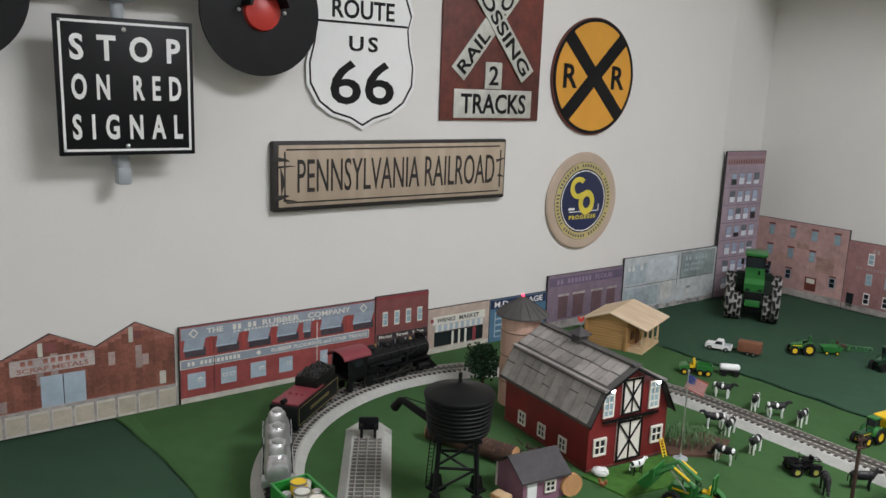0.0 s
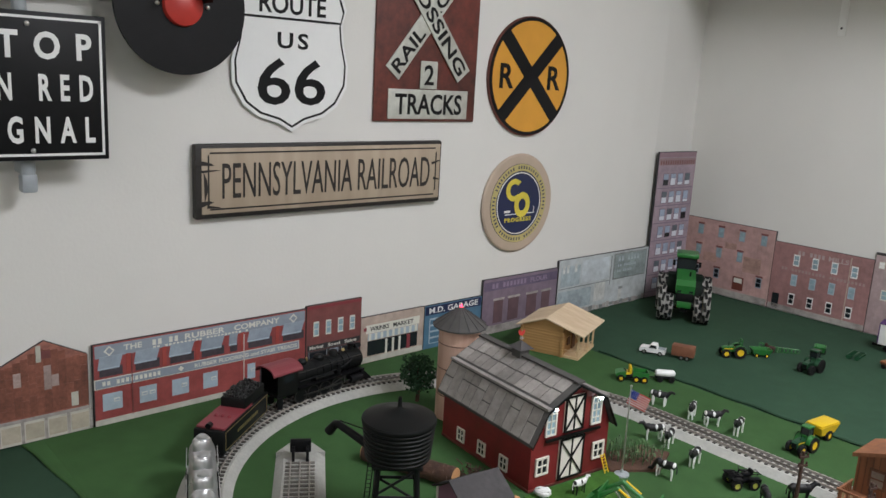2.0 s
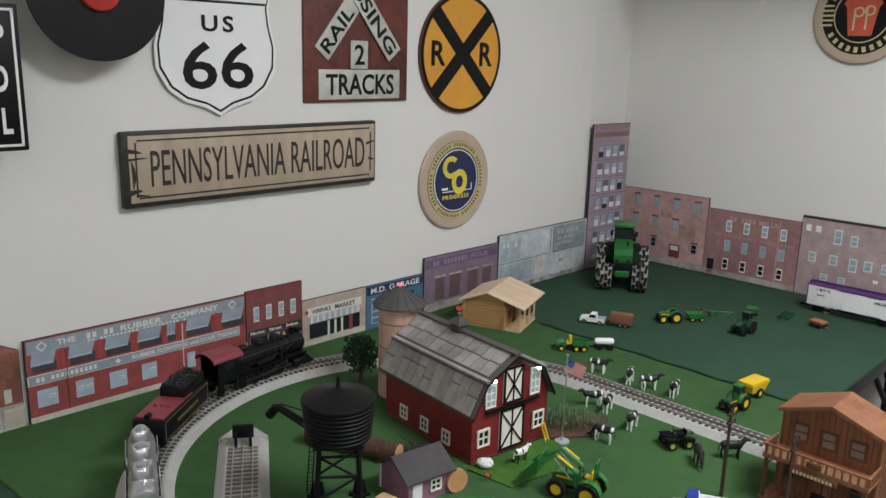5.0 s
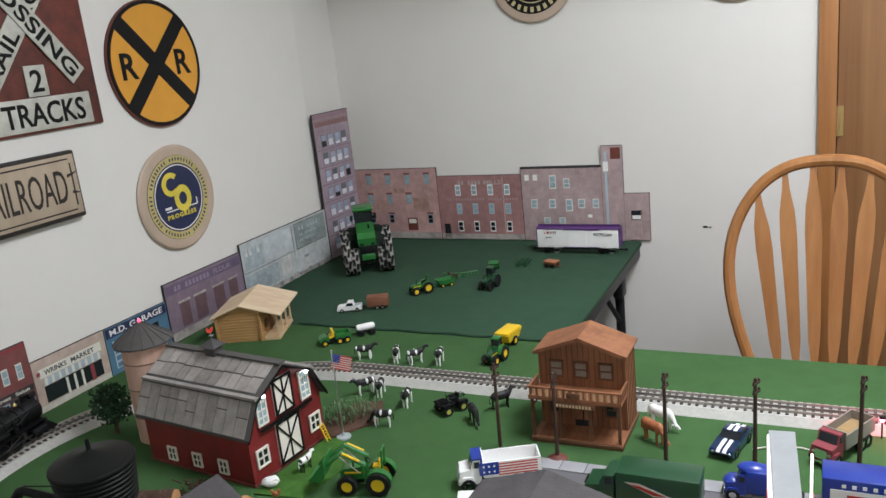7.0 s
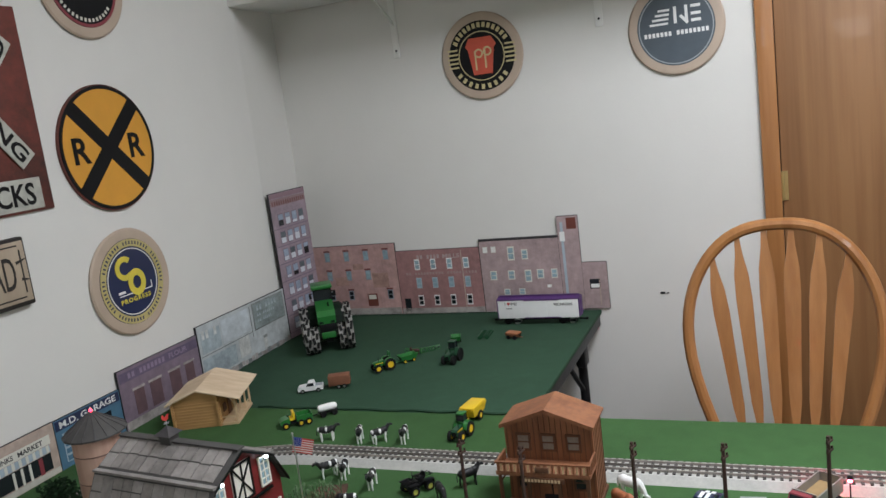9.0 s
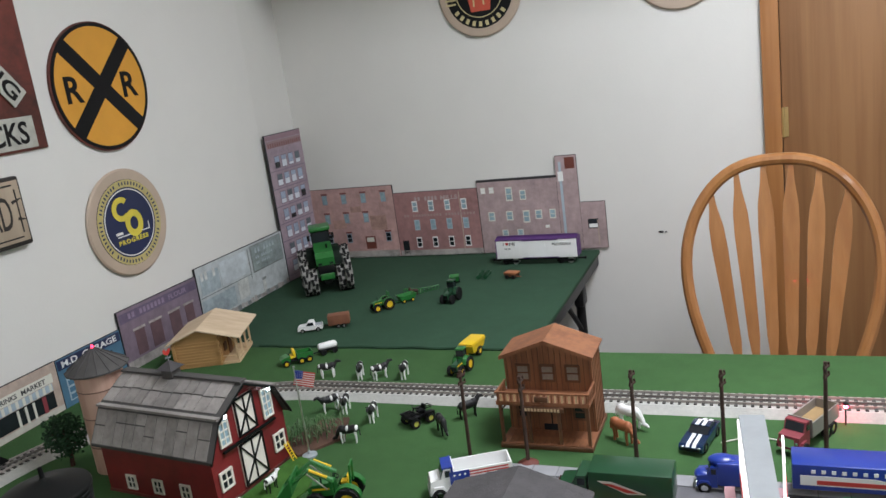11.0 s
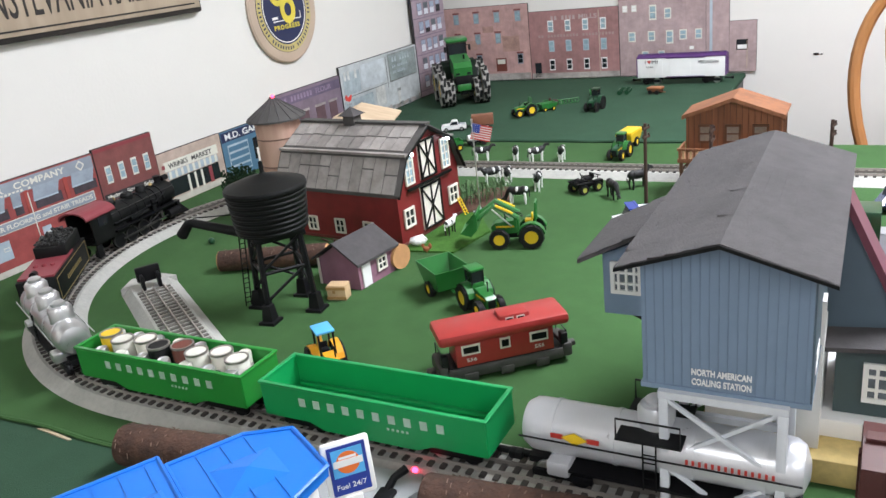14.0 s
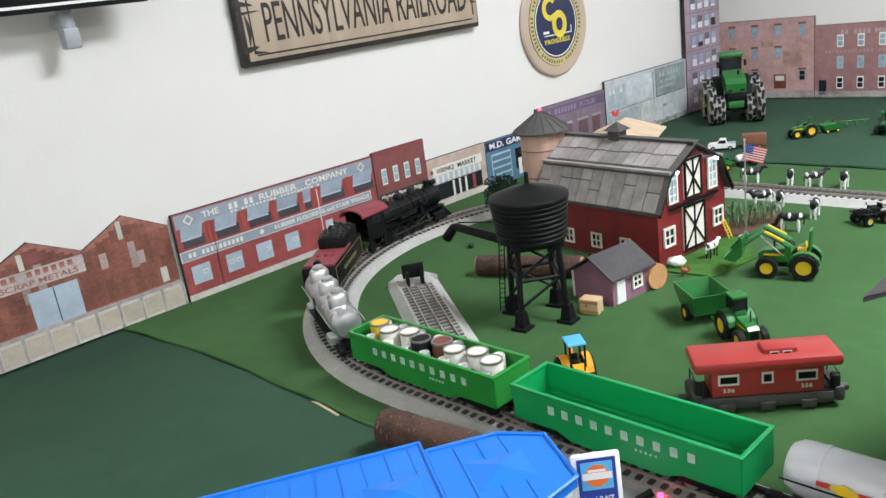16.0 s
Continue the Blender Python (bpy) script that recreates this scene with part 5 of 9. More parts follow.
# ---- water tower ----
def water_tower():
    t = thing("toy_water_tower", "black ribbed toy water tower on trestle legs with a spout", "water tower", 0.600, -1.7555, TZ, 52)
    r0, r1, zb, zt = 0.0475, 0.0530, 0.119, 0.174

    def rad(z):
        return r0 + (r1 - r0) * (z - zb) / (zt - zb)

    prof = [(rad(zb), zb)]
    for k in range(8):
        z = zb + 0.002 + k * 0.0067
        prof += [(rad(z), z), (rad(z) + 0.0013, z + 0.0012), (rad(z) + 0.0013, z + 0.0024), (rad(z), z + 0.0036)]
    prof += [(r1, zt), (0.0550, zt + 0.001), (0.0550, zt + 0.004)]
    part("tank", M().lathe(prof, n=40), SOOT, t)
    part("lid", M().lathe([(0.0550, 0.178), (0.0540, 0.1805), (0.030, 0.189), (0.005, 0.195), (0.0032, 0.197), (0.0028, 0.211), (0.001, 0.212)], n=40), SOOT, t)
    part("deck", M().box(0, 0, 0.116, 0.070, 0.070, 0.006, 0.001).box(0, 0.024, 0.111, 0.074, 0.005, 0.006).box(0, -0.024, 0.111, 0.074, 0.005, 0.006), BLACK, t)
    c = 0.0325
    for sx in (-1, 1):
        for sy in (-1, 1):
            lg = part("leg", M().tube([(sx * c, sy * c, 0.02), (sx * c * 0.86, sy * c * 0.86, 0.114)], 0.0042, 6), BLACK, t)
            part("foot", M().lathe([(0.0168, 0), (0.0168, 0.004), (0.0112, 0.005), (0.008, 0.026), (0.005, 0.027)], (sx * c, sy * c, 0), 4), BLACK, lg, smooth=False)
    for sx, sy, ex, ey in ((-1, -1, 1, -1), (1, -1, 1, 1), (1, 1, -1, 1), (-1, 1, -1, -1)):
        b = M()
        for z0, z1 in ((0.030, 0.068), (0.072, 0.110)):
            k0, k1 = c * (1 - 0.14 * z0 / 0.1), c * (1 - 0.14 * z1 / 0.1)
            b.tube([(sx * k0, sy * k0, z0), (ex * k1, ey * k1, z1)], 0.0022, 6)
        b.tube([(sx * c * 0.93, sy * c * 0.93, 0.068), (ex * c * 0.93, ey * c * 0.93, 0.068)], 0.0026, 6)
        part("brace", b, BLACK, t)
    lad = M()
    for s in (-1, 1):
        lad.tube([(s * 0.0038 - 0.046, 0.046, 0.0), (s * 0.0038 - 0.038, 0.034, 0.11)], 0.0009, 5)
    for k in range(14):
        q = (0.006 + k * 0.0075) / 0.11
        lad.tube([(-0.0498 + 0.008 * q, 0.046 - 0.012 * q, 0.11 * q), (-0.0422 + 0.008 * q, 0.046 - 0.012 * q, 0.11 * q)], 0.0007, 5)
    part("ladder", lad, BLACK, t)
    ang = radians(188 - 52)
    dx, dy = math.cos(ang), math.sin(ang)
    sp = part("spout", M().tube([(dx * 0.040, dy * 0.040, 0.110), (dx * 0.130, dy * 0.130, 0.125), (dx * 0.135, dy * 0.135, 0.124), (dx * 0.151, dy * 0.151, 0.106)], [0.0072, 0.0060, 0.0066, 0.0080], 12), SOOT, t)
    part("spout_rod", M().tube([(dx * 0.05, dy * 0.05, 0.138), (dx * 0.126, dy * 0.126, 0.132)], 0.001, 5), SOOT, sp)


water_tower()


# ---- maroon shed ----
def shed():
    shed_paint = mat("dull_plum", (0.26, 0.125, 0.18), 0.6, vary=0.2)
    t = thing("toy_shed", "small maroon toy shed with a grey roof and white door", "shed", 0.640, -1.634, TZ, -8, scale=0.87)
    W, L, E, G = 0.088, 0.092, 0.046, 0.074
    part("wall_shell", M().prism([(-W / 2, 0), (W / 2, 0), (W / 2, E), (0, G), (-W / 2, E)], -L / 2, L / 2, "y"), shed_paint, t, smooth=False)
    for s in (-1, 1):
        part("roof", M().prism([(s * (W / 2 + 0.008), E - 0.002), (0, G + 0.003), (0, G + 0.0065), (s * (W / 2 + 0.008), E + 0.002)], -L / 2 - 0.008, L / 2 + 0.008, "y"), SHINGLE, t, smooth=False)
    FX = pose(W / 2 + 0.001, -0.028, 0.023) @ FRONT
    part("door", M().box(0, 0, 0, 0.02, 0.042, 0.003), SHELLWHITE, t, smooth=False, at=FX)
    windowlet(t, pose(W / 2 + 0.001, 0.012, 0.028) @ FRONT, 0.024, 0.024)
    part("corner_board", M().box(-W / 2, -L / 2, E / 2, 0.004, 0.004, E), BONE, t)


shed()
crate = thing("toy_crate", "pale wooden toy crate on the felt", "crate", 0.655, -1.708, TZ, 12)
part("box", M().box(0, 0, 0.011, 0.028, 0.02, 0.022, 0.001), BALSA, crate)
part("slats", M().box(0, -0.0105, 0.018, 0.029, 0.001, 0.004).box(0, -0.0105, 0.004, 0.029, 0.001, 0.004).box(-0.003, -0.0108, 0.013, 0.004, 0.001, 0.004), LOGWOOD, crate)


def timber(label, x0, y0, x1, y1, r, z=None):
    """A real stick of wood lying on the table."""
    L = math.hypot(x1 - x0, y1 - y0)
    t = thing("wood_log", label, "log", (x0 + x1) / 2, (y0 + y1) / 2, TZ + (z or 0), math.degrees(math.atan2(y1 - y0, x1 - x0)))
    m = M()
    n, k = 20, 14
    vs, fs = [], []
    for i in range(k + 1):
        for j in range(n):
            a = 2 * math.pi * j / n
            q = r * (1 + 0.06 * noise.noise(Vector((i * 0.45, math.cos(a) * 2, math.sin(a) * 2))))
            vs.append((-L / 2 + L * i / k, q * math.cos(a), r + q * math.sin(a)))
    for i in range(k):
        for j in range(n):
            fs.append((i * n + j, i * n + (j + 1) % n, (i + 1) * n + (j + 1) % n, (i + 1) * n + j))
    part("bark", m.add(vs, fs), BARK, t)
    for s in (-1, 1):
        part("cut_end", M().cyl((s * L / 2, 0, r), (s * (L / 2 + 0.0015), 0, r), r * 0.97, r * 0.95, 20), CUTWOOD if r < 0.02 else BARK, t)
    lent = M()
    for i in range(55):
        a = random.uniform(0.1, math.pi - 0.1)
        u = random.uniform(-L / 2, L / 2)
        lent.box(0, 0, 0, random.uniform(0.0006, 0.001), random.uniform(0.002, 0.006), 0.0006, m=pose(u, math.cos(a) * r * 1.03, r + math.sin(a) * r * 1.03, 0, 0, 0) @ pose(0, 0, 0, math.degrees(a) - 90, 0, random.uniform(-20, 20)))
    tagged(part("bark_flecking", lent, LENTICEL, t, smooth=False), kind="stuff")
    return t


timber("dark bark-covered birch log lying beside the front track", 0.672, -2.105, 0.83, -2.088, 0.021)
timber("reddish-brown birch log lying beside the front track", 0.997, -2.077, 1.172, -2.062, 0.020)
timber("brown log lying behind the water tower", 0.397, -1.663, 0.560, -1.598, 0.017)
slice_ = thing("wood_slice", "orange-brown round wood slice standing against the shed", "log", 0.688, -1.590, TZ, -12)
part("slice", M().cyl((-0.004, 0, 0.019), (0.004, 0, 0.019), 0.019, n=28), CUTWOOD, slice_)
brush = thing("brush_pile", "low heap of brown twigs behind the shed", "brush", 0.60, -1.56, TZ)
tw = M()
for i in range(160):
    a, r0 = random.uniform(0, 6.28), random.uniform(0, 0.05)
    p = Vector((r0 * math.cos(a) - 0.02, r0 * math.sin(a) * 0.5, random.uniform(0.002, 0.022)))
    d = Vector((random.uniform(-1, 1), random.uniform(-1, 1), random.uniform(-0.2, 0.6))) * 0.013
    tw.tube([p, p + d], 0.0011, 4)
tagged(part("twigs", tw, BARK, brush, smooth=False), kind="stuff")
pea = thing("green_ball", "small dark green ball on the felt", "ball", 0.282, -1.563, TZ)
part("ball", M().ell(0, 0, 0.006, 0.006, 0.006, 0.006, 12), DEEPGREEN, pea)


# ---- saloon ----
WINDOWCARD = mat("dull_window_card", (0.24, 0.205, 0.17), 0.6, vary=0.25, scale=200)


def saloon():
    t = thing("toy_saloon", "two-storey laser-cut wooden western saloon with a balcony", "building", 1.1055, -1.167, TZ)
    W, y0, y1, E, G = 0.148, -0.037, 0.032, 0.142, 0.168
    part("porch_deck", M().box(0, -0.0285, 0.004, 0.154, 0.127, 0.008, 0.001), SALOONDARK, t)
    plank = None
    for k in range(13):
        o = pose(-0.0708 + k * 0.0118, -0.064, 0.0087)
        plank = again(plank, t, o) if plank else part("deck_plank", M().box(0, 0, 0, 0.0112, 0.052, 0.0014), SALOON, t, smooth=False, at=o)
    part("wall_shell", M().prism([(-W / 2, 0.008), (W / 2, 0.008), (W / 2, E), (0, G), (-W / 2, E)], y0, y1, "y"), SALOON, t, smooth=False)
    for k in range(16):
        x = -W / 2 + 0.004 + k * (W - 0.008) / 15
        h = E - 0.008 + (G - E) * (1 - abs(x) / (W / 2)) - 0.002
        part("board_batten", M().box(x, y0 - 0.0005, 0.008 + h / 2, 0.0008, 0.0012, h), SALOONDARK, t, smooth=False)
    for k in range(6):
        part("board_batten", M().box(W / 2 + 0.0004, y0 + 0.007 + k * 0.0115, 0.008 + (E - 0.01) / 2, 0.001, 0.0008, E - 0.01), SALOONDARK, t, smooth=False)
    for s in (-1, 1):
        rf = part("roof", M().prism([(s * (W / 2 + 0.005), E - 0.001), (0, G + 0.001), (0, G + 0.004), (s * (W / 2 + 0.005), E + 0.002)], y0 - 0.008, y1 + 0.006, "y"), SALOON, t, smooth=False)
        part("verge_board", M().prism([(s * (W / 2 + 0.005), E - 0.004), (0, G - 0.002), (0, G + 0.0045), (s * (W / 2 + 0.005), E + 0.0025)], y0 - 0.011, y0 - 0.008, "y"), SALOON, rf, smooth=False)
    for k in (-1, 0, 1):
        windowlet(t, pose(k * 0.042, y0 - 0.001, 0.1125) @ SIDEN, 0.025, 0.030, SALOONDARK, 1, 2, WINDOWCARD)
    for k in (-1, 1):
        windowlet(t, pose(k * 0.048, y0 - 0.001, 0.044) @ SIDEN, 0.022, 0.028, SALOONDARK, 1, 2, GLASSDARK)
    part("doorway", M().box(0, 0, 0, 0.03, 0.052, 0.002), GLASSDARK, t, smooth=False, at=pose(0, y0 - 0.001, 0.035) @ SIDEN)
    for s in (-1, 1):
        part("swing_door", M().box(s * 0.008, 0, 0.001, 0.013, 0.024, 0.002), SALOON, t, smooth=False, at=pose(0, y0 - 0.002, 0.034) @ SIDEN)
    bal = part("balcony", M().box(0, -0.064, 0.079, 0.154, 0.054, 0.004), SALOON, t)
    for k in range(27):
        part("baluster", M().box(-0.0735 + k * 0.00565, -0.089, 0.089, 0.003, 0.002, 0.016), BALSA if k % 2 else SALOON, bal, smooth=False)
    for s in (-1, 1):
        for k in range(7):
            part("baluster", M().box(s * 0.0755, -0.084 + k * 0.007, 0.089, 0.002, 0.003, 0.016), SALOON, bal, smooth=False)
        part("handrail", M().box(s * 0.0755, -0.063, 0.0985, 0.003, 0.048, 0.003), SALOON, bal)
    part("handrail", M().box(0, -0.089, 0.0985, 0.156, 0.004, 0.003), SALOON, bal)
    part("bottom_rail", M().box(0, -0.089, 0.0822, 0.155, 0.003, 0.0025), SALOON, bal)
    for x in (-0.072, -0.025, 0.025, 0.072):
        p = part("porch_post", M().box(x, -0.086, 0.0432, 0.005, 0.005, 0.0676), SALOONDARK, t)
        part("knee_brace", M().tube([(x, -0.086, 0.064), (x + (0.01 if x < 0 else -0.01), -0.086, 0.076)], 0.0014, 5), SALOONDARK, p)
    sign = part("name_board", M().box(0, -0.0925, 0.072, 0.07, 0.003, 0.009, 0.0006), SALOONDARK, t)
    part("name_board", M().box(0, -0.0925, 0.090, 0.022, 0.003, 0.009, 0.0006), SALOONDARK, t)
    for k in range(11):
        part("letter_bar", M().box(-0.027 + k * 0.0054, -0.0943, 0.072, 0.0035, 0.0006, 0.005), BALSA, sign, smooth=False)


saloon()


# ---- coaling station ----
def coaling():
    t = thing("coaling_station", "grey-blue toy coaling station over the track on white steel legs", "coaling station", 1.222, -1.99, TZ)
    y0, y1, z0, E, G, W = -0.030, 0.240, 0.125, 0.222, 0.240, 0.114
    part("house", M().prism([(-W / 2, z0), (W / 2, z0), (W / 2, E), (0, G - 0.004), (-W / 2, E)], y0, y1, "y"), GREYBLUE, t, smooth=False)
    line_paint = mat("siding_groove_paint", (0.155, 0.215, 0.30), 0.6)
    for k in range(18):
        x = -W / 2 + W * (k + 0.5) / 18
        h = E - z0 + (G - E - 0.004) * (1 - abs(x) / (W / 2))
        part("siding_batten", M().box(x, y0 - 0.0002, z0 + h / 2, 0.0007, 0.0008, h - 0.002), line_paint, t, smooth=False)
    # darker plate over the whole east wall, same hue as the front
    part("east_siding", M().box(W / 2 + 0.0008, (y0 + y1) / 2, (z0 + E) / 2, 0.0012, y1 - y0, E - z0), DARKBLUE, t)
    part("bottom_sill", M().box(0, (y0 + y1) / 2, z0 - 0.001, W + 0.003, y1 - y0 + 0.003, 0.004), GREYBLUE, t)
    words("lettering", "NORTH AMERICAN", 0.0072, 0.0003, SHELLWHITE, t, pose(-0.001, y0 - 0.0012, 0.140) @ SIDEN, width=0.041, bold=0.0002)
    words("lettering", "COALING STATION", 0.0072, 0.0003, SHELLWHITE, t, pose(-0.001, y0 - 0.0012, 0.132) @ SIDEN, width=0.041, bold=0.0002)
    part("writing", M().box(W / 2 + 0.002, y0 + 0.03, 0.145, 0.0006, 0.034, 0.006).box(W / 2 + 0.002, y0 + 0.03, 0.153, 0.0006, 0.026, 0.005), SHELLWHITE, t, smooth=False)
    hw = 0.071
    for s in (-1, 1):
        ez, gz = E - 0.0015, G + 0.003
        rf = part("roof", M().prism([(s * hw, ez), (0, gz), (0, gz + 0.0035), (s * hw, ez + 0.0035)], y0 - 0.018, y1 + 0.02, "y"), SHINGLE, t, smooth=False)
        sl = Vector((s * hw, 0, ez + 0.0036)) - Vector((0, 0, gz + 0.0036))
        for r in range(6):
            a = Vector((0, 0, gz + 0.0036)) + sl * (r / 6)
            b = Vector((0, 0, gz + 0.0036)) + sl * ((r + 1) / 6)
            cuts = [y0 - 0.018]
            while cuts[-1] < y1 + 0.02:
                cuts.append(min(y1 + 0.02, cuts[-1] + random.uniform(0.016, 0.032)))
            for c0, c1 in zip(cuts, cuts[1:]):
                lip = random.uniform(0.0002, 0.0015) if s < 0 else random.choice((0.0001, 0.0001, 0.0002, 0.0007))
                part("shingle", M().add([(a.x, c0, a.z), (a.x, c1 - 0.0002, a.z), (b.x, c1 - 0.0002, b.z + lip), (b.x, c0, b.z + lip), (b.x, c0, b.z), (b.x, c1 - 0.0002, b.z)], [(0, 1, 2, 3), (3, 2, 5, 4)]), SHINGLE, rf, smooth=False)
    for s in (-1, 1):
        part("verge_board", M().prism([(s * hw, E - 0.0008), (0, G + 0.0032), (0, G + 0.0058), (s * hw, E + 0.0018)], y0 - 0.0195, y0 - 0.018, "y"), SOOT, t, smooth=False)
    # white steel bents either side of the track
    for yy in (-0.034, 0.036):
        pale = mat("pale_grey_steel", (0.62, 0.65, 0.69), 0.45)
        for s in (-1, 1):
            part("steel_leg", M().box(s * 0.041, yy, 0.0585, 0.007, 0.006, 0.117, 0.0008), pale, t, "pale grey steel leg")
        part("cross_beam", M().box(0, yy, 0.060, 0.0752, 0.005, 0.006), pale, t)
        b = part("top_beam", M().box(0, yy, 0.120, 0.09, 0.006, 0.006), pale, t)
        for z in (0.03, 0.09):
            for s in (-1, 1):
                part("cross_brace", M().box(0, yy - 0.001 * s, z, 0.094, 0.003, 0.003, m=Matrix.Translation((0, 0, z)) @ pose(0, 0, 0, 0, s * 34) @ Matrix.Translation((0, 0, -z))), mat("pale_steel_brace", (0.62, 0.65, 0.69), 0.45), b)
    # lower part on a white base with a yellow stone footing
    part("footing", M().box(0.0525, 0.178, 0.012, 0.179, 0.246, 0.024, 0.002), mat("yellow_stone", (0.56, 0.42, 0.16), 0.7, vary=0.3, scale=60), t, "yellow stone footing")
    part("base_wall", M().box(0.0505, 0.193, 0.0325, 0.169, 0.206, 0.017, 0.001).prism([(0.06, 0.07), (0.06, 0.2), (0.036, 0.2), (0.036, 0.07)], 0.02, 0.126, "z"), SHELLWHITE, t, smooth=False)
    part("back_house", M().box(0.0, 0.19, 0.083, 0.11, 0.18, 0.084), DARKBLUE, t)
    ax = part("annexe", M().box(0.099, 0.153, 0.0735, 0.062, 0.096, 0.065), mat("dark_teal_siding", (0.045, 0.072, 0.075), 0.55), t)
    windowlet(t, pose(0.105, 0.1045, 0.073) @ SIDEN, 0.032, 0.036, WHITE, 3, 3, GREYPANE)
    part("annexe_roof", M().add([(0.058, 0.090, 0.104), (0.136, 0.090, 0.111), (0.136, 0.205, 0.126), (0.058, 0.205, 0.119), (0.058, 0.090, 0.108), (0.136, 0.090, 0.115), (0.136, 0.205, 0.130), (0.058, 0.205, 0.123)], [(0, 3, 2, 1), (4, 5, 6, 7), (0, 1, 5, 4), (1, 2, 6, 5), (2, 3, 7, 6), (3, 0, 4, 7)]), SHINGLE, ax, smooth=False)
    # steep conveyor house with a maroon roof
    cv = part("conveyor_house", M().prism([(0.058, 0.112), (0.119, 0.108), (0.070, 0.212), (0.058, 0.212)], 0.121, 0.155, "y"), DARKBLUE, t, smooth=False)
    part("conveyor_roof", M().prism([(0.125, 0.110), (0.120, 0.107), (0.066, 0.222), (0.071, 0.224)], 0.118, 0.158, "y"), mat("dull_maroon", (0.125, 0.032, 0.052), 0.6, vary=0.2, scale=90), cv, smooth=False)
    for z in (0.19, 0.165):
        windowlet(t, pose(W / 2 + 0.0015, 0.058 if z > 0.18 else 0.05, z - (0.012 if z < 0.18 else 0)) @ FRONT, 0.016, 0.018 if z > 0.18 else 0.036, WHITE, 1, 2, PADBLUE)
    # small lean-to on the west side
    part("lean_to", M().prism([(-0.107, 0.143), (-0.056, 0.143), (-0.056, 0.218), (-0.107, 0.196)], 0.042, 0.115, "y"), GREYBLUE, t, smooth=False)
    lt = part("lean_to_roof", M().prism([(-0.124, 0.1915), (-0.068, 0.2195), (-0.068, 0.223), (-0.124, 0.195)], 0.028, 0.128, "y"), SHINGLE, t, smooth=False)
    for r in range(3):
        xa, xb = -0.068 - 0.0187 * r, -0.068 - 0.0187 * (r + 1)
        za, zb = 0.2231 - 0.00935 * r, 0.2231 - 0.00935 * (r + 1)
        c0 = 0.028
        while c0 < 0.126:
            c1 = min(0.128, c0 + random.uniform(0.016, 0.032))
            part("shingle", M().add([(xa, c0, za), (xa, c1 - 0.0002, za), (xb, c1 - 0.0002, zb + 0.0009), (xb, c0, zb + 0.0009), (xb, c0, zb), (xb, c1 - 0.0002, zb)], [(0, 1, 2, 3), (3, 2, 5, 4)]), SHINGLE, lt, smooth=False)
            c0 = c1
    part("lean_to_strut", M().tube([(-0.09, 0.05, 0.143), (-0.057, 0.05, 0.128)], 0.0016, 6), SOOT, t)
    windowlet(t, pose(-0.087, 0.0408, 0.177) @ SIDEN, 0.026, 0.028, WHITE, 4, 3, GREYPANE)


coaling()


# ---- cabin ----
def cabin():
    t = thing("toy_cabin", "light wooden toy log cabin with a raw balsa roof", "cabin", 0.1625, -0.909, TZ, 21)
    t.scale = (1, 1, 1.07)
    W, L = 0.108, 0.128
    XA, ZA, XE, ZE, XP, ZP = 0.010, 0.090, -0.068, 0.062, 0.110, 0.062  # ridge, west eave, porch eave
    sw, se = (ZA - ZE) / (XA - XE), (ZA - ZP) / (XP - XA)
    zl, zr = ZA - sw * (XA + W / 2) - 0.002, ZA - se * (W / 2 - XA) - 0.002
    part("core", M().prism([(-W / 2, 0), (W / 2, 0), (W / 2, zr), (XA, ZA - 0.002), (-W / 2, zl)], -L / 2, L / 2, "y"), LOGWOOD, t, smooth=False)
    for k in range(9):
        z = 0.0037 + k * 0.0066
        for s in (-1, 1):
            part("wall_log", M().cyl((s * W / 2, -L / 2 - 0.005, z), (s * W / 2, L / 2 + 0.005, z), 0.0036, n=8), LOGWOOD, t)
            part("wall_log", M().cyl((-W / 2 - 0.005, s * (L / 2 - 0.0028), z - 0.001), (W / 2 + 0.005, s * (L / 2 - 0.0028), z - 0.001), 0.0035, n=8), LOGWOOD, t)
    part("porch", M().box(W / 2 + 0.021, 0, 0.003, 0.045, L, 0.006), BALSA, t)
    for y in (-L / 2 + 0.004, -0.02, 0.02, L / 2 - 0.004):
        part("porch_post", M().box(W / 2 + 0.040, y, 0.0335, 0.004, 0.004, 0.058), BALSA, t)
        part("porch_brace", M().tube([(W / 2 + 0.040, y, 0.046), (W / 2 + 0.028, y, 0.062)], 0.0013, 5), BALSA, t)
    for y in (-0.034, 0.034):
        for z in (0.011, 0.018):
            part("porch_rail", M().box(W / 2 + 0.040, y, z, 0.002, 0.03, 0.002), BALSA, t)
    part("porch_rail", M().box(W / 2 + 0.022, -L / 2 + 0.004, 0.018, 0.036, 0.002, 0.002), BALSA, t)
    part("doorway", M().box(W / 2 + 0.004, 0.008, 0.026, 0.003, 0.024, 0.042), SALOONDARK, t)
    part("window", M().box(W / 2 + 0.004, -0.03, 0.032, 0.003, 0.02, 0.018), SALOONDARK, t)
    for x0, z0, x1, z1 in ((XE, ZE, XA, ZA), (XA, ZA, XP, ZP)):
        part("roof", M().prism([(x0, z0 - 0.003), (x1, z1 - 0.003), (x1, z1), (x0, z0)], -L / 2 - 0.011, L / 2 + 0.034, "y"), PALEBALSA, t, smooth=False)


cabin()

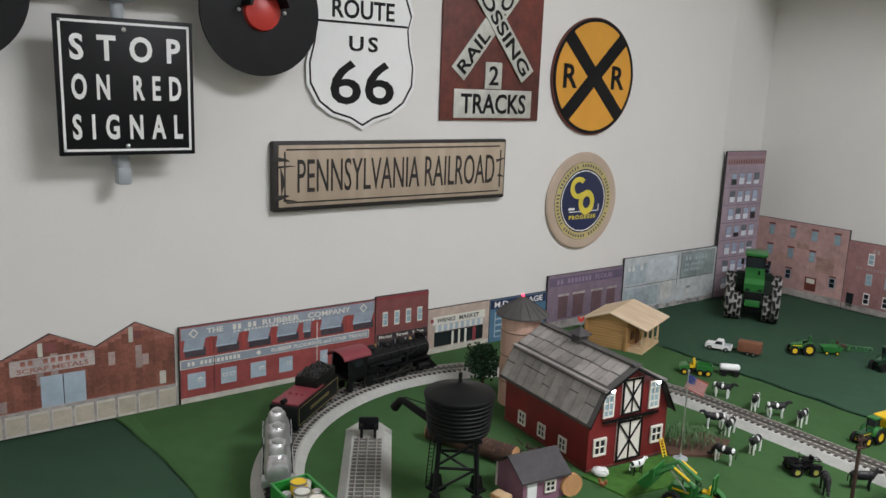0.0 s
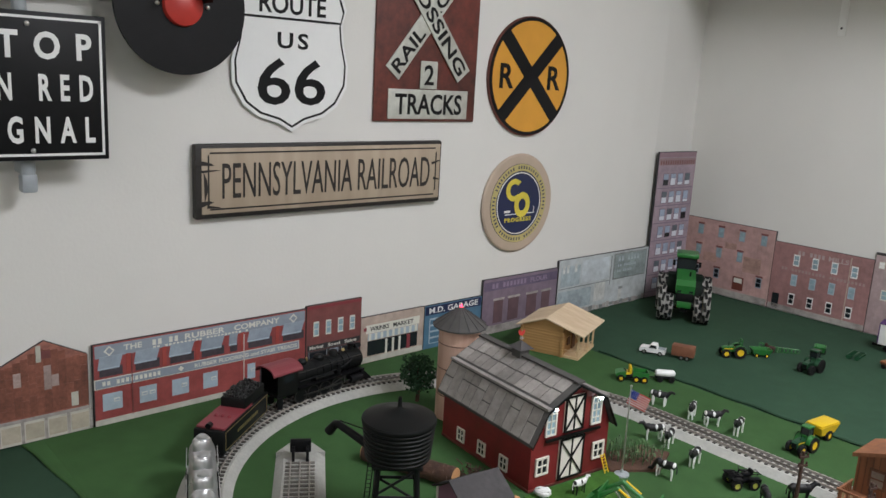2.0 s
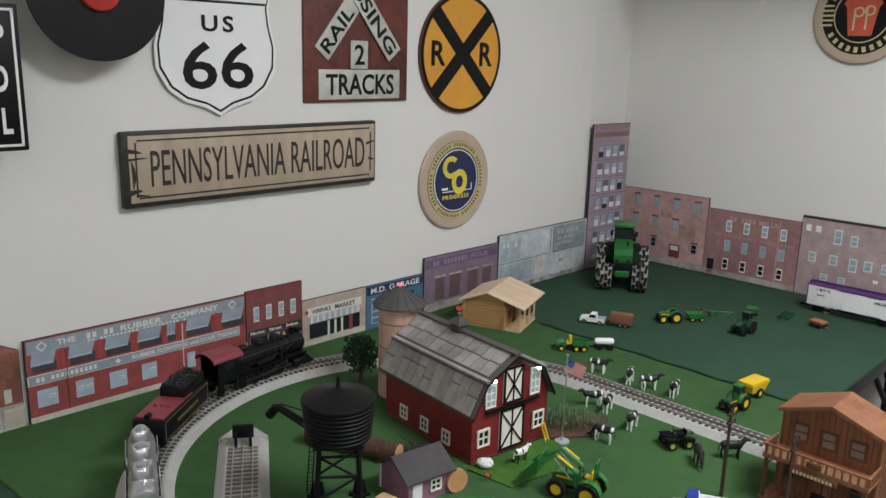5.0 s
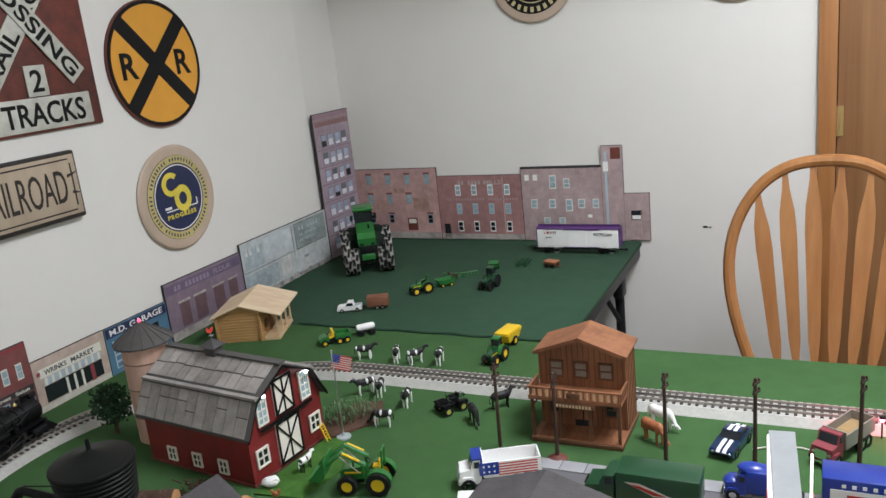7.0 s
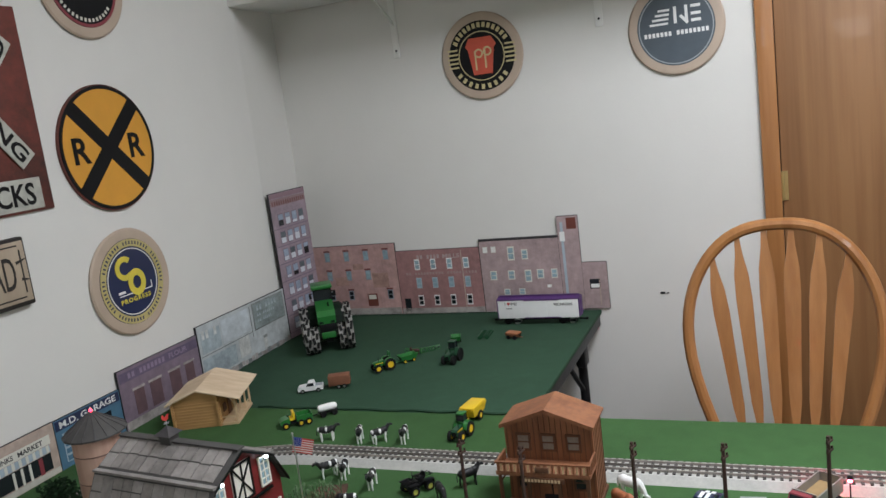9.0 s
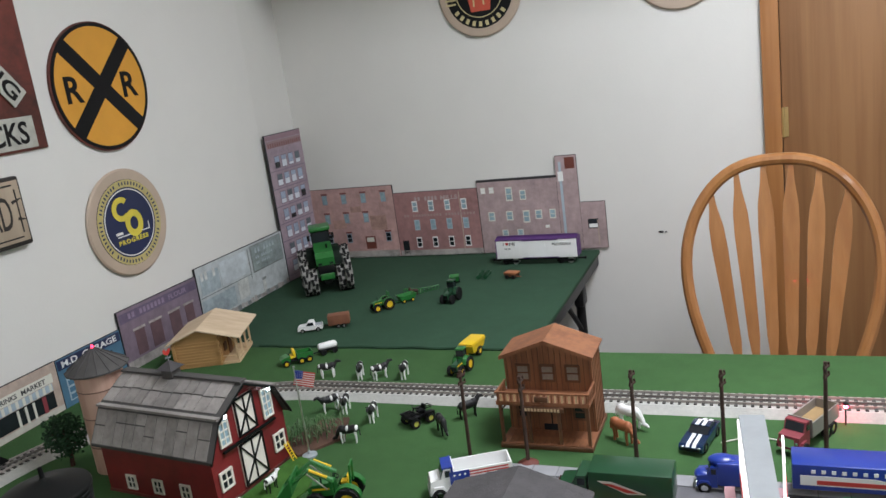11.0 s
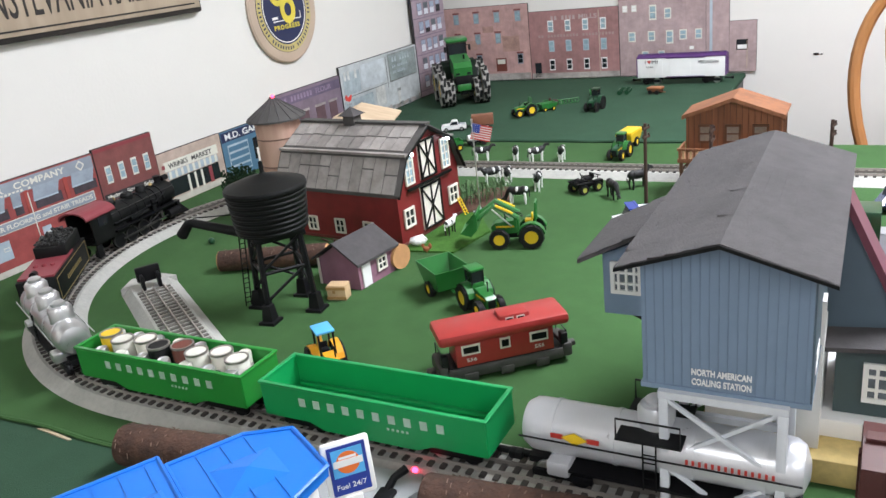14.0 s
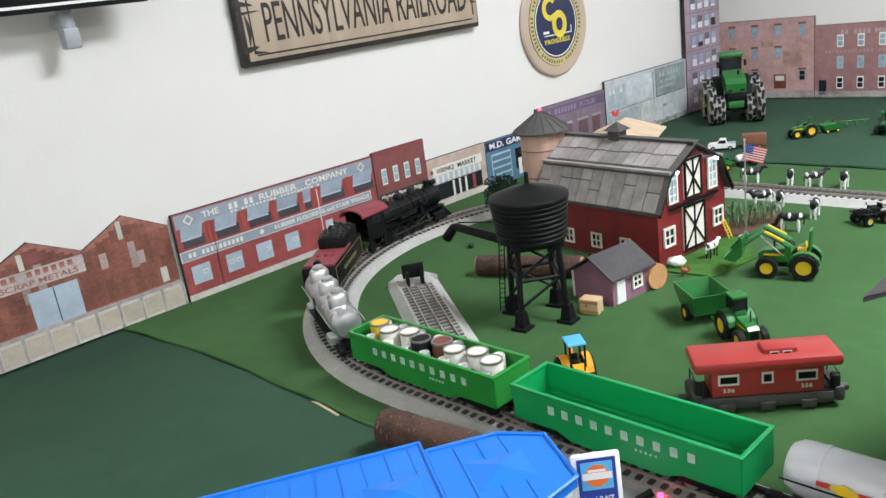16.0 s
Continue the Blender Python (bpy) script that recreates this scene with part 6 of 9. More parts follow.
# ---- windsor chair ----
def chair():
    t = thing("windsor_chair", "honey-oak windsor chair with a hoop back and arrow spindles", "chair", 1.471, -0.60, 0)
    part("seat", M().lathe([(0.2, 0.0), (0.225, 0.01), (0.225, 0.03), (0.19, 0.038), (0.05, 0.03)], (0, 0, 0.43), 32), OAK, t)

    def back(u, v):  # u across, v height; the back leans to the wall
        return Vector((u, 0.12 + 0.1 * (v - 0.46) / 0.62, v))

    pts = []
    for i in range(41):
        a = math.pi * i / 40
        c = math.cos(a)
        v = 0.46 + 0.604 * (math.sin(a) ** 0.62)
        w = 0.114 + 0.13 * math.sin(min(1, (v - 0.46) / 0.5) * math.pi / 2)
        pts.append(back(w * (abs(c) ** 0.8) * (1 if c > 0 else -1), v))
    part("hoop", M().tube(pts, 0.0145, 10), OAK, t)
    for k in range(6):
        f = (k - 2.5) / 2.5
        b = back(0.085 * f, 0.462)
        e = min((p for p in pts if p.z > 0.8), key=lambda p: abs(p.x - 0.150 * f)).copy()
        e.x, e.z = 0.150 * f, e.z - 0.008
        rs, ps = [], []
        for s, r in ((0, 0.0055), (0.15, 0.0055), (0.22, 0.0072), (0.32, 0.0132), (0.5, 0.0150), (0.74, 0.0185), (0.84, 0.0165), (0.93, 0.0085), (1.0, 0.0055)):
            ps.append(b.lerp(e, s))
            rs.append(r)
        vs, fs = [], []
        for p, r in zip(ps, rs):
            tk = min(0.005, r * 0.8)
            vs += [p + Vector((-r, -tk, 0)), p + Vector((r, -tk, 0)), p + Vector((r, tk, 0)), p + Vector((-r, tk, 0))]
        for i in range(len(ps) - 1):
            for q in range(4):
                g = (q + 1) % 4
                fs.append((4 * i + q, 4 * i + g, 4 * i + 4 + g, 4 * i + 4 + q))
        part("spindle", M().add(vs, fs), OAK, t, smooth=False)
    for sx in (-1, 1):
        for sy in (-1, 1):
            part("leg", M().tube([(sx * 0.14, sy * 0.13, 0.435), (sx * 0.17, sy * 0.17, 0.24), (sx * 0.2, sy * 0.2, 0.0)], [0.014, 0.019, 0.012], 10), OAK, t)
        part("stretcher", M().tube([(sx * 0.17, -0.17, 0.2), (sx * 0.17, 0.17, 0.2)], 0.011, 8), OAK, t)


chair()

# ---- the train ----
RT = TZ + 0.0162


def railcar(name, label, s, group="train cars"):
    x, y, h = loop(s)
    t = thing(name, label, "train car", x, y, RT, math.degrees(h), group=group)
    return t


def bogie(t, x, wheels=2, gap=0.030, r=0.0085):
    b = part("truck", M().box(x, 0.0165, r + 0.001, gap + 0.022, 0.004, 0.007, 0.001).box(x, -0.0165, r + 0.001, gap + 0.022, 0.004, 0.007, 0.001).box(x, 0, r + 0.003, 0.012, 0.034, 0.006, 0.001), BLACK, t, "black truck frame")
    for k in range(wheels):
        for sy in (-1, 1):
            wx = x + (k - (wheels - 1) / 2) * gap
            part("wheel", M().cyl((wx, sy * 0.012, r), (wx, sy * 0.0155, r), r, n=16).cyl((wx, sy * 0.0105, r), (wx, sy * 0.012, r), r * 1.15, n=16), STEEL if k % 2 else BLACK, b)


def couplers(t, half):
    for s in (-1, 1):
        part("coupler", M().box(s * (half + 0.006), 0, 0.012, 0.022, 0.005, 0.005, 0.001).box(s * (half + 0.017), 0.002, 0.012, 0.008, 0.009, 0.008, 0.002), BLACK, t)


def lettering_blocks(t, x0, x1, y, z, h, n, material, lean=0.0):
    w = (x1 - x0) / n
    first = None
    for i in range(n):
        o = pose(x0 + w * (i + 0.5), y, z + lean * i)
        first = again(first, t, o) if first else part("letter_bar", M().box(0, 0, 0, abs(w) * 0.42, 0.0008, h), material, t, smooth=False, at=o)


def gondola(label, s, paint):
    t = railcar("gondola_car", label, s)
    L, W, z0, z1 = 0.240, 0.056, 0.020, 0.056
    part("floor", M().box(0, 0, z0 + 0.002, L, W, 0.004), paint, t)
    for sy in (-1, 1):
        prof = [(-L / 2, z0 + 0.004), (-L / 2 + 0.045, z0 + 0.004), (-L / 2 + 0.07, z0 - 0.006), (L / 2 - 0.07, z0 - 0.006), (L / 2 - 0.045, z0 + 0.004), (L / 2, z0 + 0.004), (L / 2, z1), (-L / 2, z1)]
        sd = part("side", M().prism(prof, sy * (W / 2 - 0.001), sy * (W / 2 + 0.001), "y"), paint, t, smooth=False)
        part("top_rim", M().box(0, sy * W / 2, z1, L + 0.004, 0.0045, 0.003, 0.001), paint, sd)
        lettering_blocks(sd, -0.085, 0.080, sy * (W / 2 + 0.0014), 0.0415, 0.0085, 10, LETTERPALE)
        lettering_blocks(sd, -0.045, -0.02, sy * (W / 2 + 0.0014), 0.031, 0.0022, 5, LETTERPALE)
        part("inner_ledge", M().box(0, sy * (W / 2 - 0.004), z0 + 0.006, L - 0.01, 0.006, 0.004, 0.001), paint, sd)
    for sx in (-1, 1):
        e = part("end", M().box(sx * L / 2, 0, (z0 + z1) / 2 + 0.001, 0.002, W, z1 - z0), paint, t)
        part("top_rim", M().box(sx * L / 2, 0, z1, 0.0045, W, 0.003, 0.001), paint, e)
    bogie(t, -0.082)
    bogie(t, 0.082)
    part("underframe", M().box(0, 0, 0.016, 0.2, 0.02, 0.006), BLACK, t)
    couplers(t, L / 2)
    return t


S0 = -0.326
gondola("bright green empty gondola car with white letter blocks", S0, CARGREEN)
g1 = gondola("green gondola car loaded with tin cans", S0 + 0.266, mat("gondola_green_light", (0.02, 0.24, 0.035), 0.35))
LABELS = [("yellow", YELLOW), ("white", OLDWHITE), ("white", BONE), ("black", BLACK), ("brown", OXIDE), ("white", OLDWHITE), ("cream", BONE), ("white", OLDWHITE)]
for k, (cn, pm) in enumerate(LABELS):
    m = g1.matrix_basis @ pose(0.098 - k * 0.0278, 0.004 * (1 if k % 2 else -1), 0.0245)
    can = thing("tin_can", f"small {cn}-labelled tin can standing in the gondola", "can", 0, 0, 0, group="cans in the gondola")
    can.matrix_basis = m
    part("body", M().lathe([(0.0122, 0), (0.0122, 0.036), (0.0115, 0.037)], n=20), pm, can)
    part("lid", M().lathe([(0.0128, 0.0355), (0.0128, 0.0378), (0.0112, 0.0380), (0.0108, 0.0368), (0.002, 0.0368)], n=20), TIN, can)
    part("label_print", M().box(0.0, -0.0119, 0.017, 0.009, 0.0012, 0.008).box(0.0, 0.0119, 0.017, 0.009, 0.0012, 0.008), BRIGHTRED if k % 2 else DEEPGREEN, can, smooth=False)
for k in range(14):
    m = g1.matrix_basis @ pose(0.104 - k * 0.0158, 0.0195 if k % 2 else -0.0195, 0.0245)
    can = thing("tin_can", "tiny shiny tin can packed in the gondola", "can", 0, 0, 0, group="cans in the gondola")
    can.matrix_basis = m
    part("body", M().lathe([(0.0068, 0), (0.0068, 0.030), (0.0062, 0.031), (0.0058, 0.030), (0.001, 0.030)], n=14), TANKSILVER if k % 3 else OLDWHITE, can)


def tank_car(label, s, metal, domes, L, r):
    t = railcar("tank_car", label, s)
    zc = 0.024 + r
    part("tank", M().lathe([(r * 0.3, 0), (r * 0.8, 0.004), (r * 0.97, 0.010), (r, 0.016), (r, L - 0.016), (r * 0.97, L - 0.01), (r * 0.8, L - 0.004), (r * 0.3, L)], n=28, m=pose(-L / 2, 0, zc, 0, 90, 0)), metal, t)
    for x in domes:
        d = part("dome", M().lathe([(0.0145, -0.006), (0.0145, 0.012), (0.012, 0.016), (0.010, 0.0165)], (x, 0, zc + r - 0.002), 20), metal, t)
        part("hatch", M().lathe([(0.0085, 0), (0.0085, 0.0035), (0.006, 0.0055), (0.001, 0.006)], (x, 0, zc + r + 0.0145), 16), metal, d)
    for x in (-L / 2 + 0.03, -0.03, 0.03, L / 2 - 0.03):
        part("band", ring(M(), r, r + 0.0008, -0.0015, 0.0015, 28), metal, t, at=pose(x, 0, zc, 0, 90, 0))
    rail_ = M()
    for sy in (-1, 1):
        rail_.tube([(-L / 2 + 0.004, sy * (r + 0.003), zc + 0.002), (L / 2 - 0.004, sy * (r + 0.003), zc + 0.002)], 0.0008, 5)
    part("handrail", rail_, BLACK if len(domes) == 1 else metal, t)
    for sy in (-1, 1):
        lad = M()
        for dx in (-0.005, 0.005):
            lad.tube([(dx, sy * (r + 0.004), 0.02), (dx, sy * (r + 0.003), zc + r * 0.7)], 0.0007, 5)
        for q in range(5):
            lad.tube([(-0.005, sy * (r + 0.0036), 0.024 + q * 0.007), (0.005, sy * (r + 0.0036), 0.024 + q * 0.007)], 0.0006, 5)
        part("ladder", lad, BLACK, t)
    for x in (-L / 2 + 0.035, L / 2 - 0.035):
        part("saddle", M().box(x, 0, 0.02, 0.02, 0.05, 0.014, 0.003), metal, t)
    part("underframe", M().box(0, 0, 0.0165, L - 0.01, 0.022, 0.006).box(0, 0, 0.021, L * 0.6, 0.05, 0.002), BLACK, t)
    if len(domes) == 1:
        pl = M()
        pl.box(0, 0, zc + r - 0.004, 0.05, 0.062, 0.0015)
        part("walkway", pl, BLACK, t)
        for sy in (-1, 1):
            part("walkway_rail", M().tube([(-0.024, sy * 0.03, zc + r - 0.003), (-0.024, sy * 0.03, zc + r + 0.014), (0.024, sy * 0.03, zc + r + 0.014), (0.024, sy * 0.03, zc + r - 0.003)], 0.0009, 5), BLACK, t)
        for sy in (-1, 1):
            em = part("emblem", M().prism([(-0.011, 0), (0, 0.0055), (0.011, 0), (0, -0.0055)], sy * (r + 0.0006), sy * (r + 0.0014), "y", m=pose(0.06 * sy, 0, zc + 0.006)), YELLOW, t, "yellow diamond emblem", smooth=False)
            part("emblem_wing", M().box(0.06 * sy - 0.015, sy * (r + 0.0006), zc + 0.006, 0.010, 0.001, 0.004).box(0.06 * sy + 0.015, sy * (r + 0.0006), zc + 0.006, 0.010, 0.001, 0.004), BRIGHTRED, em, smooth=False)
            lettering_blocks(t, -0.09 if sy > 0 else 0.025, -0.025 if sy > 0 else 0.09, sy * (r + 0.0009), zc + 0.004, 0.004, 14, BRIGHTRED)
    bogie(t, -0.075)
    bogie(t, 0.075)
    couplers(t, L / 2 - 0.004)


tank_car("long white-silver tank car with one chrome dome and yellow emblem", S0 - 0.256, mat("white_silver", (0.62, 0.63, 0.66), 0.3, 0.35, vary=0.05), (0.0,), 0.222, 0.0225)
tank_car("dull silver three-dome tank car", S0 + 0.523, TANKSILVER, (-0.060, 0.0, 0.060), 0.204, 0.0205)


def tender():
    t = railcar("steam_tender", "black steam tender with an oxide-red deck and coal load", S0 + 0.750)
    L, W = 0.186, 0.054
    part("tank_body", M().box(0, 0, 0.036, L, W, 0.040, 0.002), SOOT, t)
    part("deck", M().box(-0.03, 0, 0.0575, L * 0.60, W - 0.004, 0.003), MAROON, t, "oxide-red top deck")
    bk = part("coal_bunker", M().box(0.042, 0, 0.066, 0.086, W - 0.008, 0.02, 0.002), SOOT, t)
    lumps = M()
    for i in range(110):
        lumps.ell(0.042 + random.uniform(-0.040, 0.040), random.uniform(-0.02, 0.02), 0.077 + random.uniform(-0.001, 0.004), random.uniform(0.002, 0.004), random.uniform(0.002, 0.004), random.uniform(0.002, 0.0035), 5)
    tagged(part("coal", lumps, CHARCOAL, bk, smooth=False), kind="stuff")
    for k in range(3):
        part("filler_cap", M().lathe([(0.0035, 0), (0.0035, 0.003), (0.001, 0.004)], (-0.04, -0.012 + k * 0.012, 0.059), 10), MAROON, t)
    part("headlamp", M().cyl((-L / 2 - 0.002, 0, 0.064), (-L / 2 + 0.008, 0, 0.064), 0.005, n=12), BLACK, t)
    for sy in (-1, 1):
        ln = M()
        for z in (0.020, 0.052):
            ln.box(0, sy * (W / 2 + 0.0004), z, L - 0.016, 0.0008, 0.0007)
        for x in (-1, 1):
            ln.box(x * (L / 2 - 0.008), sy * (W / 2 + 0.0004), 0.036, 0.0007, 0.0008, 0.032)
        part("gold_lining", ln, BRASS, t, smooth=False)
        lettering_blocks(t, -0.04, 0.045, sy * (W / 2 + 0.0004), 0.036, 0.006, 12, BRASS)
    bogie(t, -0.052, 2, 0.03, 0.0085)
    bogie(t, 0.052, 2, 0.03, 0.0085)
    couplers(t, L / 2 - 0.004)


tender()


GUNMETAL = mat("dark_running_gear", (0.055, 0.052, 0.05), 0.45, 0.6, vary=0.2)


def locomotive():
    t = thing("steam_locomotive", "black toy steam locomotive with an oxide-red cab roof", "locomotive", 0, 0, 0)
    x, y, h = loop(S0 + 0.995)
    t.matrix_basis = pose(x, y, RT, 0, 0, math.degrees(h)) @ Matrix.Diagonal((1.06, 1, 1, 1))
    r, zc = 0.0215, 0.052
    part("boiler", M().lathe([(r * 1.04, 0), (r * 1.04, 0.06), (r, 0.065), (r * 0.96, 0.135), (r * 1.0, 0.137), (r * 1.0, 0.168), (r * 0.9, 0.171), (r * 0.3, 0.174)], n=28, m=pose(-0.055, 0, zc, 0, 90, 0)), SOOT, t)
    part("smokebox_front", M().lathe([(0.012, 0), (0.012, 0.003), (0.004, 0.005)], n=18, m=pose(0.118, 0, zc, 0, 90, 0)), BLACK, t)
    hl = part("headlight", M().cyl((0.108, 0, zc + r + 0.004), (0.122, 0, zc + r + 0.004), 0.0055, n=14), BLACK, t)
    part("lamp_glass", M().ell(0.1222, 0, zc + r + 0.004, 0.0015, 0.004, 0.004, 8), LED, hl, "lit headlamp")
    part("chimney", M().lathe([(0.007, 0), (0.006, 0.006), (0.0065, 0.014), (0.0075, 0.016), (0.005, 0.016)], (0.098, 0, zc + r - 0.003), 16), BLACK, t)
    part("steam_dome", M().lathe([(0.010, 0), (0.010, 0.008), (0.007, 0.013), (0.001, 0.014)], (0.052, 0, zc + r - 0.004), 16), SOOT, t)
    part("sand_dome", M().lathe([(0.011, 0), (0.011, 0.008), (0.008, 0.012), (0.001, 0.013)], (0.015, 0, zc + r - 0.004), 16), SOOT, t)
    part("bell", M().lathe([(0.0035, 0), (0.003, 0.003), (0.0015, 0.005)], (0.078, 0, zc + r + 0.001), 12), BRASS, t)
    part("whistle", M().cyl((-0.015, 0, zc + r - 0.002), (-0.015, 0, zc + r + 0.009), 0.0022, n=8), BRASS, t)
    cab = part("cab", M().box(-0.078, 0.0255, 0.052, 0.046, 0.002, 0.048).box(-0.078, -0.0255, 0.052, 0.046, 0.002, 0.048).box(-0.056, 0, 0.055, 0.002, 0.05, 0.046).box(-0.075, 0, 0.029, 0.055, 0.052, 0.004), SOOT, t)
    arc = [(0.030 * math.sin(radians(a)), 0.074 + 0.014 * math.cos(radians(a))) for a in range(-90, 91, 15)]
    arc += [(y_ * 0.93, z_ - 0.0025) for y_, z_ in reversed(arc)]
    part("cab_roof", M().prism(arc, -0.112, -0.046, "x"), MAROON, t, "oxide-red curved cab roof", smooth=False)
    for sy in (-1, 1):
        part("cab_window", M().box(-0.076, sy * 0.0268, 0.062, 0.02, 0.001, 0.014), GLASSDARK, cab, smooth=False)
        part("running_board", M().box(0.03, sy * 0.0235, 0.034, 0.165, 0.012, 0.002), BLACK, t)
        part("cylinder", M().cyl((0.078, sy * 0.024, 0.017), (0.108, sy * 0.024, 0.017), 0.008, n=14), BLACK, t)
        rod = part("side_rod", M().box(0.005, sy * 0.0225, 0.014, 0.085, 0.002, 0.003).box(0.045, sy * 0.024, 0.016, 0.07, 0.002, 0.0025), GUNMETAL, t)
        for k in range(4):
            w = part("drive_wheel", M().cyl((-0.042 + k * 0.030, sy * 0.014, 0.014), (-0.042 + k * 0.030, sy * 0.019, 0.014), 0.0140, n=22), BLACK, t)
            part("tyre", ring(M(), 0.0125, 0.0146, -0.0012, 0.0012, 22), GUNMETAL, w, at=pose(-0.042 + k * 0.030, sy * 0.0185, 0.014, 90))
        for x in (0.098, -0.088):
            part("pony_wheel", M().cyl((x, sy * 0.0125, 0.008), (x, sy * 0.016, 0.008), 0.008, n=16), BLACK, t)
        part("handrail", M().tube([(-0.05, sy * 0.0215, zc + 0.012), (0.11, sy * 0.0205, zc + 0.012)], 0.0007, 5), GUNMETAL, t)
        part("air_tank", M().cyl((-0.01, sy * 0.02, 0.041), (0.035, sy * 0.02, 0.041), 0.005, n=12), SOOT, t)
    for k, bx_ in enumerate((-0.03, -0.004, 0.032, 0.064, 0.080)):
        part("boiler_band", ring(M(), r * 0.98, r * 1.045 + 0.0004, -0.0012, 0.0012, 28), BLACK, t, at=pose(bx_, 0, zc, 0, 90, 0))
    part("rear_dome", M().lathe([(0.0095, 0), (0.0095, 0.007), (0.007, 0.0105), (0.001, 0.0115)], (-0.026, 0, zc + r - 0.003), 16), SOOT, t)
    part("firebox", M().box(-0.038, 0, 0.034, 0.040, 0.040, 0.026, 0.004), SOOT, t)
    for sy in (-1, 1):
        for x0_ in (0.052, 0.015):
            part("sand_pipe", M().tube([(x0_, sy * 0.008, zc + r), (x0_ - 0.004, sy * 0.0225, zc + 0.006), (x0_ - 0.006, sy * 0.0235, 0.036)], 0.0011, 5), BLACK, t)
        part("feed_pipe", M().tube([(-0.05, sy * 0.0242, 0.046), (0.02, sy * 0.0242, 0.047), (0.06, sy * 0.0235, 0.050), (0.085, sy * 0.0215, 0.060)], 0.0016, 6), BLACK, t)
        part("valve_gear", M().box(0.062, sy * 0.0255, 0.024, 0.006, 0.002, 0.016, 0.0005).tube([(0.062, sy * 0.026, 0.030), (0.030, sy * 0.026, 0.020), (0.018, sy * 0.026, 0.014)], 0.0012, 5), GUNMETAL, t)
        part("step", M().box(-0.094, sy * 0.024, 0.014, 0.012, 0.004, 0.022, 0.001).box(0.112, sy * 0.022, 0.022, 0.008, 0.006, 0.02, 0.001), BLACK, t)
    part("air_pump", M().lathe([(0.0045, 0), (0.0045, 0.010), (0.003, 0.011), (0.003, 0.013), (0.0045, 0.014), (0.0045, 0.022), (0.002, 0.023)], (0.048, -0.0245, 0.036), 12), BLACK, t)
    part("pilot", M().prism([(0.116, 0.006), (0.138, 0.003), (0.138, 0.006), (0.118, 0.026)], -0.022, 0.022, "y"), BLACK, t, smooth=False)
    part("frame", M().box(0.015, 0, 0.026, 0.20, 0.026, 0.014), BLACK, t)


locomotive()


def boxcar(name, label, paint, at, roof=None, end=None, mark=None):
    t = thing(name, label, "train car", 0, 0, 0, group="train cars")
    t.matrix_basis = at
    L, W, z0, z1 = 0.248, 0.056, 0.020, 0.076
    part("body", M().box(0, 0, (z0 + z1) / 2, L, W, z1 - z0, 0.001), paint, t)
    part("roof", M().prism([(-W / 2 - 0.002, z1), (0, z1 + 0.006), (W / 2 + 0.002, z1), (W / 2 + 0.002, z1 - 0.002), (-W / 2 - 0.002, z1 - 0.002)], -L / 2 - 0.002, L / 2 + 0.002, "x"), roof or paint, t, smooth=False)
    part("roof_walk", M().box(0, 0, z1 + 0.0075, L, 0.010, 0.0015), roof or paint, t)
    for sx in (-1, 1):
        part("end", M().box(sx * (L / 2 + 0.001), 0, (z0 + z1) / 2, 0.003, W, z1 - z0 - 0.004).box(sx * (L / 2 + 0.003), 0, 0.05, 0.002, 0.008, 0.04), end or roof or paint, t)
    for sy in (-1, 1):
        door = part("sliding_door", M().box(0, sy * (W / 2 + 0.0012), (z0 + z1) / 2, 0.056, 0.002, z1 - z0 - 0.006), paint, t)
        part("door_rail", M().box(0.014, sy * (W / 2 + 0.002), z1 - 0.003, 0.11, 0.002, 0.002).box(0.014, sy * (W / 2 + 0.002), z0 + 0.002, 0.11, 0.002, 0.002), roof or paint, t)
        for k in range(12):
            xx = -L / 2 + 0.012 + k * (L - 0.024) / 11
            if abs(xx) > 0.033:
                part("side_rib", M().box(xx, sy * (W / 2 + 0.0003), (z0 + z1) / 2, 0.0008, 0.0008, z1 - z0 - 0.004), paint, t, smooth=False)
        if mark:
            mark(t, sy, W / 2 + 0.0016)
    part("underframe", M().box(0, 0, 0.016, 0.22, 0.02, 0.007), BLACK, t)
    bogie(t, -0.085)
    bogie(t, 0.085)
    couplers(t, L / 2)
    return t


def side_words(t, s, x, sy, yo, z, size, material, width):
    m = pose(x, sy * yo, z) @ (SIDEN if sy < 0 else pose(0, 0, 0, 0, 0, 180) @ SIDEN)
    words("lettering", s, size, 0.0003, material, t, m, width=width)


def brown_mark(t, sy, yo):
    part("emblem", M().box(0.075 * -sy, sy * yo, 0.052, 0.035, 0.0008, 0.012), OLDWHITE, t, "white emblem block", smooth=False)
    lettering_blocks(t, -0.07 * -sy - 0.03, -0.07 * -sy + 0.03, sy * yo, 0.06, 0.007, 7, OLDWHITE)
    lettering_blocks(t, -0.07 * -sy - 0.02, -0.07 * -sy + 0.02, sy * yo, 0.047, 0.003, 6, OLDWHITE)


def teal_mark(t, sy, yo):
    part("emblem", M().box(0.085 * -sy, sy * yo, 0.054, 0.03, 0.0008, 0.018), OLDWHITE, t, "white emblem block", smooth=False)
    lettering_blocks(t, -0.085 * -sy - 0.03, -0.085 * -sy + 0.03, sy * yo, 0.062, 0.004, 12, OLDWHITE)


